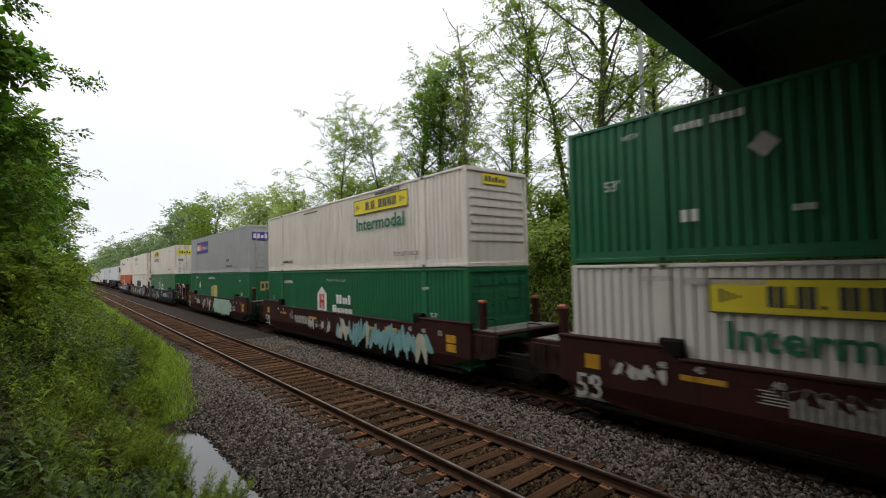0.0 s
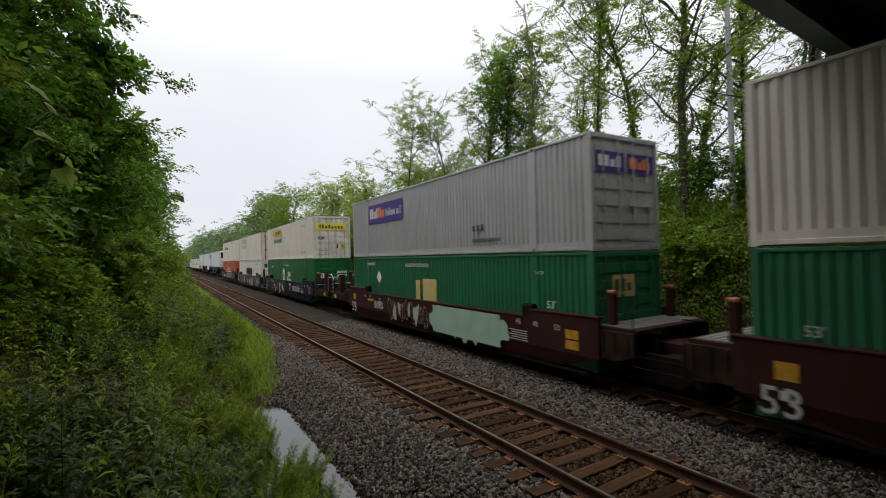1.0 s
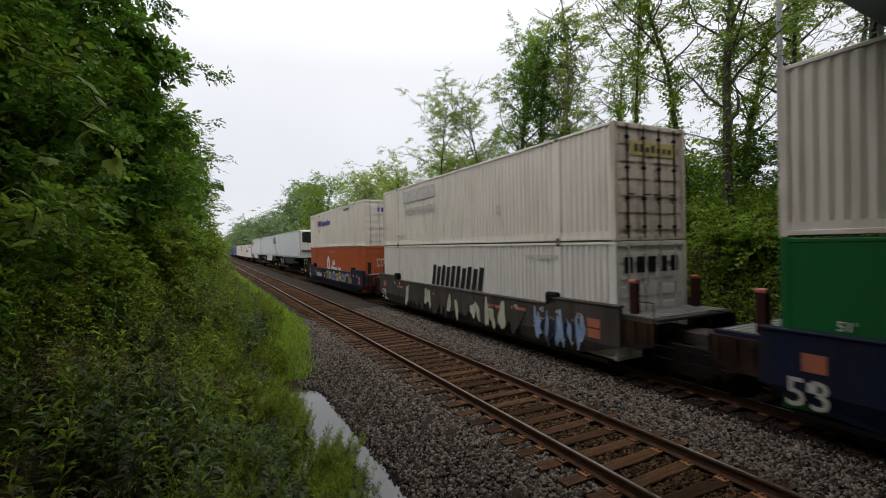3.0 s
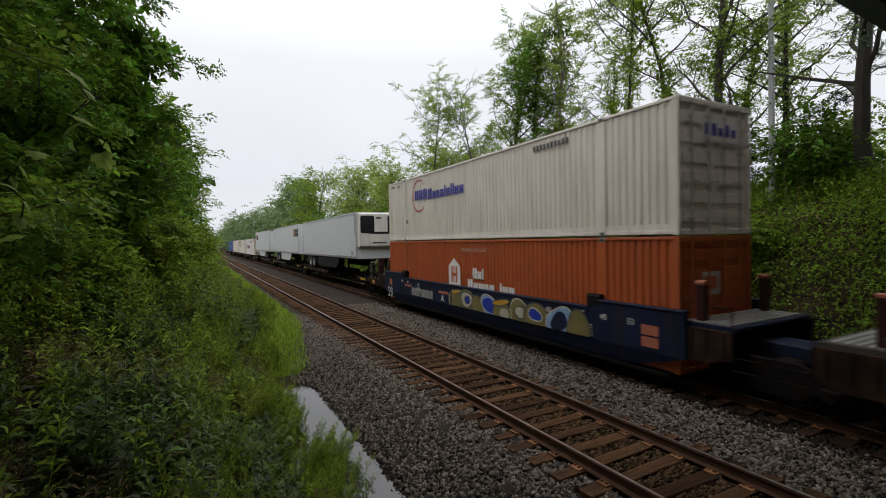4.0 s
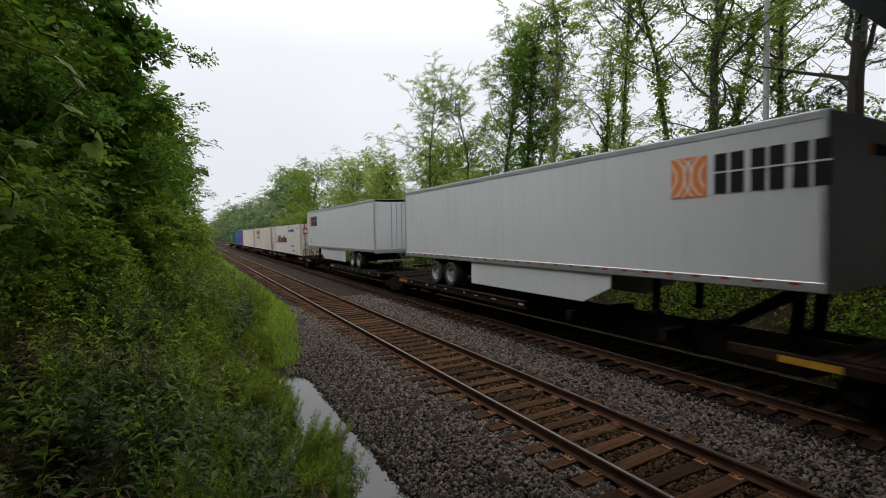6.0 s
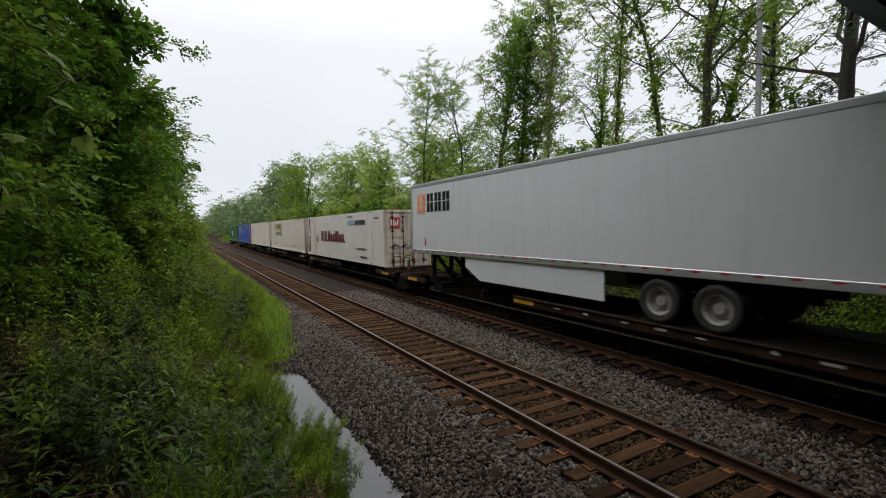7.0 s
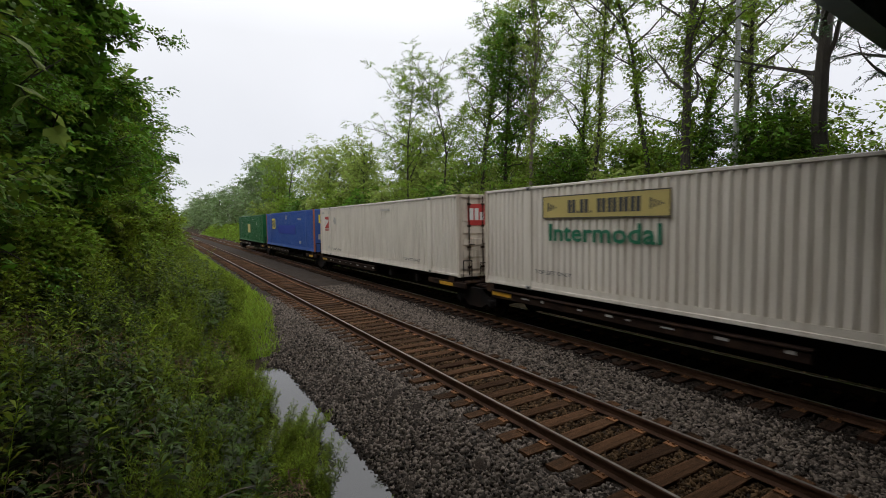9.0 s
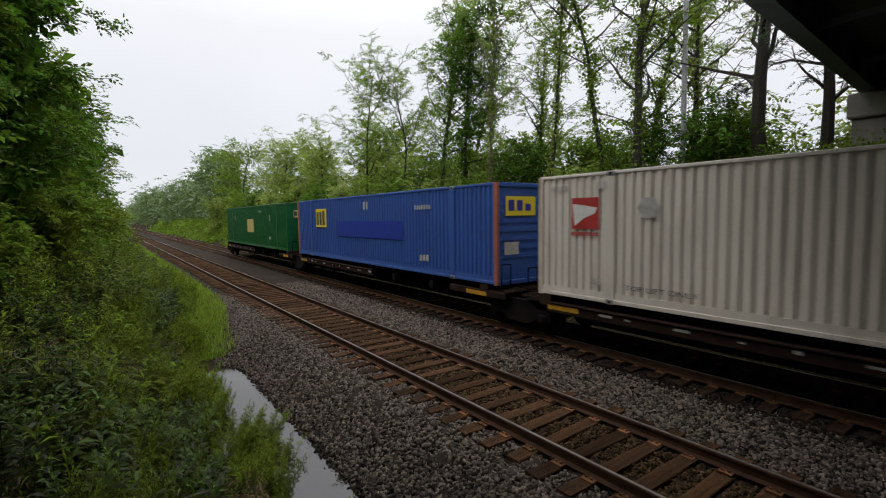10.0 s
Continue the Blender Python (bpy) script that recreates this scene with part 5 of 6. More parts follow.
# stack E: white over white
E = 80.7
w = place(well_wagon("greywagon", "faded grey well wagon covered in cream and blue graffiti", False, False), E)
wagon_marks(w, "rustred")
graffiti(w, -7.2, -5.2, 0.2, 1.3, ["navy", "skyblue"], 41, 7, "dull")
graffiti(w, -4.6, 4.6, 0.2, 1.3, ["greywagon", "greywagon", "cream"], 42, 16, "ink")
c = place(container("white", "weathered white container stacked on another white container", "door", end_mat="wornwhite"), E, Z_HIGH)
text_side(c, "Intermodal", 5.0, 1.46, 0.66, "dull", 3.22, 0.012)
part("faded_sign", side_rect(Geo(), 1.7, 5.2, 2.06, 2.6, XS), M["dull"], c)
small_marks(c, "dull", [(-3.0, 1.0, 0.3, 0.3), (Y1 - 2, 0.4, 1.0, 0.12)])
end_panel(c, -0.75, 0.95, 2.1, 2.45, "gold", "ink", 7)
c = place(container("white_b", "white container with slanted black bars for its name", "door"), E, Z_LOW)
name_bars(c, 2.1, 4.2, 1.2, 0.85, 5, "black", 8, 0.25, 0.22)
g = Geo()
for k in range(5):
    g.box(-1.0 + 0.42 * k, -0.72 + 0.42 * k, XE - 0.008, XE, 2.1, 2.5)
part_each("plain_bar", g, M["black"], c)
small_marks(c, "dull", [(Y0 + 3.5, 2.4, 1.5, 0.14)])

# stack F: white over orange
F = 100.4
w = place(well_wagon("navy", "dark navy well wagon with gold and blue graffiti", False, True, rear_gap=1.95), F)
wagon_marks(w, "rustred")
wagon_number(w, 4.94, 0.34, 10, 0.68)
ribbons(w, [(0.85, 0.82, 0.52, 0.46, -20, "olive", "cream"), (0.90, 1.17, 0.26, 0.07, -12, "amber", "ink"), (0.05, 0.92, 0.55, 0.40, 15, "olive", "ink"),
            (0.12, 0.96, 0.36, 0.27, 15, "cream", "ink"), (0.08, 0.95, 0.17, 0.11, 10, "royal", "ink"), (-0.65, 0.72, 0.42, 0.42, -25, "olive", "ink"),
            (-1.30, 0.92, 0.44, 0.32, 5, "skyblue", "cream"), (-1.30, 0.92, 0.30, 0.20, 5, "royal", "royal"), (-2.10, 0.72, 0.50, 0.44, 20, "olive", "ink"),
            (-2.00, 1.08, 0.42, 0.08, -8, "amber", "ink"), (-2.20, 0.72, 0.2, 0.16, 30, "cream", "cream"), (-2.95, 0.86, 0.46, 0.38, -15, "olive", "cream"),
            (-3.00, 0.9, 0.22, 0.16, -15, "cream", "ink"), (-3.80, 0.78, 0.55, 0.46, 12, "olive", "ink"), (-3.70, 0.92, 0.26, 0.17, 10, "royal", "cream"),
            (-4.70, 0.86, 0.48, 0.38, -18, "skyblue", "cream"), (-4.70, 0.86, 0.3, 0.2, -18, "navy", "navy"), (-5.40, 0.78, 0.42, 0.42, 10, "olive", "ink")])
lettering("A", 0.34, M["paper"], w, "side", 2.1, 0.7, XW - 0.004, bold=0.006)
c = place(container("white", "off-white container with indigo bars and a broken red ring", "door"), F, Z_HIGH)
ring = Geo()
RING_Y, RING_Z, RING_R = 4.42, 1.97, 0.66
for k in range(26):
    a0, a1 = radians(60 + k * 9.5), radians(60 + (k + 0.97) * 9.5)
    side_poly(ring, [(RING_Y - r * math.cos(a), RING_Z + r * math.sin(a)) for r, a in ((RING_R, a0), (RING_R + 0.06, a0), (RING_R + 0.06, a1), (RING_R, a1))], XS)
for k in range(5):
    a = radians(-48 + k * 24)
    cy, cz = RING_Y - RING_R * math.cos(a), RING_Z + RING_R * math.sin(a)
    side_rect(ring, cy - 0.03, cy + 0.03, cz - 0.03, cz + 0.03, XS)
part_each("ring_logo", ring, M["redink"], c, "piece of a broken red ring")
name_word(c, "AAA", 4.86, 1.3, 1.79, 0.42, "blueink")
name_word(c, "Axxxlxllxx", 3.52, 3.0, 1.74, 0.44, "blueink")
small_marks(c, "ink", [(Y1 - 0.4, 2.6, 0.5, 0.09), (Y1 - 1.25, 2.55, 0.3, 0.1), (Y1 - 2.2, 0.78, 0.25, 0.2), (Y0 + 4.6, 2.5, 1.5, 0.16)])
end_panel(c, -0.5, 0.9, 2.02, 2.5, "white_b", "blueink", 5)
c = place(container("orange", "orange corrugated container with a white house logo in a well wagon", "door"), F, Z_LOW)
house_logo(c, 1.8, 1.15, 1.05, "paper", "orange")
name_word(c, "Axl", 0.02, 0.75, 1.50, 0.38, "paper")
name_word(c, "Axxxx. lxx.", 0.38, 3.0, 1.1, 0.36, "paper")
text_side(c, "WARNING HIGH CUBE", 0.85, 2.46, 0.17, "dull")
end_panel(c, -0.5, 0.1, 1.6, 2.1, "dull", "orange", 2)

# trailers on spine wagons
JOINTS = [111.5, 131.5, 151.0, 170.9, 189.05, 206.65, 224.35, 242.0, 260.3]
CENTRES = [122.2, 140.85, 161.1, 180.4, 197.7, 215.35, 233.0, 251.1]
for i in range(8):
    q = CENTRES[i]
    sw = spine_wagon("grimy rusty spine wagon carrying a trailer" if i < 3 else "grimy rusty spine wagon carrying one container",
                     JOINTS[i] - q, JOINTS[i + 1] - q, i in (0,), i in (7,), {0: 1, 1: 1, 2: -1}.get(i))
    place(sw, q)
G_ = place(trailer("white refrigerated trailer with a cooling unit on its nose", True, reefer=True), CENTRES[0])
text_side(G_, "53", Y0 + 1.05, 2.3, 0.34, "ink", 0.0, 0.008)
g = Geo()
for k in range(9):
    side_rect(g, Y0 + 0.2, Y0 + 0.32, 4.75 - 0.15 * k, 4.85 - 0.15 * k, XS - 0.008)
part_each("plain_bar", g, M["ink"], G_)
place(trailer("white box trailer with an orange square logo near its nose", True, logo=True), CENTRES[1])
I_ = place(trailer("white box trailer with an orange logo and white side skirts", False, logo=True), CENTRES[2])
g = Geo()
side_rect(g, Y1 - 1.35, Y1 - 1.25, 2.5, 2.72, XS)
side_poly(g, [(Y1 - 1.18, 2.5), (Y1 - 1.3, 2.36), (Y1 - 1.42, 2.5)], XS)
part("warning_arrow", g, M["redink"], I_)

# single containers
Jc = place(container("white_b", "smooth white container with dark red bars and a crest", "door", smooth_side=True, rail=0.16, end_mat="wornwhite", bay=0.95), CENTRES[3], Z_SPINE)
name_word(Jc, "A.A.AxxlAxx.", 3.9, 5.6, 1.12, 0.72, "oxblood")
g = Geo()
side_poly(g, [(5.6, 0.95), (5.05, 0.82), (4.5, 0.95), (4.45, 1.6), (4.85, 1.55), (4.8, 1.95), (5.05, 2.1), (5.3, 1.95), (5.25, 1.55), (5.66, 1.6)], XS)
for sgn in (-1, 1):
    g = Geo()
    xo = sgn * (HALF_W - 0.04)
    for p, q in (((Y1 - 0.16, 0.3), (Y1 - 0.62, 1.5)), ((Y1 - 0.62, 1.5), (Y1 - 0.16, 2.7)), ((Y1 - 0.14, 1.5), (Y1 - 1.02, 1.5))):
        g.tube((xo, *p), (xo, *q), 0.035, n=6)
    part_each("diagonal_brace", g, M["white_b"], Jc, "white diagonal frame brace")
part("machinery", Geo().box(-0.95, 0.95, Y1 - 1.0, Y1 - 0.68, 0.35, HIGH - 0.35, 0.05), M["darksteel"], Jc, "dark cooling machinery in the open end bay")
for sgn in (-1, 1):
    for yp in (Y1 - 1.12, -6.04 - 0.2, 6.04 - 0.5):
        part("upright_rib", Geo().box(*sorted((sgn * (HALF_W - 0.01), sgn * (HALF_W + 0.022))), yp - 0.09, yp + 0.09, 0.18, HIGH - 0.08, 0.01), M["white_b"], Jc)
crest = part("crest", g, M["oxblood"], Jc, "dark red and gold heraldic crest shape")
g = Geo()
for a, b, c0, d0 in ((5.36, 5.26, 1.08, 1.42), (4.84, 4.74, 1.08, 1.42), (5.12, 4.98, 1.64, 1.72), (5.45, 4.66, 1.52, 1.56)):
    side_rect(g, a, b, c0, d0, XS - 0.005)
part_each("crest_field", g, M["amber"], crest)
g = Geo()
side_rect(g, 5.12, 5.0, 1.02, 1.4, XS - 0.005)
part("crest_field", g, M["greenink"], crest)
name_word(Jc, "AAAA", -2.25, 1.35, 2.18, 0.26, "skyblue")
name_word(Jc, "AAAAA", -3.65, 1.7, 2.18, 0.26, "ink")
name_bars(Jc, -3.8, 1.6, 0.74, 0.13, 10, "ink", 3)
small_marks(Jc, "ink", [(-4.4, 0.3, 1.2, 0.12), (-2.2, 2.62, 1.0, 0.09), (Y0 + 1.4, 2.45, 0.7, 0.1)])
end_panel(Jc, -1.0, -0.45, 1.95, 2.5, "redink", "paper", 4)
end_panel(Jc, -0.95, 0.95, 0.98, 1.12, "white_b", "ink", 9)
end_panel(Jc, 0.55, 0.95, 1.75, 2.35, "ink", None)
Kc = place(container("white", "off-white corrugated container with a faded yellow sign", "door", end_mat="wornwhite"), CENTRES[4], Z_SPINE)
sign_yellow(Kc, 5.46, 1.99, 3.65, 0.58, "gold")
text_side(Kc, "Intermodal", 5.27, 1.42, 0.62, "greenink", 3.22, 0.012)
text_side(Kc, "TOP LIFT ONLY", 5.75, 0.5, 0.15, "ink", 1.3)
text_side(Kc, "TOP LIFT ONLY", Y0 + 4.3, 0.45, 0.15, "ink", 1.4)
Lc = place(container("white", "off-white corrugated container with a small red sign", "door", end_mat="wornwhite"), CENTRES[5], Z_SPINE)
g = side_rect(Geo(), 6.32, 7.05, 1.63, 2.33, XS)
sg = part("sign_panel", g, M["redink"], Lc, "red square sign with a pale shape")
g = Geo()
side_poly(g, [(7.02, 2.2), (6.96, 1.7), (6.72, 1.86), (6.42, 1.98), (6.36, 2.1), (6.7, 2.16)], XS - 0.005)
part("sign_shape", g, M["paper"], sg)
part_each("plain_bar", bars(7.05, 6.32, 1.48, 1.56, 8, XS - 0.003, 2), M["redink"], Lc)
side_hex = side_poly(Geo(), [(5.18 - 0.24 * math.cos(k), 2.07 + 0.24 * math.sin(k)) for k in [i * math.pi / 3 for i in range(6)]], XS)
part("grey_hexagon", side_hex, M["dull"], Lc)
small_marks(Lc, "dull", [(Y1 - 0.45, 2.5, 0.5, 0.12), (Y1 - 1.7, 2.5, 0.3, 0.16), (Y1 - 1.6, 0.4, 0.25, 0.16), (-1.5, 2.45, 1.0, 0.12)])
text_side(Lc, "TOP LIFT ONLY", Y1 - 2.4, 0.36, 0.15, "ink", 1.5)
text_side(Lc, "TOP LIFT ONLY", Y0 + 4.3, 0.36, 0.15, "ink", 1.5)
end_panel(Lc, -0.9, -0.1, 1.8, 2.55, "redink", "paper", 3)
Mc = place(container("blue", "blue corrugated container with a yellow sign and rust-red corner posts", "vent", post="rustred"), CENTRES[6], Z_SPINE)
part("sign_panel", side_rect(Geo(), 4.0, 5.35, 1.5, 2.4, XS), M["yellow"], Mc, "yellow sign panel")
part_each("plain_bar", bars(5.25, 4.1, 1.6, 2.3, 3, XS - 0.005, 2), M["ink"], Mc)
part("painted_panel", side_rect(Geo(), -3.1, 2.75, 1.12, 1.8, XS + 0.002, 0.003), M["royal"], Mc, "darker royal blue painted-over panel")
small_marks(Mc, "dull", [(0.03, 2.28, 0.5, 0.34), (-3.9, 2.2, 1.0, 0.15), (-4.2, 0.45, 0.6, 0.22)])
end_panel(Mc, -0.95, 0.25, 1.95, 2.5, "yellow", "blueink", 3)
end_panel(Mc, -1.0, -0.45, 0.85, 1.2, "dull", None)
Nc = place(container("green_b", "dark green corrugated container with a small yellow sign", "door", rail=0.18), CENTRES[7], Z_SPINE)
part("sign_panel", side_rect(Geo(), -0.6, 1.2, 0.98, 1.94, XS), M["gold"], Nc, "yellow sign panel")
small_marks(Nc, "dull", [(5.2, 1.9, 0.3, 0.3), (-4.5, 1.8, 0.3, 0.4), (-4.4, 0.6, 0.5, 0.2), (-2.0, 2.4, 0.8, 0.12)])
end_panel(Nc, -0.9, -0.1, 2.0, 2.45, "gold", "ink", 3)


# ---- plants ----
def leaf_cloud(centres, length, width, rng, droop=0.3, ways=None):
    """Folded four-cornered leaves at the given places."""
    n = len(centres)
    d = rng.normal(0, 1, (n, 3)) if ways is None else ways + rng.normal(0, 0.35, (n, 3))
    d[:, 2] -= droop
    d /= np.linalg.norm(d, axis=1)[:, None]
    side = np.cross(d, rng.normal(0, 1, (n, 3)) * (0.6, 0.6, 0.6) + (0, 0, 1.0))
    side /= np.linalg.norm(side, axis=1)[:, None] + 1e-6
    up = np.cross(side, d)
    ln = length * rng.uniform(0.6, 1.35, (n, 1))
    wd = width * rng.uniform(0.6, 1.3, (n, 1))
    a = centres
    m = centres + d * ln * 0.5 + up * ln * 0.10
    v = np.stack([a, m + side * wd, centres + d * ln, m - side * wd], 1).reshape(-1, 3)
    f = np.arange(4 * n).reshape(n, 4)
    return v, f


def sprays(spots, ways, count, leaf_len, leaf_wide, rng, clump, per=9, droop=0.25, stretch=0.3, paired=False):
    """Leaves set along short drooping twigs, left and right, with one at the tip."""
    m = max(1, count // per)
    pick = rng.integers(0, len(spots), m)
    base = spots[pick] + np.clip(rng.normal(0, 1, (m, 3)), -1.7, 1.7) * clump * (0.9, 0.9, 0.7)
    d = ways[pick] / (np.linalg.norm(ways[pick], axis=1)[:, None] + 1e-6) + rng.normal(0, 0.65, (m, 3))
    d[:, 2] = d[:, 2] * 0.5 - droop
    d /= np.linalg.norm(d, axis=1)[:, None]
    side = np.cross(d, rng.normal(0, 0.35, (m, 3)) + (0, 0, 1.0))
    side /= np.linalg.norm(side, axis=1)[:, None] + 1e-6
    up = np.cross(side, d)
    reach = leaf_len * per * stretch * rng.uniform(0.7, 1.25, m)
    k = np.arange(per)
    t = ((k // 2 * 2 if paired else k) + 0.7) / per
    hand = np.where(k == per - 1, 0.0, np.where(k % 2 == 0, 1.0, -1.0))
    c = base[:, None] + d[:, None] * (reach[:, None] * t)[..., None]
    c[..., 2] -= 0.22 * reach[:, None] * t ** 2
    w = d[:, None] * np.where(hand == 0, 1.0, 0.5)[None, :, None] + side[:, None] * (0.85 * hand)[None, :, None] + rng.normal(0, 0.22, (m, per, 3))
    w[..., 2] -= 0.2
    w /= np.linalg.norm(w, axis=2)[..., None]
    across = np.cross(np.broadcast_to(up[:, None], w.shape) + rng.normal(0, 0.28, w.shape), w)
    across /= np.linalg.norm(across, axis=2)[..., None] + 1e-6
    ln = (leaf_len * (1.1 - 0.35 * t)[None] * rng.uniform(0.7, 1.3, (m, per)))[..., None]
    mid = c + w * ln * 0.45 + up[:, None] * ln * 0.08
    v = np.stack([c, mid + across * ln * leaf_wide, c + w * ln, mid - across * ln * leaf_wide], 2).reshape(-1, 3)
    return v, np.arange(4 * m * per).reshape(-1, 4)


def limb_path(p, way, length, rng, steps, bend):
    pts = [np.array(p, float)]
    w = np.array(way, float)
    for _ in range(steps):
        w = w + rng.normal(0, bend, 3)
        w[2] += 0.02
        w /= np.linalg.norm(w)
        pts.append(pts[-1] + w * length / steps)
    return pts


def build_tree(name, label, x, y, h, spread, seed, leaf, leaves, leaf_len=0.2, trunk_r=0.16, start=0.3, limbs=12, lean=(0, 0), clump=0.4,
               bare=0.0, narrow=0.45, upward=0.6, category="tree", group="", bark="bark", base=None, pinnate=False, core=0, vine=0):
    rng = np.random.default_rng(seed)
    z0 = float(ground_z(x, y)) - 0.05 if base is None else base
    root = tagged(new(name), label, category, group)
    root.matrix_basis = pose(x, y, z0)
    wood = Geo()

    def branch(pts, r0, r1, n=6):
        for i in range(len(pts) - 1):
            a, b = r0 + (r1 - r0) * i / (len(pts) - 1), r0 + (r1 - r0) * (i + 1) / (len(pts) - 1)
            wood.tube(pts[i], pts[i + 1], a, b, n)
    way = np.array([lean[0], lean[1], 1.0])
    trunk = limb_path((0, 0, 0), way / np.linalg.norm(way), h * 0.93, rng, 8, 0.06)
    branch(trunk, trunk_r, trunk_r * 0.16, 7)
    spots, ways, heart = [], [], []
    for k in range(limbs):
        t = start + (0.97 - start) * (k + rng.uniform(0, 0.9)) / limbs
        i = min(int(t * 8), 7)
        p = trunk[i] + (trunk[i + 1] - trunk[i]) * (t * 8 - i)
        ang = k * 2.4 + rng.uniform(-0.5, 0.5)
        shape = 1 - narrow * abs(2 * (t - start) / (1 - start) - 0.7)
        ln = spread * max(0.25, shape) * rng.uniform(0.75, 1.2)
        w = np.array([math.cos(ang), math.sin(ang), upward * rng.uniform(0.5, 1.5)])
        pts = limb_path(p, w / np.linalg.norm(w), ln, rng, 4, 0.16)
        branch(pts, trunk_r * 0.42 * (1.1 - t * 0.6), 0.012, 4)
        leafy = rng.random() >= bare
        heart += [pts[0], pts[1], pts[2]]
        for j in range(6):
            s = 1 + (j % 4)
            q = pts[s - 1] + (pts[s] - pts[s - 1]) * rng.uniform(0.2, 1)
            w2 = (pts[s] - pts[s - 1]) / np.linalg.norm(pts[s] - pts[s - 1]) + rng.normal(0, 0.6, 3)
            tw = limb_path(q, w2 / np.linalg.norm(w2), ln * rng.uniform(0.25, 0.5), rng, 3, 0.2)
            branch(tw, 0.020, 0.006, 3)
            if leafy:
                spots += [tw[1], tw[2], tw[3], tw[3]]
                ways += [tw[2] - tw[1]] * 4
    part("trunk", wood, M[bark], root, "branching trunk")
    if spots and leaves:
        spots, ways = np.array(spots), np.array(ways)
        if pinnate:
            v, f = sprays(spots, ways, leaves, leaf_len, 0.17, rng, clump * 0.55, 13, 0.15, 0.24, True)
        else:
            v, f = sprays(spots, ways, leaves, leaf_len, 0.27, rng, clump, 7, 0.25, 0.34)
        if core:
            inner = np.array(heart)[rng.integers(0, len(heart), core)] + rng.normal(0, clump * 1.5, (core, 3))
            v2, f2 = leaf_cloud(inner, leaf_len * 2.4, leaf_len * 0.8, rng, 0.2)
            v, f = np.concatenate([v, v2]), np.concatenate([f, f2 + len(v)])
        if vine:
            t = 7.2 * rng.random(vine) ** 1.2
            k = t.astype(int)
            line = np.array(trunk)
            swell = 0.10 + 0.15 * (0.5 + 0.5 * np.sin(t * 2.3 + seed))
            c = line[k] + (line[k + 1] - line[k]) * (t - k)[:, None] + rng.normal(0, 1, (vine, 3)) * (swell[:, None] * (1, 1, 0.8))
            v2, f2 = leaf_cloud(c, leaf_len * 0.9, leaf_len * 0.3, rng, 0.5)
            v, f = np.concatenate([v, v2]), np.concatenate([f, f2 + len(v)])
        ob = new("crown", raw_mesh("crown", v, f, M[leaf]))
        ob.parent = root
        tagged(ob, "loose leafy crown", kind="stuff")
    return root


# trees on the near side, overhanging the bank
# the nearest get extra height, unseen, to shade the leaves and weeds below
LEFT = [
    (-2.6, 5.6, 11.5, 2.7), (-3.9, 9.0, 14.0, 2.9), (-2.9, 12.8, 11.5, 2.7), (-4.2, 16.5, 13.5, 3.3), (-1.9, 19.5, 11.5, 2.9), (-2.4, 25.0, 11.0, 3.4),
    (-1.0, 30.5, 10.0, 3.0), (-1.2, 37.0, 11.5, 3.4), (0.0, 44.0, 11.0, 3.2), (0.2, 52.0, 12.0, 3.2), (0.6, 61.0, 12.0, 3.0), (0.0, 72.0, 12.5, 3.4),
    (-6.5, 11.0, 15.0, 3.8), (-7.0, 20.0, 14.0, 3.6), (-6.0, 30.0, 13.5, 3.8), (-7.5, 4.0, 14.0, 3.8), (-9.2, 7.2, 15.0, 3.4), (-5.2, 6.8, 15.0, 3.8)]
for i, (x, y, h, r) in enumerate(LEFT):
    x -= 0.75 + 0.036 * y if x > -6 else 0
    build_tree("broadleaf_tree", "dense dark green broadleaf tree overhanging the weedy bank", x, y, h, r, 100 + i, "leaf_dark" if i % 3 else "leaf_mid",
               (29000 if y < 18 else 16000) if y < 32 else 6500, 0.125 if y < 15 else (0.185 if y < 32 else 0.32), 0.14, (0.17 if y < 8 else 0.11) if y < 16 else 0.05, 24, (0.05, 0), 0.21 if y < 32 else 0.36, narrow=0.35, upward=0.35,
               group="trees on the bank", core=3200 if y < 32 else 600)
BUSH = [(-4.4, 6.2, 1.6), (-4.2, 9.4, 1.8), (-3.4, 12.6, 1.7), (-2.9, 16.4, 2.0), (-2.0, 20.0, 2.4), (-1.2, 23.5, 3.4), (-0.8, 28.5, 3.4), (-0.2, 34.0, 3.6),
        (0.2, 41.0, 3.6), (0.4, 49.0, 3.8), (0.6, 58.0, 4.0)]
for i, (x, y, h) in enumerate(BUSH):
    build_tree("bush", "leafy green bush at the foot of the trees", x, y, h, min(1.3, 0.5 * h + 0.2), 200 + i, "leaf_mid" if i % 2 else "weed", 5200 if y < 24 else 3000,
               0.11 if y < 16 else 0.2, 0.04, 0.06, 16, (0.1, 0), 0.24, narrow=0.3, upward=0.5, category="bush", group="bushes on the bank")


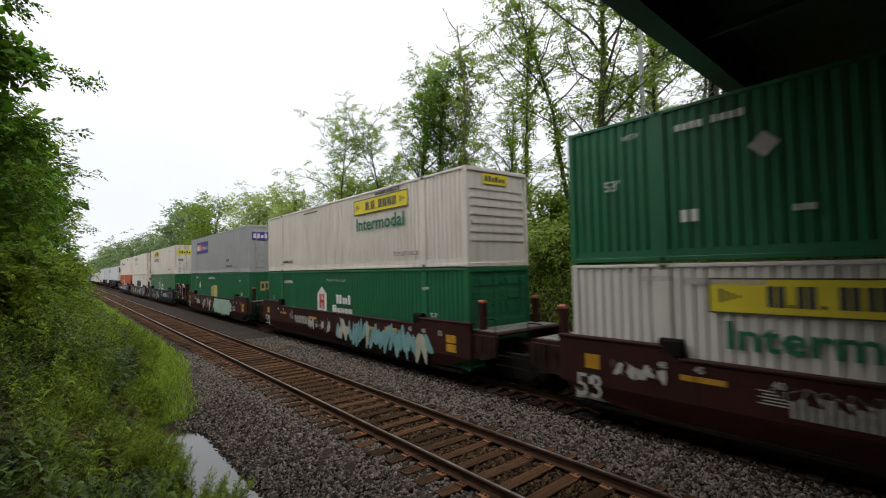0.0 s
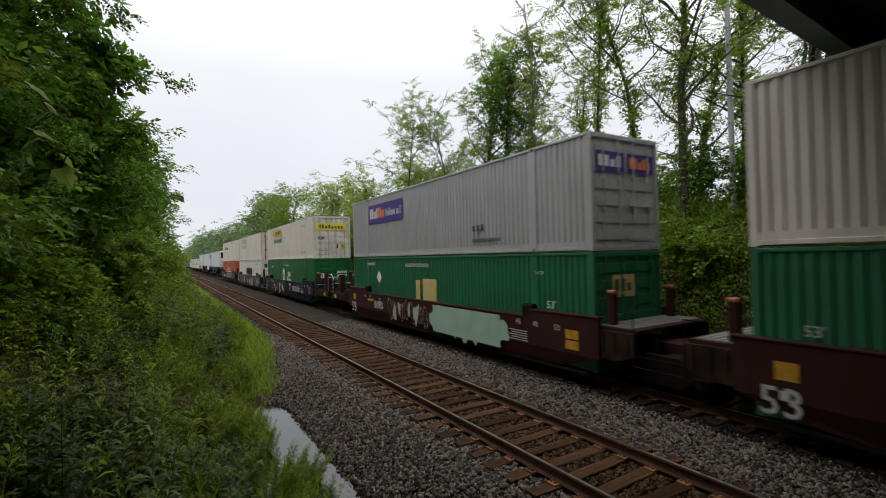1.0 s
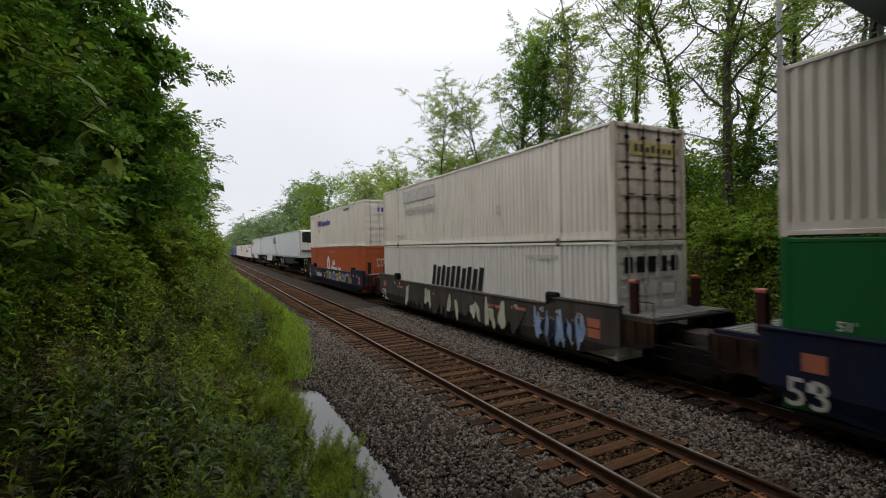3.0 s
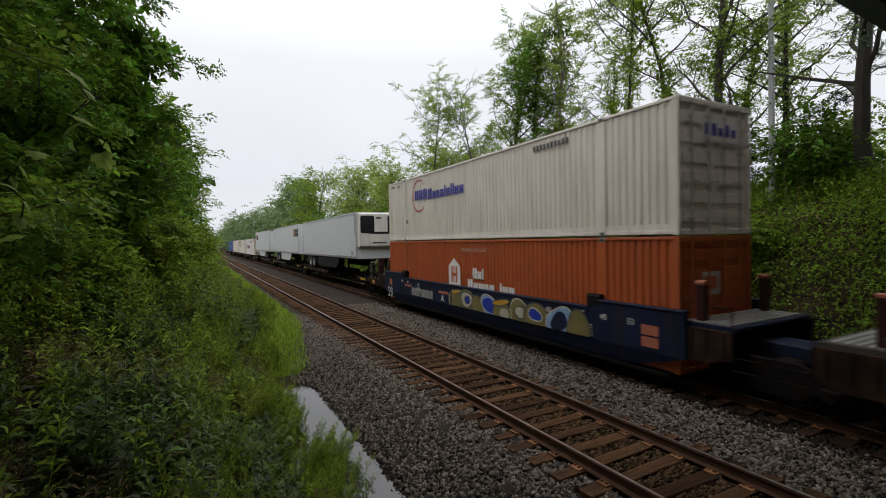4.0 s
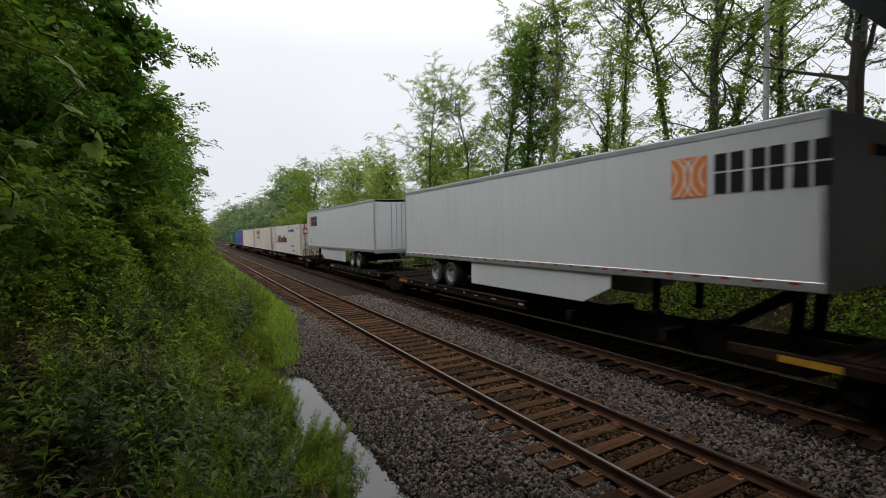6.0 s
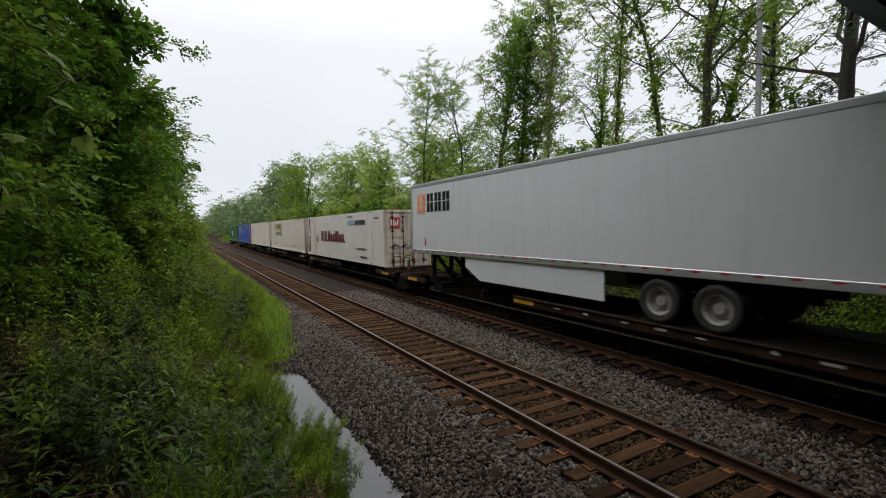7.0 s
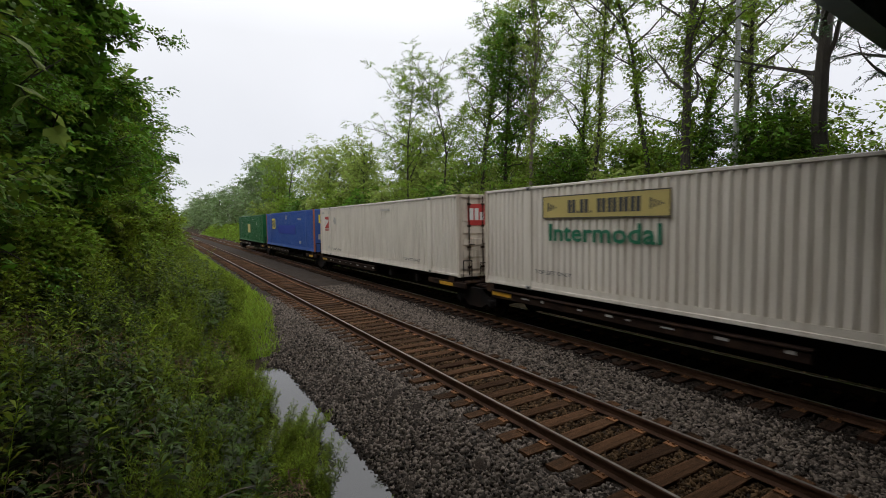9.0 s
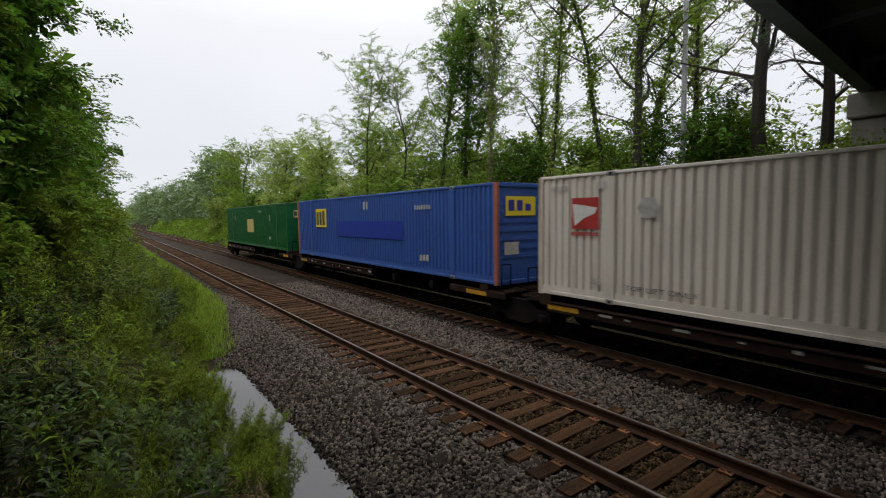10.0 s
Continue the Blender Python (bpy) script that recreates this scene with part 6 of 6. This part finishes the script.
def vine_sprig(eye_way, far, size, seed, n):
    """A hanging vine shoot with broad lobed leaves."""
    rng = random.Random(seed)
    root = thing("hanging_vine", "bright green vine shoot with broad leaves hanging from a tree", "vine")
    at = Vector((0, 0, 3.12)) + Vector(eye_way).normalized() * far
    stem, last = Geo(), at + Vector((-1.1, 0.6, 0.9))
    knots = []
    for k in range(n):
        p = at + Vector((rng.uniform(-0.12, 0.12), rng.uniform(-0.1, 0.1), 0.42 - 0.75 * k / n))
        stem.tube(last, p, 0.006, 0.005, 5)
        knots.append(p)
        last = p
    part("stem", stem, M["bark"], root)
    outline = [(0, 0), (0.34, -0.06), (0.5, 0.2), (0.36, 0.34), (0.42, 0.62), (0.2, 0.66), (0, 1.0), (-0.2, 0.66), (-0.42, 0.62), (-0.36, 0.34), (-0.5, 0.2), (-0.34, -0.06)]
    for p in knots:
        m = Euler((radians(rng.uniform(-70, -15)), radians(rng.uniform(-35, 35)), rng.uniform(0, 6.28))).to_matrix()
        sc = size * rng.uniform(0.7, 1.15)
        v = [p + m @ Vector((a * sc, b * sc, -0.18 * abs(a) * sc - 0.12 * b * b * sc)) for a, b in outline] + [p + m @ Vector((0, 0.4 * sc, 0.04 * sc))]
        part("leaf", Geo().add(v, [(i, (i + 1) % 12, 12) for i in range(12)]), M["leaf_light"], root)


vine_sprig((-0.162, 1.0, 0.21), 5.0, 0.20, 3, 7)
vine_sprig((-0.25, 1.0, 0.07), 4.6, 0.15, 6, 6)


# trees behind the train
RIGHT = [
    # x, y, height, spread, leaf, leaves, bare, limbs, trunk radius, start
    (16.0, 31.5, 12.4, 3.6, "leaf_mid", 4200, 0.25, 13, 0.12, 0.35), (17.5, 29.0, 12.0, 3.0, "leaf_mid", 3800, 0.3, 11, 0.11, 0.35),
    (16.2, 22.3, 15.8, 2.6, "leaf_mid", 7500, 0.0, 20, 0.16, 0.30), (16.8, 20.8, 14.2, 2.0, "leaf_dark", 4500, 0.1, 14, 0.12, 0.25),
    (16.5, 18.2, 16.5, 1.9, "leaf_light", 1500, 0.7, 18, 0.13, 0.35), (17.0, 14.8, 16.0, 2.8, "leaf_light", 2600, 0.35, 12, 0.10, 0.55),
    (18.0, 12.6, 16.5, 3.0, "leaf_mid", 3800, 0.3, 14, 0.12, 0.4), (17.6, 10.6, 17.0, 3.6, "leaf_mid", 8500, 0.1, 20, 0.20, 0.25),
    (20.0, 9.6, 15.0, 3.2, "leaf_light", 5200, 0.1, 16, 0.14, 0.25), (19.5, 6.9, 17.0, 3.4, "leaf_pine", 9500, 0.05, 22, 0.26, 0.18),
    (22.5, 5.8, 15.0, 3.2, "leaf_pine", 6500, 0.1, 18, 0.24, 0.2), (23.0, 13.0, 14.0, 3.4, "leaf_mid", 5000, 0.1, 14, 0.14, 0.2),
    (22.0, 20.0, 13.0, 3.4, "leaf_mid", 5000, 0.1, 14, 0.14, 0.2), (23.0, 28.0, 12.0, 3.6, "leaf_mid", 5000, 0.1, 14, 0.14, 0.2),
    (19.0, 37.0, 10.5, 3.0, "leaf_light", 4200, 0.1, 13, 0.12, 0.2), (17.0, 43.0, 9.5, 2.8, "leaf_light", 4200, 0.1, 13, 0.12, 0.15),
    (20.0, 50.0, 11.0, 3.4, "leaf_light", 4200, 0.15, 13, 0.14, 0.2), (18.0, 58.0, 11.5, 3.4, "leaf_light", 4200, 0.1, 13, 0.14, 0.2),
    (19.0, 67.0, 13.5, 4.0, "leaf_light", 4600, 0.05, 15, 0.16, 0.2), (17.0, 76.0, 14.0, 4.2, "leaf_mid", 4600, 0.05, 15, 0.16, 0.2),
    (18.0, 87.0, 14.5, 4.4, "leaf_mid", 4600, 0.05, 15, 0.16, 0.2), (26.0, 40.0, 12.0, 4.0, "leaf_mid", 4200, 0.05, 14, 0.16, 0.15)]
for i, (x, y, h, r, leaf, n, bare, limbs, tr, st) in enumerate(RIGHT):
    h -= (1.3 if y > 36 else (1.4 if 11 < y < 24 else 0)) + float(bank_rise(x, y))
    build_tree("slender_tree", {"leaf_mid": "slender green tree behind the tracks", "leaf_dark": "dense dark green vine-clad tree behind the tracks",
                                "leaf_light": "thin yellow-green tree with sparse leaves behind the tracks", "leaf_pine": "dark evergreen with a stout trunk behind the tracks"}[leaf],
               x, y, h, r * (1.2 if y < 24 else 1.0), 300 + i, leaf, int(n * (1.05 if y < 16 else 1.4)), (0.14 if leaf == "leaf_pine" else 0.2) if y < 35 else 0.28, tr, st, limbs, (0.03, 0), (0.28 if y < 16 else 0.36) if y < 35 else 0.6, bare, 0.3, 0.9, group="trees behind the tracks",
               pinnate=y < 35 and leaf != "leaf_dark", vine=1500 if y < 24 and leaf != "leaf_pine" else 0, bark="deadwood" if bare > 0.5 else "bark")
RBUSH = [(15.6, 9.0, 1.2), (16.4, 12.5, 1.5), (15.4, 15.6, 1.3), (15.9, 19.0, 2.2), (15.3, 22.0, 3.2), (15.5, 25.5, 3.8), (15.2, 29.5, 4.0), (15.5, 34.0, 4.2), (15.3, 39.0, 4.2),
         (15.6, 45.0, 4.4), (15.2, 52.0, 4.6), (15.4, 60.0, 5.0), (15.2, 70.0, 5.2), (15.0, 82.0, 5.5), (18.2, 17.2, 2.4), (17.2, 24.0, 4.4), (18.0, 31.0, 5.0), (20.5, 12.0, 2.4),
         (19.5, 20.5, 3.4), (20.5, 27.0, 4.6), (19.0, 8.2, 2.0), (21.8, 9.0, 2.6)]
for i, (x, y, h) in enumerate(RBUSH):
    build_tree("bush", "tangled green bush beside the far track", x, y, h, min(1.9, 0.55 * h + 0.4), 500 + i, ("leaf_mid", "leaf_light", "leaf_dark")[i % 3], 3600, 0.2 if y < 30 else 0.32, 0.05, 0.05, 14,
               (0, 0), 0.42, narrow=0.2, upward=0.5, category="bush", group="bushes behind the tracks")

BEHIND = [(25, 18, 6), (26, 24, 9), (24, 33, 9), (27, 30, 10), (22, 41, 8.5), (25, 47, 10), (23, 56, 10), (24, 66, 11), (25, 78, 12), (30, 12, 6), (29, 5, 7)]
for i, (x, y, h) in enumerate(BEHIND):
    build_tree("background_tree", "bushy green tree in the wood behind the tracks", x, y, h * (0.62 if y < 45 else 0.85) - 0.6 * float(bank_rise(x, y)), 3.0, 600 + i, ("leaf_mid", "leaf_light", "leaf_dark")[i % 3], 5200, 0.34, 0.13, 0.06, 18,
               (0, 0), 0.55, narrow=0.2, upward=0.6, group="trees behind the tracks")

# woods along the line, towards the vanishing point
BASES = [build_tree("distant_tree", "rounded green tree along the line with haze in its leaf colour", 19.0 + 2 * k, 100.0 + 9 * k, 15.0 + k, 5.0, 700 + k, "distance", 2600, 0.68, 0.2, 0.08, 12,
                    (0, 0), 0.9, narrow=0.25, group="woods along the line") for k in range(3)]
rnd = random.Random(5)
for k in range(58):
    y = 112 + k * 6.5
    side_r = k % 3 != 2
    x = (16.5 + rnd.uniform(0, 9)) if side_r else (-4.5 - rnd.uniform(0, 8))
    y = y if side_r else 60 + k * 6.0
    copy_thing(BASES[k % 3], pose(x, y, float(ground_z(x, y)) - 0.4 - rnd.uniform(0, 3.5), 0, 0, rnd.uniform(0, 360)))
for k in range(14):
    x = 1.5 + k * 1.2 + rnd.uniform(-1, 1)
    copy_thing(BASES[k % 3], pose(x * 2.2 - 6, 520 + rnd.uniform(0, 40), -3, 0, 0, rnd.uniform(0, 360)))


def build_weeds(name, label, mat, seed, n, tall, per, leaf_len, wide, lift, reach, band, dense):
    """Weeds on the near bank in uneven patches: leaves wind round upright stems, longest at mid-height."""
    rng = np.random.default_rng(seed)
    y = 2.0 + reach * rng.random(n) ** 1.5
    foot = 1.66 + 1.2 * smooth(12, 24, y)
    x = foot - band[0] - rng.random(n) ** 1.25 * (band[1] - band[0])
    patch = np.array([0.8 * noise.noise((a * 0.55 + seed, b * 0.5, 0.0)) + 0.7 * noise.noise((a * 1.5, b * 1.2, seed + 0.3)) for a, b in zip(x, y)])
    keep = rng.random(n) < np.clip(dense + 2.2 * patch, 0.0, 1) * np.where(foot - x > 0.9, 0.2 + 0.8 * smooth(3.5, 9.0, y), 1.0) * (smooth(4.5, 10.0, y) if tall > 1.2 else 1.0)
    x, y, foot, patch = x[keep], y[keep], foot[keep], patch[keep]
    n = len(x)
    z = ground_z(x, y)
    h = tall * rng.uniform(0.6, 1.15, n) * np.clip(0.85 + 1.1 * patch, 0.35, 1.45) * (0.55 + 0.5 * np.clip((foot - x) / 1.6, 0, 1))
    tilt = rng.normal(0, 0.16, (n, 2)) + np.stack([0.25 * np.exp(-1.2 * (foot - x)), np.zeros(n)], -1)
    base = np.stack([x, y, z - 0.05], -1)
    top = base + np.stack([tilt[:, 0] * h, tilt[:, 1] * h, h], -1)
    a = rng.uniform(0, 6.28, n)
    o = np.stack([np.cos(a), np.sin(a), 0 * a], -1) * 0.006
    verts = [np.stack([base - o, base + o, top + o * 0.3, top - o * 0.3], 1).reshape(-1, 3)]
    faces = [np.arange(4 * n).reshape(n, 4)]
    t = np.clip((0.22 + 0.78 * (np.arange(per) + 0.5) / per)[None] + rng.normal(0, 0.03, (n, per)), 0.1, 1.0)
    turn = a[:, None] + np.arange(per)[None] * 2.4 + rng.normal(0, 0.3, (n, per))
    rise = lift * (0.3 + 0.9 * t) + rng.normal(0, 0.2, (n, per))
    way = np.stack([np.cos(turn), np.sin(turn), rise], -1)
    way /= np.linalg.norm(way, axis=2)[..., None]
    c = base[:, None] + (top - base)[:, None] * t[..., None]
    ln = (leaf_len * (0.45 + 1.5 * (1 - t) * t * 2) * rng.uniform(0.75, 1.3, (n, 1)) * (1 + 0.012 * y[:, None]) * rng.uniform(0.75, 1.2, (n, per)))[..., None]
    across = np.stack([-np.sin(turn), np.cos(turn), rng.normal(0, 0.35, (n, per))], -1)
    mid = c + way * ln * 0.5 + np.array((0, 0, 1.0)) * ln * 0.07
    tip = c + way * ln - np.array((0, 0, 1.0)) * ln * 0.18
    verts.append(np.stack([c, mid + across * ln * wide, tip, mid - across * ln * wide], 2).reshape(-1, 3))
    faces.append(np.arange(4 * n * per).reshape(-1, 4) + 4 * n)
    me = raw_mesh(name, np.concatenate(verts), np.concatenate(faces), M[mat])
    tagged(new(name, me), label, "weeds", kind="stuff")


build_weeds("feathery_weeds", "soft feathery green weeds leaning over the ditch", "weed", 11, 4600, 1.0, 64, 0.10, 0.06, 0.9, 30, (-0.15, 2.1), 0.42)
build_weeds("broad_leaf_weeds", "leafy green weeds in patches on the bank", "weed_b", 14, 6600, 1.05, 26, 0.17, 0.12, 0.55, 42, (0.6, 7.0), 0.30)
build_weeds("tall_weeds", "tall leafy stalks standing above the other weeds", "weed", 23, 3000, 1.45, 40, 0.15, 0.10, 0.6, 40, (1.2, 7.0), 0.18)
build_weeds("low_weeds", "low weeds covering the bank, coloured dark as if shaded by taller stalks", "low_weed", 29, 3000, 0.45, 16, 0.16, 0.17, 0.5, 40, (0.1, 6.0), 0.42)
build_weeds("dry_weeds", "dry brown stalks among the weeds on the bank", "dry", 17, 3600, 0.75, 10, 0.15, 0.06, 0.4, 12, (0.2, 5.5), 0.28)
build_weeds("ditch_weeds", "feathery sprigs standing in the ditch water", "weed", 37, 420, 0.95, 60, 0.10, 0.06, 0.8, 8, (-0.6, 0.1), 0.35)


def build_far_bank():
    """Undergrowth on the slope behind the train."""
    rng = np.random.default_rng(19)
    n = 52000
    y = 1.0 + 190 * rng.random(n) ** 2.0
    x = 13.0 + 7.0 * rng.random(n)
    patch = np.array([noise.noise((a * 0.5, b * 0.35, 2.0)) for a, b in zip(x, y)])
    keep = rng.random(n) < np.clip(0.35 + 1.5 * patch + 0.15 * (x - 12.5), 0.05, 1)
    x, y = x[keep], y[keep]
    n = len(x)
    close = y < 32
    h = (0.15 + rng.random(n) ** 1.5) * (0.30 + 0.10 * (x - 12.3))
    c = np.stack([x, y, ground_z(x, y) + 0.5 * h], -1)
    for name, pick, per, size, mat_name in (("undergrowth", close, 9, 0.105, "leaf_mid"), ("far_undergrowth", ~close, 3, 0.13, "leaf_mid")):
        k = int(pick.sum())
        off = rng.normal(0, 1, (k, per, 3)) * (0.16, 0.16, 0.10) * (1 + h[pick])[:, None, None]
        far = np.repeat(1 + y[pick] / 40, per)[:, None]
        v, f = leaf_cloud((c[pick][:, None] + off).reshape(-1, 3), size * far, 0.30 * size * far, rng, 0.1)
        tagged(new(name, raw_mesh(name, v, f, M[mat_name])), "low green undergrowth on the bank behind the train", "undergrowth", kind="stuff")
    m = 1500
    x, y = 12.6 + 5 * rng.random(m), 1 + 40 * rng.random(m)
    p = np.stack([x, y, ground_z(x, y) + 0.05], -1)
    d = rng.normal(0, 1, (m, 3)) * (1, 1, 0.5)
    v, f = leaf_cloud(p, rng.uniform(0.3, 1.4, (m, 1)), 0.02, rng, 0.0, d)
    tagged(new("fallen_twigs", raw_mesh("fallen_twigs", v, f, M["dry"])), "dry fallen twigs on the bank behind the train", "twigs", kind="stuff")


build_far_bank()


def build_grass():
    rng = np.random.default_rng(12)
    n = 26000
    y = 15.0 + 61 * rng.random(n) ** 1.7
    y = y + 1.6 * np.clip(rng.normal(0, 1, n), -0.6, 2) * (y < 17)
    left = 1.6 + 0.9 * smooth(12, 24, y)
    right = 2.9 + 0.95 * smooth(13, 22, y)
    x = left + (right - left) * rng.random(n) - 0.5 * rng.random(n) ** 2
    z = ground_z(x, y)
    h = rng.uniform(0.07, 0.30, n) * (0.6 + 0.8 * rng.random(n))
    a = rng.uniform(0, 6.28, n)
    o = np.stack([np.cos(a), np.sin(a), 0 * a], -1) * (0.006 + 0.0004 * y)[:, None]
    b = np.stack([x, y, z - 0.03], -1)
    bend = rng.normal(0, 0.35, (n, 2)) * h[:, None]
    m = b + np.stack([bend[:, 0] * 0.4, bend[:, 1] * 0.4, h * 0.6], -1)
    t = b + np.stack([bend[:, 0] * 1.2, bend[:, 1] * 1.2, h], -1)
    v = np.stack([b - o, b + o, m + o * 0.8, m - o * 0.8, t], 1).reshape(-1, 3)
    i = np.arange(n) * 5
    quad = np.stack([i, i + 1, i + 2, i + 3], -1)
    tri = np.stack([i + 3, i + 2, i + 4], -1)
    me = bpy.data.meshes.new("grass")
    me.from_pydata(v.tolist(), [], quad.tolist() + tri.tolist())
    me.materials.append(M["grass"])
    tagged(new("grass", me), "bright yellow-green grass strip beside the ballast", "grass", kind="stuff")


build_grass()


def build_stones():
    rng = np.random.default_rng(13)
    zones = [(2.3, 4.4, 3.2, 22.0, 950), (4.3, 6.9, 1.5, 18.0, 650), (6.7, 8.9, 0.5, 24.0, 650), (8.8, 11.4, 2.0, 20.0, 120)]
    pts = []
    for x0, x1, y0, y1, dens in zones:
        n = int((x1 - x0) * (y1 - y0) * dens)
        x, y = rng.uniform(x0, x1, n), y0 + (y1 - y0) * rng.random(n) ** 1.25
        pts.append(np.stack([x, y], -1))
    p = np.concatenate(pts)
    tie = np.abs((p[:, 1] + 3.0 + 0.2475) % 0.495 - 0.2475) < 0.135
    on_tie = tie & (((p[:, 0] > NEAR_X - 1.36) & (p[:, 0] < NEAR_X + 1.36)) | ((p[:, 0] > TRAIN_X - 1.36) & (p[:, 0] < TRAIN_X + 1.36)))
    rail = np.minimum.reduce([np.abs(p[:, 0] - q) for q in (NEAR_X - 0.755, NEAR_X + 0.755, TRAIN_X - 0.755, TRAIN_X + 0.755)]) < 0.1
    p = p[~(on_tie & (rng.random(len(p)) < 0.93)) & ~rail]
    z = ground_z(p[:, 0], p[:, 1])
    keep = z > -1.0
    p, z = p[keep], z[keep]
    n = len(p)
    cube = np.array([(x, y, q) for q in (-1, 1) for y in (-1, 1) for x in (-1, 1)], float)
    size = rng.uniform(0.011, 0.029, (n, 1, 1)) * (0.7 + 0.6 * rng.random((n, 1, 3)))
    v = cube[None] * (0.5 + 0.9 * rng.random((n, 8, 3))) * size
    q = rng.normal(0, 1, (n, 4))
    q /= np.linalg.norm(q, axis=1)[:, None]
    w, a, b, c = q.T
    rot = np.stack([np.stack([1 - 2 * (b * b + c * c), 2 * (a * b - c * w), 2 * (a * c + b * w)], -1),
                    np.stack([2 * (a * b + c * w), 1 - 2 * (a * a + c * c), 2 * (b * c - a * w)], -1),
                    np.stack([2 * (a * c - b * w), 2 * (b * c + a * w), 1 - 2 * (a * a + b * b)], -1)], 1)
    v = np.einsum("nij,nkj->nki", rot, v) + np.concatenate([p, (z + rng.uniform(-0.005, 0.022, n))[:, None]], 1)[:, None]
    quads = np.array([(0, 2, 3, 1), (4, 5, 7, 6), (0, 1, 5, 4), (2, 6, 7, 3), (0, 4, 6, 2), (1, 3, 7, 5)])
    # dark stones paint the shade by the train; those low in the ditch are wet
    shaded_wet = (p[:, 0] + rng.normal(0, 0.15, n) > TRAIN_X - 1.5) | (z + rng.normal(0, 0.03, n) < -0.87)
    between = (p[:, 0] > NEAR_X - 0.72 + 0.1 * rng.normal(0, 1, n)) & (p[:, 0] < NEAR_X + 0.85 + 0.15 * rng.normal(0, 1, n))
    for name, pick, mat, label in (("rusty_ballast_stones", between & ~shaded_wet, "rusty_stone", "rust-stained brown ballast between the rails"),
                                   ("ballast_stones", ~shaded_wet & ~between, "stone", "grey-brown crushed ballast stones around the tracks"),
                                   ("oily_ballast_stones", shaded_wet, "shaded_wet", "ballast stones coloured dark for the shade under the train, and wet ones by the puddle")):
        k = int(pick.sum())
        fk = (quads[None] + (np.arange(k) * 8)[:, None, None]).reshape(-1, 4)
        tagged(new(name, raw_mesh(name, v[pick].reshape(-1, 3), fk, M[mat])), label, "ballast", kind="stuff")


build_stones()

# sticks and twigs
def stick(name, label, p, q, r, sag=0.05):
    g, last = Geo(), None
    for i in range(7):
        t = i / 6
        k = [p[j] + (q[j] - p[j]) * t for j in range(3)]
        k[2] += sag * math.sin(math.pi * t)
        if last:
            g.tube(last, k, r * (1.1 - 0.6 * t), r * (1.0 - 0.6 * t), 6)
        last = k
    solid(name, g, M["deadwood"], label, "stick")


stick("dead_branch", "thin pale dead branch lying over the weeds", (0.05, 4.3, 0.62), (0.75, 5.1, 0.35), 0.010, 0.08)
rnd = random.Random(8)
for k in range(16):
    x, y, a, ln = rnd.uniform(2.9, 4.2), rnd.uniform(4.2, 12), rnd.uniform(0, 6.3), rnd.uniform(0.12, 0.4)
    z = float(ground_z(x, y)) + 0.045
    x2, y2 = x + ln * math.cos(a), y + ln * math.sin(a)
    stick("twig", "dry twig lying on the ballast", (x, y, z), (x2, y2, float(ground_z(x2, y2)) + 0.045), 0.006, 0.015)

# a pale pole among the trees
pole = Geo().tube((18.4, 9.2, 3.2), (18.4, 9.2, 21.0), 0.1, 0.08, 10)
pole.tube((18.4, 9.2, 3.2), (18.4, 9.2, 4.8), 0.22, 0.2, 10)
solid("utility_pole", pole, M["pole"], "tall pale metal pole standing among the trees", "pole")

build_ties(near_track, NEAR_X, 400, 190, 21, TIE_MESHES)
build_ties(train_track, TRAIN_X, 400, 110, 22, SHADED_TIES)


def motions():
    """The whole train rolls towards the camera at an even speed."""
    for ob, y, z in MOVING:
        walk(ob, [(t, pose(TRAIN_X, y - SPEED * t, z)) for t in (0.0, 2.5, 5.0, 7.5, 10.0)])


motions()
